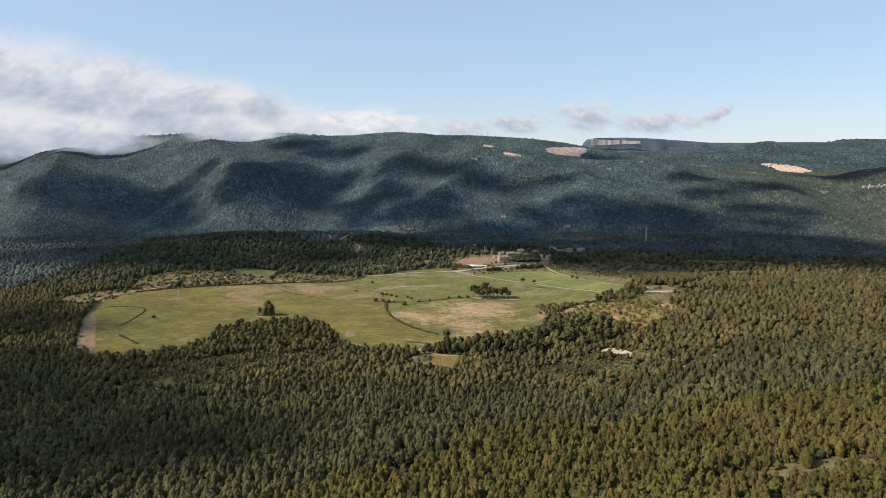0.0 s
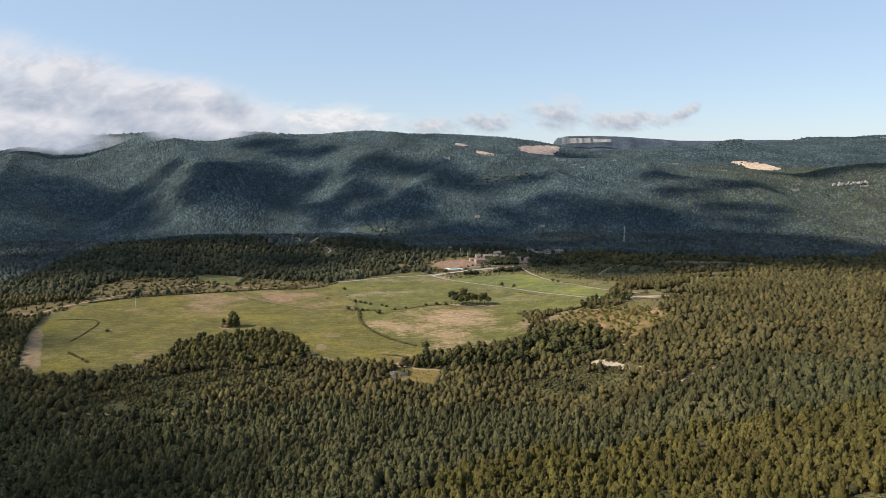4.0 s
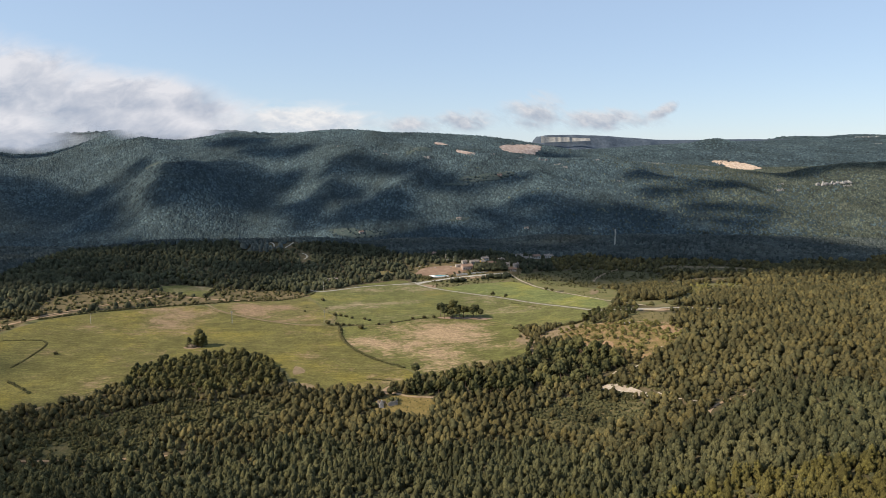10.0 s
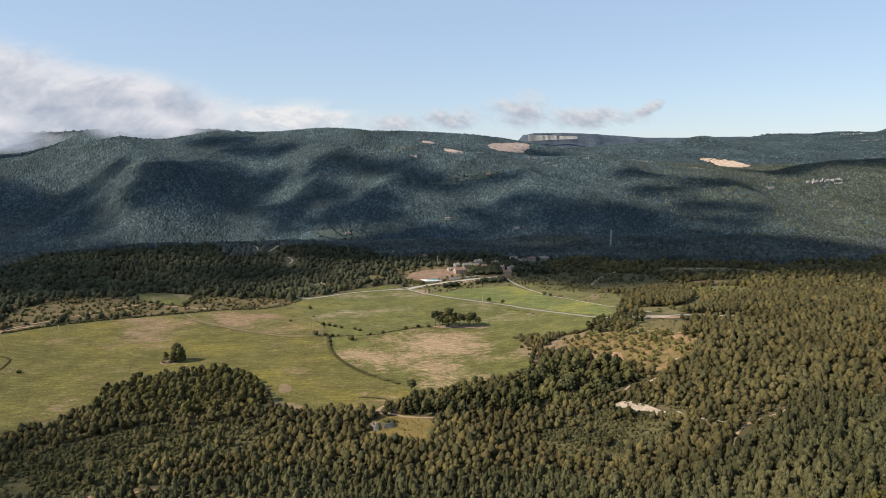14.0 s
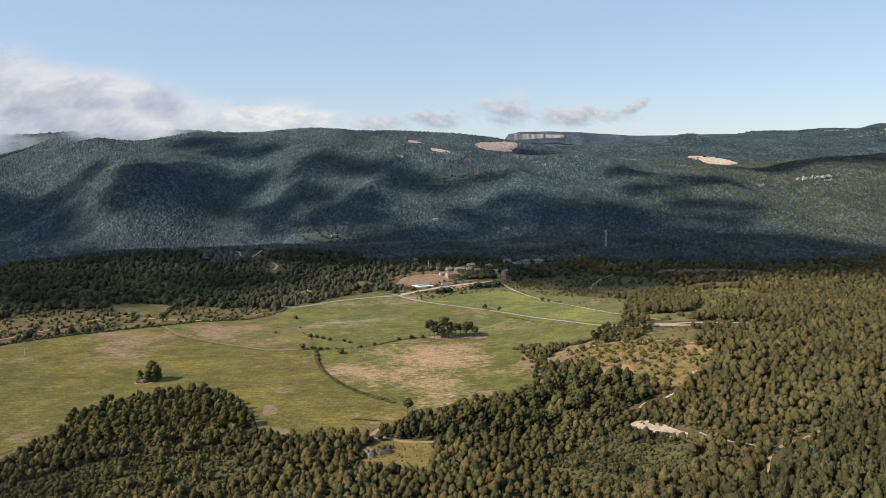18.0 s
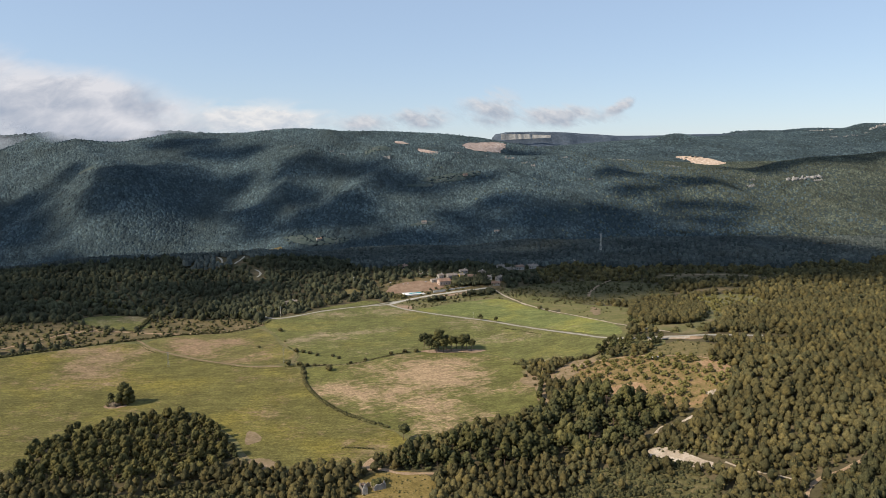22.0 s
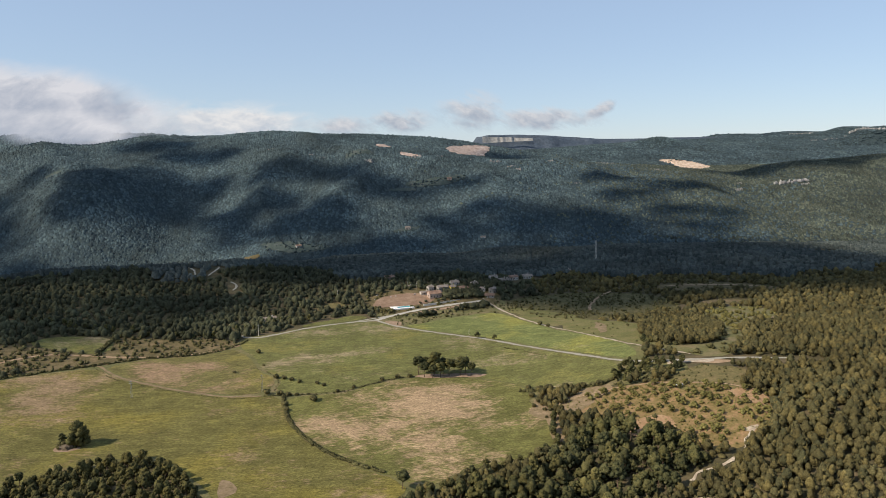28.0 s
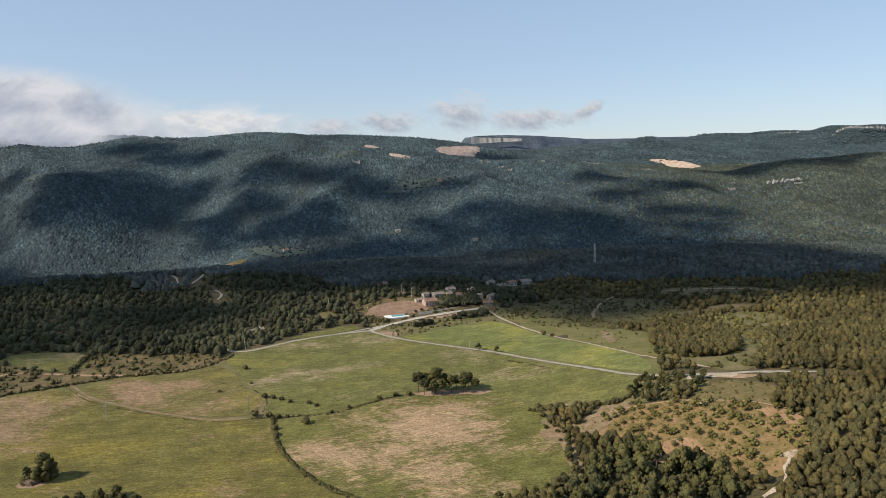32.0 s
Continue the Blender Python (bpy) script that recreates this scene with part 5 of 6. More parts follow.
undergrowth("lane_shrubs", FRONT, 3.4, 0.5, 2.0, SHRUB, "low shrubs on the bank below the hamlet lane", 0.6)
undergrowth("hamlet_trees", [(52, 908), (96, 916), (150, 930), (176, 920), (156, 896), (120, 888), (108, 890)], 5.0, 3.0, 6.6, BELT, "dark garden trees round the houses", 1.1)
undergrowth("hamlet_shrubs", VILLAGE, 4.5, 1.0, 3.0, SHRUB, "garden shrubs between the houses", 0.35)
undergrowth("meadow_bushes", MEADOW_E, 4.0, 0.8, 3.2, OLIVE, "light green young bushes in the overgrown meadow", 0.8)
undergrowth("meadow_bushes", MEADOW_S, 4.6, 0.8, 3.4, SHRUB, "scattered shrubs in rough grass", 0.5)
undergrowth("terrace_shrubs", TERRACE_E, 4.5, 0.6, 2.4, SHRUB, "shrubs on the pale terrace", 0.5)
undergrowth("heath_scrub", HEATH_W, 3.6, 0.8, 2.8, SHRUB, "shrubs beside the sandy track", 0.7)
undergrowth("yard_grass", HUT_YARD, 2.2, 0.3, 0.8, SHRUB, "tall golden weeds round the ruined hut", 0.8)

# -- the hamlet --
WHITEWASH = plain("whitewashed_wall", (0.50, 0.455, 0.395), 0.9, 0.2, 1.2, 0.35)
ROSE = plain("rose_plaster_wall", (0.46, 0.35, 0.285), 0.9, 0.2, 1.2, 0.25)
YELLOW = plain("yellow_wall", (0.72, 0.52, 0.13), 0.9, 0.2, 1.2, 0.15)
STONE = plain("grey_stone_wall", (0.33, 0.30, 0.26), 0.95, 0.2, 0.7, 0.35)
TILES = plain("brown_roof_tiles", (0.27, 0.17, 0.12), 0.9, 0.2, 0.6, 0.4)
PALE_TILES = plain("pale_roof_tiles", (0.29, 0.235, 0.19), 0.9, 0.2, 0.6, 0.35)
GLASS = plain("window_glass", (0.03, 0.035, 0.04), 0.15, 0.5, 1.0, 0.1)
WOOD = plain("weathered_wood", (0.20, 0.13, 0.08), 0.85, 0.2, 0.3, 0.35)
CONCRETE = plain("pale_concrete", (0.66, 0.61, 0.52), 0.9, 0.2, 1.5, 0.2)
STEEL = plain("galvanised_steel", (0.30, 0.31, 0.32), 0.5, 0.5, 0.5, 0.2, 0.6)
PAINT = plain("white_car_paint", (0.58, 0.58, 0.57), 0.25, 0.5, 1.0, 0.05)
RUBBER = plain("tyre_rubber", (0.03, 0.03, 0.03), 0.9, 0.2, 0.2, 0.2)
PAVING = plain("white_pool_paving", (0.78, 0.75, 0.70), 0.8, 0.2, 1.5, 0.12)
POOL = plain("pool_water", (0.06, 0.40, 0.46), 0.08, 0.5, 2.0, 0.15)


def house(x, y, w, d, h, turn, wall_mat, roof_mat, label, storeys=2):
    """A gabled house: walls, roof with eaves, chimney, door, windows with sills."""
    t = thing("house", label, "house", "", (x, y), turn, -0.3)
    h, rise = h * 0.76, d * 0.24
    bm = boxes((-w / 2, w / 2, -d / 2, d / 2, 0, h))
    for s in (-1, 1):
        a, b, c = (bm.verts.new((s * w / 2 * 0.999, yy, zz)) for yy, zz in ((-d / 2, h), (d / 2, h), (0, h + rise)))
        bm.faces.new((a, b, c) if s > 0 else (b, a, c))
    part("wall", bm, wall_mat, t)
    bm = bmesh.new()
    e, k = 0.45, 0.22
    for s in (-1, 1):
        y1, z1 = s * (d / 2 + e), h - rise * e / (d / 2)
        q = [(-w / 2 - e, 0, h + rise), (w / 2 + e, 0, h + rise), (w / 2 + e, y1, z1), (-w / 2 - e, y1, z1)]
        lo = [bm.verts.new((p[0], p[1], p[2] + 0.02)) for p in q]
        hi = [bm.verts.new((p[0], p[1], p[2] + k)) for p in q]
        bm.faces.new(hi if s < 0 else hi[::-1])
        bm.faces.new(lo[::-1] if s < 0 else lo)
        for i in range(4):
            bm.faces.new((lo[i], lo[(i + 1) % 4], hi[(i + 1) % 4], hi[i]))
    bmesh.ops.recalc_face_normals(bm, faces=bm.faces)
    roof = part("roof", bm, roof_mat, t)
    part("chimney", boxes((w * 0.2, w * 0.2 + 0.7, 0.3, 1.0, h + rise * 0.5, h + rise + 0.9), (w * 0.2 - 0.1, w * 0.2 + 0.8, 0.2, 1.1, h + rise + 0.9, h + rise + 1.05)), wall_mat, roof)
    part("door", boxes((-w * 0.12 - 0.5, -w * 0.12 + 0.5, -d / 2 - 0.05, -d / 2 + 0.1, 0.3, 2.4)), WOOD, t)
    n = max(2, int(w / 3))
    for s in range(storeys):
        for i in range(n):
            cx, z = -w / 2 + (i + 0.5) * w / n, 1.2 + s * 2.7
            if s == 0 and abs(cx + w * 0.12) < 1.1 or z + 1.3 > h:
                continue
            win = part("window", boxes((cx - 0.5, cx + 0.5, -d / 2 - 0.03, -d / 2 + 0.05, z, z + 1.25)), GLASS, t)
            part("sill", boxes((cx - 0.6, cx + 0.6, -d / 2 - 0.14, -d / 2 + 0.04, z - 0.1, z)), CONCRETE, win)
        for sx in (-1, 1):
            z = 1.2 + s * 2.7
            if z + 1.3 <= h:
                xs = sorted((sx * (w / 2 - 0.05), sx * (w / 2 + 0.03)))
                part("window", boxes((xs[0], xs[1], -0.5, 0.5, z, z + 1.25)), GLASS, t)
    return t


house(78, 884, 12, 9, 5.8, 12, ROSE, TILES, "rose plastered farmhouse with a brown tile roof")
house(70, 893, 9, 5, 3.2, 12, WHITEWASH, PALE_TILES, "low whitewashed annexe beside the farmhouse", 1)
house(77, 902, 6, 5, 5.4, 20, WHITEWASH, PALE_TILES, "narrow whitewashed house at the yard")
house(89, 900, 11, 7, 5.6, 15, STONE, PALE_TILES, "long grey stone house with a pale roof")
house(99, 898, 5.5, 6, 6.2, 10, YELLOW, PALE_TILES, "bright yellow house front in the hamlet")
house(103, 909, 8, 7, 7.0, 10, WHITEWASH, PALE_TILES, "tall pale house above the yellow one")
house(109, 896, 9, 7, 5.0, 20, STONE, TILES, "dark stone house behind the gardens")
house(122, 904, 7, 7, 6.4, 25, WHITEWASH, PALE_TILES, "two storey whitewashed house under trees")
house(129, 893, 5, 5, 4.2, -20, WHITEWASH, PALE_TILES, "small whitewashed house with a steep gable")
house(138, 887, 7, 6, 5.6, 30, STONE, PALE_TILES, "grey house beside the track")
house(131, 874, 9, 6, 3.6, -10, STONE, TILES, "low barn with a dark roof by the track", 1)
house(148, 890, 6, 5, 4.4, 10, STONE, TILES, "small stone shed in the trees", 1)
house(150, 934, 8, 6, 5.0, 12, WHITEWASH, PALE_TILES, "pale villa in the wood")
house(158, 924, 11, 7, 3.4, 18, STONE, PALE_TILES, "wide low villa with a pale roof", 1)
house(171, 932, 10, 7, 4.6, 12, WHITEWASH, TILES, "white villa with a brown roof in the wood")
house(188, 939, 12, 8, 4.0, 18, WHITEWASH, PALE_TILES, "long white villa with a pale roof", 1)
house(212, 957, 5, 4, 3.0, 0, WHITEWASH, PALE_TILES, "small white hut at the wood's edge", 1)
house(249, 980, 9, 6, 3.6, -20, WHITEWASH, PALE_TILES, "white house on the wooded slope", 1)
house(284, 579, 11, 6, 3.4, 20, WHITEWASH, PALE_TILES, "pale low farm building in the east wood", 1)
house(-75, 831, 11, 6, 3.6, 25, WHITEWASH, PALE_TILES, "low white shed among the pines by the lane", 1)
house(41, 953, 10, 7, 3.6, 10, ROSE, TILES, "reddish house in the dark wood", 1)
house(58, 914, 3.5, 3, 2.6, 0, WHITEWASH, PALE_TILES, "small white hut behind the yard", 1)
house(270, 1484, 9, 6, 3.8, 0, WHITEWASH, PALE_TILES, "pale farmhouse at the mountain's foot")
house(136, 1549, 10, 7, 5, 0, WHITEWASH, PALE_TILES, "whitewashed farmhouse on the lower slope")
house(-72, 1549, 10, 7, 5, 20, WHITEWASH, TILES, "farmhouse among mountain terraces")
house(249, 1711, 10, 8, 5, 0, ROSE, TILES, "ochre house on a mountain meadow")

# pale blocks lying in the bare yard
BLOCKS = "pale stone blocks in the yard"
block = thing("stone_block", "pale rough stone block on bare earth", "stone", BLOCKS, (23, 895), 20)
part_of("stone", lump(np.array([0, 0, 0.4]), np.array([1.1, 0.8, 0.6]), 0.15), CLIFF, block)
for x, y, a, s in ((27, 893, 70, 0.7), (36, 889, 10, 0.9), (41, 891, 130, 0.8), (20, 884, 60, 0.8), (60, 893, 30, 1.1)):
    copy_thing(block, stand(x, y, a, s, 0.2))

# pool with its deck
pool = thing("swimming_pool", "turquoise swimming pool in a white paved deck", "pool", "", (44, 860), 12)
part("deck", boxes((-11, 10, -6.2, -2.4, -0.4, 0.75), (-11, 10, 2.4, 5.6, -0.4, 0.75), (-11, -5.2, -2.4, 2.4, -0.4, 0.75), (7.6, 10, -2.4, 2.4, -0.4, 0.75)), PAVING, pool)
part("coping", boxes((-5.5, 7.9, -2.6, -2.3, 0.75, 0.83), (-5.5, 7.9, 2.3, 2.6, 0.75, 0.83), (-5.5, -5.1, -2.3, 2.3, 0.75, 0.83), (7.5, 7.9, -2.3, 2.3, 0.75, 0.83)), WHITEWASH, pool)
part("water", boxes((-5.19, 7.59, -2.39, 2.39, -0.3, 0.6)), POOL, pool)

# wall along the lane into the hamlet
garden_wall = thing("garden_wall", "pale rendered wall along the hamlet lane", "wall", "", (84, 866), 22, -0.3)
part("wall", boxes((-22, 22, -0.15, 0.15, 0, 1.9)), CONCRETE, garden_wall)
part("cap", boxes((-22.1, 22.1, -0.22, 0.22, 1.9, 2.02)), WHITEWASH, garden_wall)
for k in range(9):
    part("pier", boxes((-22 + k * 5.5 - 0.25, -22 + k * 5.5 + 0.25, -0.25, 0.25, 0, 2.15)), CONCRETE, garden_wall)

# poles, pylons and the mast
POLES = "utility poles"
pole = thing("utility_pole", "tall wooden utility pole with a crossarm", "pole", POLES, (-15, 888))
bm = bmesh.new()
bar(bm, (0, 0, -0.5), (0, 0, 10), 0.17, 0.11, 8)
part("pole", bm, CONCRETE, pole)
part("crossarm", boxes((-1.1, 1.1, -0.07, 0.07, 9.3, 9.45)), STEEL, pole)
for x in (-1.0, 0.0, 1.0):
    bm = bmesh.new()
    bar(bm, (x, 0, 9.45), (x, 0, 9.8), 0.07, 0.05, 6)
    part("insulator", bm, GLASS, pole)
for x, y, a in ((64, 906, 40), (-80, 780, 20), (82, 742, 90), (56, 918, 10), (-250, 640, 30)):
    copy_thing(pole, stand(x, y, a, 0.55 if x == 82 else 0.9, 0))


def trellis(bm, w0, w1, z0, z1, levels, r):
    corner = [(-1, -1), (1, -1), (1, 1), (-1, 1)]
    at = [[(cx * (w0 + (w1 - w0) * k / levels) / 2, cy * (w0 + (w1 - w0) * k / levels) / 2, z0 + (z1 - z0) * k / levels) for cx, cy in corner] for k in range(levels + 1)]
    for k in range(levels):
        for i in range(4):
            bar(bm, at[k][i], at[k + 1][i], r, r, 4)
            bar(bm, at[k][i], at[k + 1][(i + 1) % 4], r * 0.6, r * 0.6, 4)
            bar(bm, at[k + 1][i], at[k + 1][(i + 1) % 4], r * 0.6, r * 0.6, 4)


PYLONS = "lattice pylons in the fields"
pylon = thing("lattice_pylon", "slim steel lattice power pylon in the crop", "pylon", PYLONS, (-144, 657))
bm = bmesh.new()
trellis(bm, 1.0, 0.4, -0.3, 10.5, 9, 0.028)
part("mast", bm, STEEL, pylon)
for z, l in ((9.0, 1.3), (10.2, 1.0)):
    bm = bmesh.new()
    bar(bm, (-l, 0, z), (l, 0, z), 0.06, 0.06, 4)
    bar(bm, (-l, 0, z), (0, 0, z + 0.5), 0.035, 0.035, 4)
    bar(bm, (l, 0, z), (0, 0, z + 0.5), 0.035, 0.035, 4)
    arm = part("arm", bm, STEEL, pylon)
    for x in (-l, l):
        bm = bmesh.new()
        bar(bm, (x, 0, z - 0.5), (x, 0, z), 0.06, 0.04, 6)
        part("insulator", bm, GLASS, arm)
copy_thing(pylon, stand(-67, 649, 10, 1, 0))

mast = thing("radio_mast", "tall pale steel lattice radio mast", "mast", "", (306, 1032))
bm = bmesh.new()
trellis(bm, 2.0, 0.9, -0.3, 27, 14, 0.11)
part("tower", bm, CONCRETE, mast)
for z in (20.5, 23.5, 26.3):
    bm = bmesh.new()
    trellis(bm, 2.6, 2.6, z, z + 0.5, 1, 0.06)
    part("platform", bm, STEEL, mast)
for x, y, z in ((1.4, 0, 21.2), (-1.4, 0.2, 24.2), (0, -1.4, 25.5), (0.3, 1.4, 22.8)):
    bm = bmesh.new()
    bar(bm, (x, y, z), (x, y, z + 2.2), 0.2, 0.2, 8)
    part("antenna", bm, WHITEWASH, mast)
bm = bmesh.new()
bar(bm, (0, 0, 27), (0, 0, 31), 0.06, 0.03, 6)
part("rod", bm, STEEL, mast)

# the ruined hut by the track
ruin = thing("ruined_hut", "roofless ruined stone hut with a white gable end", "ruin", "", (-16, 472), 12, -0.2)
HUT_WHITE = plain("peeling_whitewash", (0.58, 0.52, 0.44), 0.9, 0.2, 0.6, 0.5)
HUT_STONE = plain("weathered_rubble_wall", (0.27, 0.225, 0.175), 0.95, 0.2, 0.5, 0.5)


def ragged_wall(x0, y0, x1, y1, thick, heights):
    """A broken wall from point to point, its top uneven."""
    bm, n = bmesh.new(), len(heights)
    way = Vector((x1 - x0, y1 - y0, 0))
    side = Vector((-way.y, way.x, 0)).normalized() * thick / 2
    rows = []
    for i, h in enumerate(heights):
        p = Vector((x0, y0, 0)) + way * i / (n - 1)
        rows.append([bm.verts.new(p + side), bm.verts.new(p - side), bm.verts.new(p - side * 0.8 + Vector((0, 0, h))), bm.verts.new(p + side * 0.8 + Vector((0, 0, h)))])
    for a, b in zip(rows, rows[1:]):
        for m in range(4):
            bm.faces.new((a[m], a[(m + 1) % 4], b[(m + 1) % 4], b[m]))
    bm.faces.new(rows[0][::-1])
    bm.faces.new(rows[-1])
    bmesh.ops.recalc_face_normals(bm, faces=bm.faces)
    return bm


part("gable", ragged_wall(-4.0, -3.0, -1.6, -3.0, 0.5, (2.6, 3.9, 5.2, 4.6, 3.0)), HUT_WHITE, ruin, "peeling whitewashed gable")
part("wall", ragged_wall(-4.0, -2.7, -4.0, 3.0, 0.5, (3.0, 3.4, 2.6, 3.8, 3.2, 2.2)), HUT_STONE, ruin)
part("wall", ragged_wall(-3.7, 3.0, 1.0, 3.0, 0.5, (3.2, 2.4, 2.9, 1.8, 2.6, 1.5)), HUT_STONE, ruin)
part("wall", ragged_wall(-1.6, -2.7, -1.2, 2.7, 0.45, (2.2, 1.4, 2.8, 1.9, 2.6)), HUT_STONE, ruin)
part("wall", ragged_wall(1.6, -1.8, 7.0, -1.6, 0.5, (2.4, 3.2, 2.9, 3.4, 2.2)), STONE, ruin, "grey stone front of the lean-to")
part("wall", ragged_wall(7.0, -1.3, 7.0, 3.0, 0.5, (3.0, 2.2, 2.7, 1.6)), STONE, ruin)
part("wall", ragged_wall(1.6, -1.4, 1.4, 3.0, 0.5, (2.6, 3.1, 2.0, 2.4)), HUT_STONE, ruin)
part("roof_slab", boxes((-3.6, -1.9, 1.1, 2.7, 2.30, 2.44)), TILES, ruin)
place(shrub("bush", "tall bush growing inside the ruined hut", 5.0, 4.6, MATURE), -13.2, 473, 0, 1)
place(shrub("bush", "bush beside the ruined hut's gable", 3.4, 3.8, MATURE), -22.5, 470, 40, 1)
place(shrub("bush", "round bush behind the ruined hut", 3.0, 3.4, SHRUB), -9.5, 477, 80, 1)

# the white car in the orchard
car = thing("car", "white car parked in the orchard", "car", "", (159, 562), 15, 0.3)
bm = boxes((-2.1, 2.1, -0.85, 0.85, 0.35, 0.95))
bmesh.ops.bevel(bm, geom=bm.edges[:], offset=0.14, segments=2, affect="EDGES")
body = part("body", bm, PAINT, car)
bm = boxes((-1.5, 1.0, -0.75, 0.75, 0.93, 1.48))
for v in bm.verts:
    if v.co.z > 1.2:
        v.co.x *= 0.72
        v.co.y *= 0.85
part("windows", bm, GLASS, car)
bm = boxes((-1.05, 0.7, -0.63, 0.63, 1.46, 1.54))
part("roof", bm, PAINT, car)
for x in (-1.35, 1.35):
    for y in (-0.82, 0.82):
        bm = bmesh.new()
        bar(bm, (x, y - 0.1, 0.33), (x, y + 0.1, 0.33), 0.33, 0.33, 14)
        wheel = part("wheel", bm, RUBBER, car)
        bm = bmesh.new()
        bar(bm, (x, y - 0.12, 0.33), (x, y + 0.12, 0.33), 0.19, 0.19, 10)
        part("rim", bm, STEEL, wheel)

# -- quarries, terraces and crags of the mountain --
QUARRY_TAN = earth("pale_quarry_rock", (0.34, 0.23, 0.155), (0.54, 0.40, 0.285), (0.74, 0.61, 0.48), 9.0, 2.5, 0.8)
QUARRY_PINK = earth("pink_quarry_rock", (0.22, 0.158, 0.13), (0.34, 0.26, 0.215), (0.50, 0.42, 0.365), 9.0, 2.5, 0.8)
patch("quarry_1", QUARRIES[0], QUARRY_PINK, "pink bare quarry floor under the brow", "quarry", 1.2, 14, 5)
patch("quarry_2", QUARRIES[1], QUARRY_TAN, "pale orange quarry floor on the far plateau", "quarry", 1.2, 14, 9)
patch("quarry_3", QUARRIES[2], QUARRY_PINK, "small reddish quarry near the skyline", "quarry", 1.2, 10, 3)
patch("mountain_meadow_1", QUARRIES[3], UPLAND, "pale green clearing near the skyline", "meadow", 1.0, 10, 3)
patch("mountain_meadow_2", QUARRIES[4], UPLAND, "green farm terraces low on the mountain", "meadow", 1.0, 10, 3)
# darker scrub tones stand in for the shade on this red field
patch("mountain_meadow_3", QUARRIES[5], SCRUB, "bare reddish field at the mountain's foot, darkened as if shaded", "bare soil", 1.0, 10, 2)
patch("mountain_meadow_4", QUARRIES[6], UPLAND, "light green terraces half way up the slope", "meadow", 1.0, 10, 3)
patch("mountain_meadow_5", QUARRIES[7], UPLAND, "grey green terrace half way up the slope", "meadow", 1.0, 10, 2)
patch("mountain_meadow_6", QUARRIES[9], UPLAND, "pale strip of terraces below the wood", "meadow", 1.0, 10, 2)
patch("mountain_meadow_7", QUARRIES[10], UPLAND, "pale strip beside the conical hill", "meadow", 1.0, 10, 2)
patch("quarry_4", QUARRIES[8], QUARRY_PINK, "bare pinkish scar near the skyline", "quarry", 1.2, 8, 2)


def quarry_face(x, y, turn, length, depth, rise, material, label):
    """A worked slope of bare rock with shallow benches, fading out at both ends."""
    t = thing("quarry_face", label, "rock face", "", (x, y), turn)
    nx, ny = 60, 16
    u, v = np.meshgrid(np.linspace(-1, 1, nx), np.linspace(0, 1, ny))
    px, py = u * length / 2, v * depth
    up = np.clip(1 - np.abs(u) ** 2.5, 0, 1) * rise * (0.85 + 0.15 * wave(px, py, 14, 81))
    bench = 0.6 * v + 0.4 * np.floor(v * 3.999) / 3
    ii = np.arange(nx * ny).reshape(ny, nx)
    q = np.stack([ii[:-1, :-1], ii[:-1, 1:], ii[1:, 1:], ii[1:, :-1]], -1).reshape(-1, 4)
    part_of("benches", (np.stack([px, py + 3 * wave(px, py, 9, 82), up * bench - 2 + 0.8 * wave(px, py, 5, 83)], -1).reshape(-1, 3), q), material, t)
    back = np.stack([px, depth + v * 30, up * (1 - v) - 2 * v - 2], -1).reshape(-1, 3)
    part_of("spoil_bank", (back, q), FLOOR, t)
    return t


quarry_face(1170, 2330, 20, 130, 60, 22, QUARRY_TAN, "stepped pale orange rock face of the quarry")
quarry_face(348, 1950, 24, 110, 40, 7, QUARRY_PINK, "stepped pale pink rock face below the brow")

CRAGS = "limestone crags on the mountain"
CRAG_STONE = earth("grey_crag_limestone", (0.13, 0.13, 0.125), (0.20, 0.195, 0.185), (0.31, 0.29, 0.265), 7.0, 2.0, 0.8)
crags = []
for _ in range(4):
    c = tagged(new("limestone_crag"), "pale limestone crag standing out of the wood", "crag", CRAGS)
    bits = []
    for k in range(9):
        w, h = rng.uniform(2.0, 4.8), rng.uniform(3.5, 8)
        v, f = lump(np.array([rng.uniform(-16, 16), rng.uniform(-4, 4), h * 0.4]), np.array([w, w * 0.7, h]), 0.32)
        bits.append((v, f))
    for bit in bits:
        part_of("outcrop", bit, CRAG_STONE, c)
    crags.append(c)
crag_spots = [(80, 1808, 0.9), (195, 1824, 0.7), (375, 1796, 0.9), (405, 1776, 0.8), (420, 1768, 0.7), (315, 1804, 0.6), (-20, 1862, 0.5), (-50, 1876, 0.6), (858, 2290, 0.9), (880, 2300, 0.9),
              (968, 2175, 1.0), (985, 2170, 1.0), (954, 1728, 0.9), (970, 1754, 0.9), (849, 2293, 1.0), (966, 2173, 1.0), (1129, 1722, 0.8), (540, 1705, 0.6), (248, 1812, 0.6), (278, 1798, 0.6),
              (520, 1830, 0.6), (-140, 1938, 0.6), (300, 1830, 0.5), (760, 1840, 0.5), (2110, 2950, 1.2), (2150, 2930, 1.4), (2190, 2925, 1.2), (2240, 2920, 1.5), (2320, 2900, 1.6), (2380, 2890, 1.8), (2440, 2880, 1.6)]
for k, (x, y, s) in enumerate(crag_spots):
    if k < 4:
        crags[k].matrix_world = stand(x, y, k * 20 - 30, s, -3.0 * s)
    else:
        copy_thing(crags[k % 4], stand(x, y, k * 31 % 60 - 30, s, -3.0 * s))

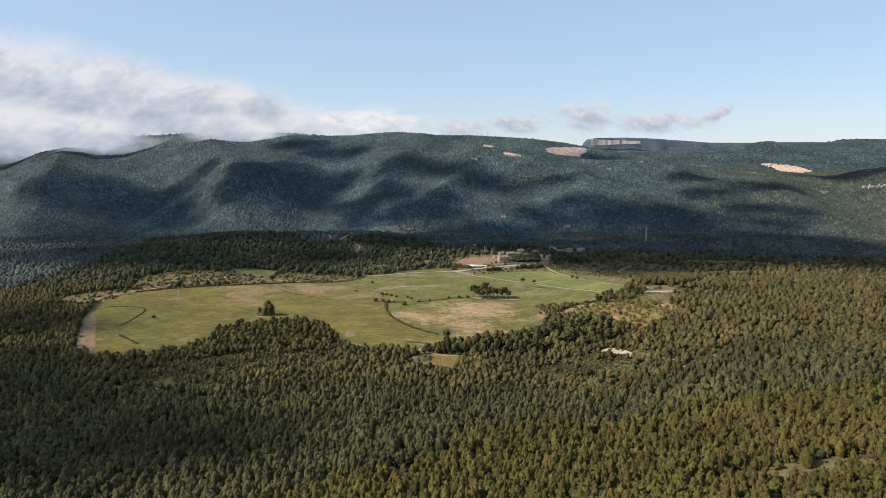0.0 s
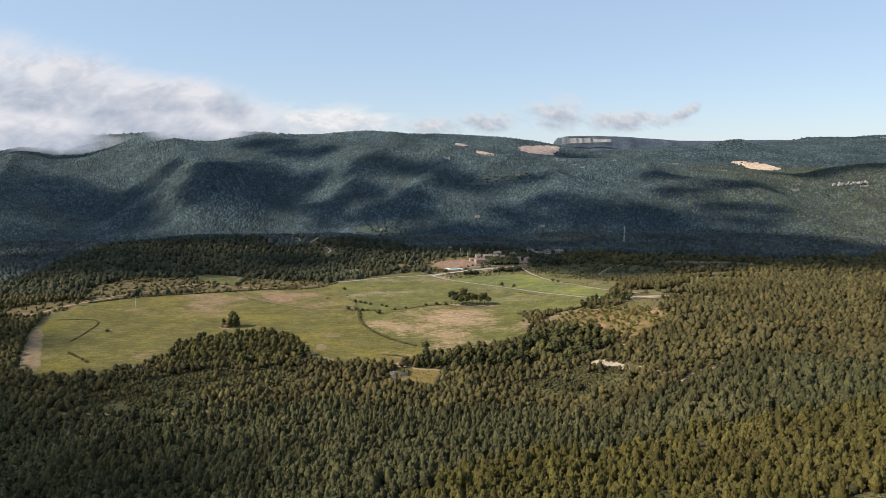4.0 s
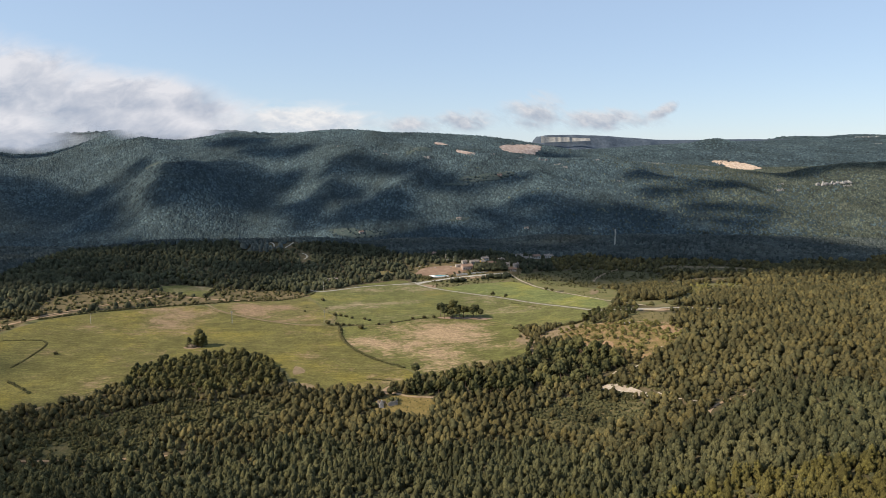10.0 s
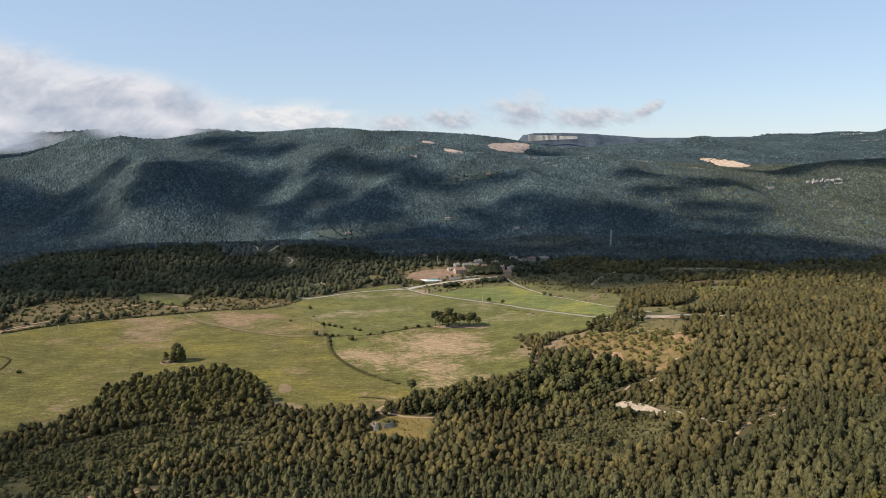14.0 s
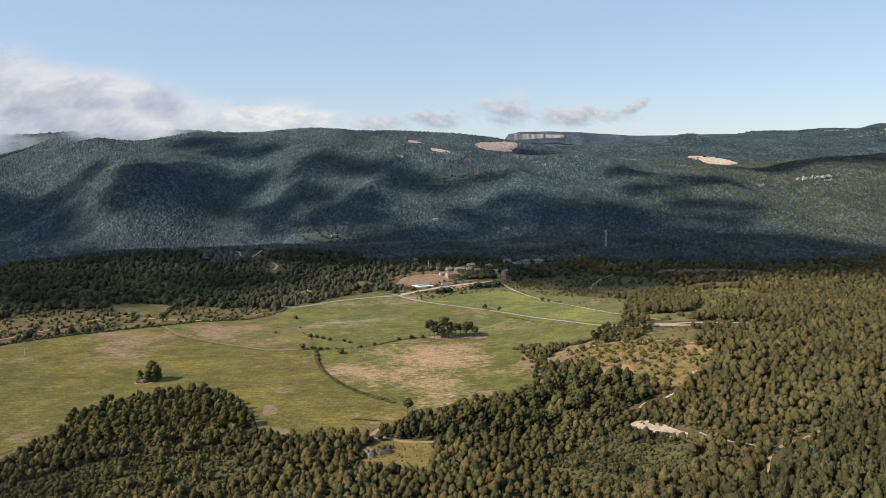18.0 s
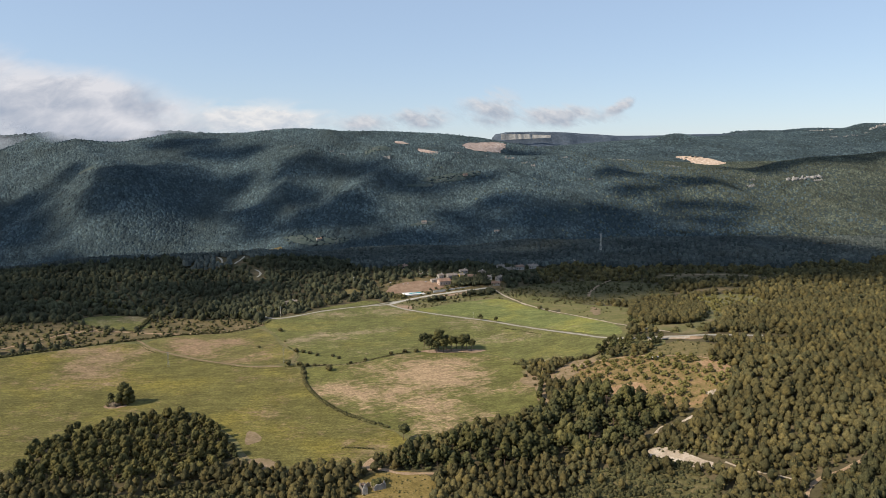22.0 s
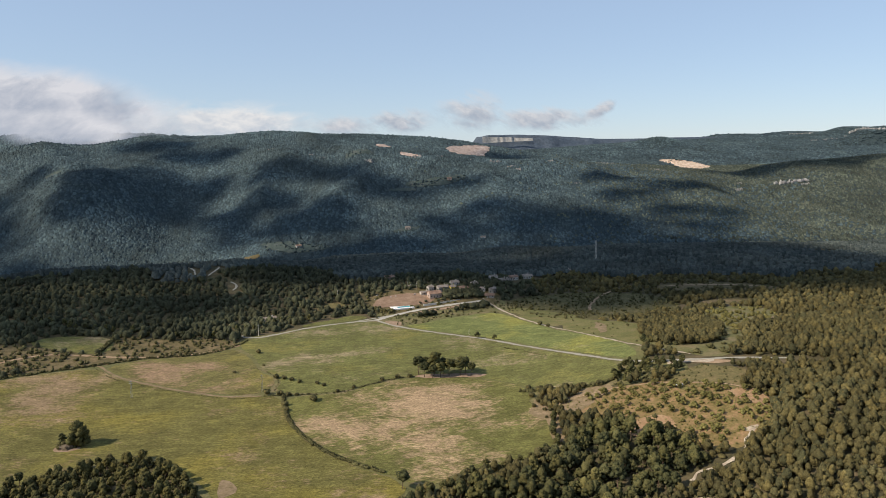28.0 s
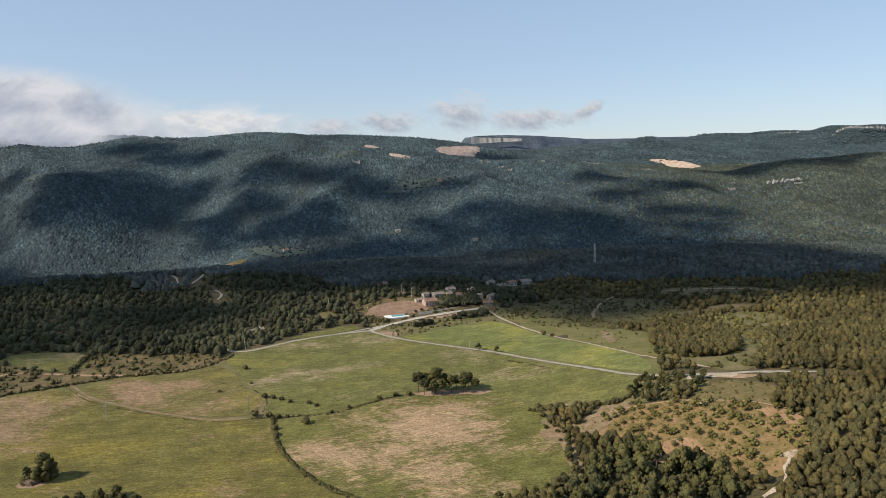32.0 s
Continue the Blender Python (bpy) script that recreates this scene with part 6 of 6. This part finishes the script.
def cliff_band(line, tall, label):
    """A broken band of bare rock along a line on the slope: many upright blocks of uneven height, sunk into the hill."""
    t = tagged(new("limestone_cliff"), label, "cliff")
    for x, y in dense(line, 3.4, False):
        if rng.uniform() < 0.14:
            continue
        h, w = tall * rng.uniform(0.35, 0.75), rng.uniform(2.2, 5.2)
        x, y = x + rng.uniform(-1, 1), y + rng.uniform(-2.5, 2.5)
        v, f = ball(np.array([x, y - 2, float(height(x, y)) + h * 0.22]), np.array([w, w * 0.8, h * 0.62]), 0.34)
        ob = new("rock", mesh_of("rock", v, f, CRAG_STONE if rng.uniform() < 0.6 else CLIFF))
        ob.parent = t
    return t


cliff_band([(1058, 1742), (1085, 1740), (1112, 1738), (1146, 1742)], 15, "pale limestone cliff in the flank of the eastern hill")
cliff_band([(2200, 3238), (2240, 3226), (2292, 3202)], 13, "pale cliff under the lower ledge of the tableland")
cliff_band([(2262, 2930), (2313, 2896), (2356, 2880), (2400, 2850), (2460, 2826)], 21, "long pale cliff under the tableland's top")

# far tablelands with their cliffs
# heath tones blued to imitate the haze in front of the tableland
HEATH_FAR = earth("hazy_far_heath", (0.055, 0.072, 0.095), (0.070, 0.088, 0.112), (0.095, 0.112, 0.132), 60.0, 9.0, 1.0)


def tableland(name, x, y, turn, length, depth, top, foot, label):
    """A flat topped mountain: sheer at its western end, sinking slowly at the other."""
    t = tagged(new(name), label, "mountain")
    t.matrix_world = pose(x, y, foot, 0, 0, turn)
    nx, ny = 120, 26
    u, v = np.meshgrid(np.linspace(0, 1, nx), np.linspace(0, 1, ny))
    px, py = u * length, (v - 0.5) * depth
    h = (top - foot)
    inward = np.minimum(u * length, v * depth)                # how far from the western and southern edges
    crest = 1 + 0.05 * np.exp(-((u - 0.2) / 0.08) ** 2) - 0.16 * smooth(0.25, 0.5, u) + 0.10 * smooth(0.5, 0.9, u)
    body = (0.55 * smooth(0, 100 + 160 * u, inward) + 0.45 * smooth(90, 104 + 160 * u, inward)) * (crest + 0.02 * wave(px, py, 60, 71)) * np.clip((1 - v) * 6, 0, 1)
    ii = np.arange(nx * ny).reshape(ny, nx)
    q = np.stack([ii[:-1, :-1], ii[:-1, 1:], ii[1:, 1:], ii[1:, :-1]], -1).reshape(-1, 4)
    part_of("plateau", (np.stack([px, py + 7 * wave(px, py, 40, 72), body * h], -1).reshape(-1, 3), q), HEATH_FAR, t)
    cx, cz = np.meshgrid(np.linspace(0, 1, 110), np.linspace(0, 1, 8))
    out = 3 * wave(cx * 190, 0 * cx, 11, 74) + 3 * wave(cx * 190, 0 * cx, 34, 75)
    face = np.stack([78 + cx * length * 0.16, -depth * 0.5 + 58 + 10 * cx - out + 6 * cz, h * (0.60 + 0.12 * cx + (0.33 - 0.20 * cx) * cz)], -1).reshape(-1, 3)
    jj = np.arange(110 * 8).reshape(8, 110)
    part_of("cliff", (face, np.stack([jj[:-1, :-1], jj[:-1, 1:], jj[1:, 1:], jj[1:, :-1]], -1).reshape(-1, 4)), CLIFF, t, "pale limestone cliff")
    return t


tableland("tableland", 575, 3250, 0, 1400, 420, 234, 150, "flat topped far tableland with a pale cliff end")

undergrowth("terrace_trees", TERRACE_F, 9.0, 2.0, 4.5, HAZY_OAK, "trees between the foot terraces", 0.6)
undergrowth("terrace_trees", QUARRIES[4], 7.5, 2.0, 4.2, HAZY_OAK, "young trees on the farm terraces", 0.7)
undergrowth("terrace_trees", QUARRIES[6], 6.5, 2.0, 4.5, HAZY_OAK, "trees between the light green terraces", 0.9)
undergrowth("terrace_trees", QUARRIES[3], 7.0, 2.0, 4.0, HAZY_OAK, "scattered trees in the high clearing", 0.8)
for k in range(4):
    a, b = (-118 + 24 * k, 1606 - 17 * k), (-84 + 22 * k, 1546 - 4 * k)
    strip("terrace_hedge", [a, ((a[0] + b[0]) / 2 - 6, (a[1] + b[1]) / 2), b], 3.0, 1.5, 1.6, 3.4, HAZY_OAK, "bushy bank between two farm terraces")

# hairpin bends of the mountain road
ribbon("track_11", [(-177, 1036), (-172, 1022), (-166, 1005), (-163, 993), (-161, 982)], 2.2, ASPHALT, "pale hairpin bend of a forest road", "track", 0.6)
ribbon("track_12", [(-144, 1034), (-142, 1018), (-144, 1002), (-148, 983)], 2.2, ASPHALT, "pale stretch of a forest road", "track", 0.6)
ribbon("track_13", [(-123, 960), (-117, 953), (-114, 943), (-117, 930)], 2.2, ASPHALT, "pale bend of a forest road in the wood", "track", 0.6)


# ---- clouds ----
CLOUD = shader("cloud_white", 1.0, 0.0)[0]
CLOUD.node_tree.nodes["Principled BSDF"].inputs["Base Color"].default_value = (0.85, 0.86, 0.88, 1)


def thin(name, share):
    """Cloud that lets a share of the sun through."""
    m = CLOUD.copy()
    m.name = name
    nt = m.node_tree
    mixed = nt.nodes.new("ShaderNodeMixShader")
    mixed.inputs[0].default_value = share
    nt.links.new(nt.nodes["Principled BSDF"].outputs[0], mixed.inputs[1])
    nt.links.new(nt.nodes.new("ShaderNodeBsdfTransparent").outputs[0], mixed.inputs[2])
    nt.links.new(mixed.outputs[0], nt.nodes["Material Output"].inputs[0])
    return m


# shares set so that the shade stays as pale as through haze
SHEER = thin("cloud_sheer", 0.76)
THICK, MIDDLING, THIN = thin("cloud_thick", 0.46), thin("cloud_middling", 0.60), thin("cloud_thin", 0.72)


def cloud(label, lumps, z=1300.0, matter=THICK):
    """An unseen cumulus, added sunward of the land it is to shade: flattened heaps, given by the places that lie in its
    shade (x, y, half widths).
    """
    t = tagged(new("cumulus_cloud"), label, "cloud", "drifting clouds", "structure")
    bits = []
    for gx, gy, rx, ry in lumps:
        s = (z - float(height(gx, gy))) / to_sun.z
        cx, cy = gx + to_sun.x * s, gy + to_sun.y * s
        for k in range(7):
            a, o = rng.uniform(0, 6.28), (0 if k == 0 else 0.55)
            f = 0.8 if k == 0 else rng.uniform(0.35, 0.55)
            bits.append(lump(np.array([cx + math.cos(a) * rx * o, cy + math.sin(a) * ry * o, z + rng.uniform(-10, 20)]), np.array([rx * f, ry * f, 26.0]), 0.16)[:2])
    part_of("heap", join(bits), matter, t)
    return t


cloud("broad white cloud drifting over the western slopes", [(-960, 1840, 190, 140), (-790, 1830, 150, 80), (-690, 1800, 150, 100), (-630, 1690, 130, 70), (-750, 1720, 150, 80), (-650, 1890, 80, 50), (-860, 1650, 200, 80), (-640, 1600, 140, 60), (-800, 1570, 160, 50)], 1300.0, THIN)
cloud("white cloud drifting over the conical hill", [(-480, 1765, 100, 84), (-530, 1705, 90, 50), (-440, 1830, 70, 40), (-420, 1750, 70, 60)], 1300.0, MIDDLING)
cloud("long white cloud drifting along the western brow", [(-440, 2090, 130, 60), (-310, 2000, 110, 64), (-420, 1890, 96, 52), (-315, 1860, 110, 56), (-330, 1780, 90, 50), (-225, 1715, 100, 60), (-185, 1640, 84, 50)], 1300.0, MIDDLING)
cloud("white cloud drifting over the middle slope", [(-110, 1825, 120, 52), (0, 1775, 96, 56), (66, 1712, 66, 40), (-150, 1730, 84, 60), (-60, 1640, 110, 66), (-70, 1600, 120, 40), (10, 1570, 66, 36)], 1300.0, MIDDLING)
cloud("ragged white cloud over the lower terraces", [(140, 1676, 84, 30), (265, 1692, 84, 28), (210, 1560, 84, 44), (330, 1560, 110, 64), (410, 1515, 90, 54), (280, 1500, 110, 34), (450, 1930, 64, 60), (60, 1500, 120, 46), (165, 1486, 110, 46), (480, 1440, 120, 40), (630, 1415, 110, 40)], 1300.0, MIDDLING)
cloud("ragged white cloud over the central spurs", [(500, 1535, 84, 42), (560, 1480, 84, 46), (485, 1485, 70, 34), (605, 1715, 60, 54), (680, 1740, 70, 60), (745, 1655, 90, 36), (605, 1612, 60, 42), (800, 1640, 60, 30)], 1300.0, MIDDLING)
cloud("small white cloud over the gully", [(680, 1540, 84, 36), (722, 1470, 70, 40), (785, 1502, 56, 30)], 1300.0, MIDDLING)
# unseen; deepens shade that the hollow's own slopes partly throw
cloud("long unseen cloud that shades the far hollow", [(1080, 1900, 110, 100), (1180, 1890, 130, 80), (1290, 1850, 120, 60), (1400, 1900, 120, 70)], 1300.0, MIDDLING)
cloud("wide white cloud over the plateau woods", [(-150, 1080, 290, 180), (190, 1090, 300, 180), (500, 1000, 230, 200), (390, 915, 160, 70), (740, 880, 150, 95), (165, 958, 100, 50), (168, 922, 62, 40), (20, 962, 130, 42), (60, 1005, 120, 45), (190, 868, 62, 38), (250, 838, 80, 40), (140, 934, 56, 28), (-155, 885, 72, 45),
      (-40, 1380, 220, 110), (330, 1390, 240, 100), (680, 1340, 230, 110), (260, 915, 120, 60), (255, 856, 100, 42), (340, 862, 120, 46), (-60, 1500, 200, 60)])
cloud("wide pale cloud over the western woods", [(-560, 1230, 300, 150), (-420, 1050, 280, 120), (-340, 843, 240, 85), (-330, 1500, 240, 70), (-540, 1520, 190, 70), (-720, 1500, 200, 80)], 1300.0, MIDDLING)
# unseen; added only to darken the left foreground
cloud("small unseen cloud that shades the near left woods", [(-260, 420, 110, 70), (-170, 320, 110, 62), (-330, 540, 80, 60)], 1000.0, SHEER)


def cloud_matter(name, bright, grey, size, slant, thick):
    """Cloud seen against the sky, glowing by itself: soft, streaked by the wind, with a ragged edge; its lit top and
    shaded grey underside are painted by height. slant: of the streaks, in degrees; thick: 0 to 1.
    """
    m = bpy.data.materials.new(name)
    m.use_nodes = True
    nt = m.node_tree
    nt.nodes.clear()
    out = nt.nodes.new("ShaderNodeOutputMaterial")
    tc = nt.nodes.new("ShaderNodeTexCoord")
    ln = nt.nodes.new("ShaderNodeVectorMath")
    ln.operation = "LENGTH"
    flat = nt.nodes.new("ShaderNodeVectorMath")
    flat.operation = "MULTIPLY"
    flat.inputs[1].default_value = (1, 0, 1)
    nt.links.new(tc.outputs["Object"], flat.inputs[0])
    nt.links.new(flat.outputs[0], ln.inputs[0])

    def streaks(scale, long):
        geo = nt.nodes.new("ShaderNodeNewGeometry")
        spin = nt.nodes.new("ShaderNodeMapping")
        spin.inputs["Rotation"].default_value = (0, radians(slant), 0)
        nt.links.new(geo.outputs["Position"], spin.inputs[0])
        mp = nt.nodes.new("ShaderNodeMapping")
        mp.inputs["Scale"].default_value = (1 / (scale * long), 0.2 / scale, 1 / scale)
        nt.links.new(spin.outputs[0], mp.inputs[0])
        n = node(nt, "ShaderNodeTexNoise", Scale=1.0, Detail=9.0, Roughness=0.6)
        n.inputs["Distortion"].default_value = 0.35
        nt.links.new(mp.outputs[0], n.inputs["Vector"])
        return n.outputs["Fac"]

    fall = ramp_of(nt, ln.outputs["Value"], [(0.1, 0.55), (1.0, 0.0)])
    body = mathnode(nt, "ADD", mathnode(nt, "MULTIPLY", streaks(size, 2.4), 1.0), fall)
    alpha = ramp_of(nt, body, [(0.62 - 0.1 * thick, 0.0), (1.02 - 0.18 * thick, 0.97)])
    edge = ramp_of(nt, ln.outputs["Value"], [(0.55, 1.0), (0.97, 0.0)])
    alpha = mathnode(nt, "MULTIPLY", alpha, edge)
    xyz = nt.nodes.new("ShaderNodeSeparateXYZ")
    nt.links.new(tc.outputs["Object"], xyz.inputs[0])
    # painted light: paler towards the top, greyer underneath
    rise = mathnode(nt, "ADD", mathnode(nt, "MULTIPLY", xyz.outputs[2], 0.28), streaks(size * 0.55, 1.7))
    shade = ramp_of(nt, rise, [(0.30, grey), (0.50, tuple((a + b) / 2 for a, b in zip(grey, bright))), (0.66, bright)])
    em = nt.nodes.new("ShaderNodeEmission")
    em.inputs[1].default_value = 0.52
    nt.links.new(shade, em.inputs[0])
    tr = nt.nodes.new("ShaderNodeBsdfTransparent")
    mx_ = nt.nodes.new("ShaderNodeMixShader")
    nt.links.new(alpha, mx_.inputs[0])
    nt.links.new(tr.outputs[0], mx_.inputs[1])
    nt.links.new(em.outputs[0], mx_.inputs[2])
    nt.links.new(mx_.outputs[0], out.inputs[0])
    return m


BANK = cloud_matter("cloud_bank", (0.88, 0.88, 0.93), (0.46, 0.52, 0.64), 130.0, 24.0, 0.9)
TORN = cloud_matter("torn_cloud", (0.80, 0.81, 0.85), (0.50, 0.56, 0.66), 70.0, -22.0, 0.3)
WISP = cloud_matter("cloud_heaps", (0.98, 0.97, 0.97), (0.66, 0.72, 0.81), 85.0, 0.0, 0.7)


def bank(label, x, y, z, wide, tall, matter, turn=0.0, tilt=0.0):
    """A far cloud: a gently bulging sheet of vapour with a rounded, uneven outline."""
    n = 40
    u, v = np.meshgrid(np.linspace(-1, 1, n), np.linspace(-1, 1, n))
    w = -0.25 * np.maximum(0, 1 - u * u - v * v)
    ii = np.arange(n * n).reshape(n, n)
    q = np.stack([ii[:-1, :-1], ii[:-1, 1:], ii[1:, 1:], ii[1:, :-1]], -1).reshape(-1, 4)
    reach = np.hypot(u, v).ravel()[q].max(1)
    q = q[reach < 0.99]
    ob = new("cloud_backdrop", mesh_of("cloud_backdrop", np.stack([u, w, v], -1).reshape(-1, 3), q, matter, True))
    ob.matrix_world = pose(x, y, z, 0, tilt, turn) @ Matrix.Diagonal((wide, 120, tall, 1))
    return tagged(ob, label, "cloud", kind="structure")


bank("low grey white cloud rolling over the western ridge", -1150, 2420, 338, 860, 205, BANK, 20, 11)
bank("thick white cloud over the western ridge", -750, 2400, 292, 500, 145, BANK, 18, 12)
bank("grey cloud veiling the western brow", -1320, 2080, 214, 480, 145, BANK, 22, 8)
bank("wisp of cloud on the ridge's brow", -640, 2150, 216, 260, 66, BANK, 15, 6)
bank("low cloud lying on the western brow", -1090, 2110, 206, 330, 80, BANK, 20, 6)
bank("white cloud bank behind the ridge", -520, 4100, 330, 640, 150, WISP, 8)
bank("soft pale cloud over the far plateau", 830, 4150, 400, 250, 150, TORN, -8)
bank("torn grey cloud over the far plateau", 1260, 4100, 356, 430, 96, TORN, -10)
bank("slanting wisp over the far plateau", 1600, 4100, 410, 150, 52, TORN, -14, -28)
bank("small faint cloud over the far plateau", 440, 4180, 350, 230, 95, TORN, -4)
bank("thin cloud behind the brow", 120, 4200, 318, 260, 80, TORN, -4)
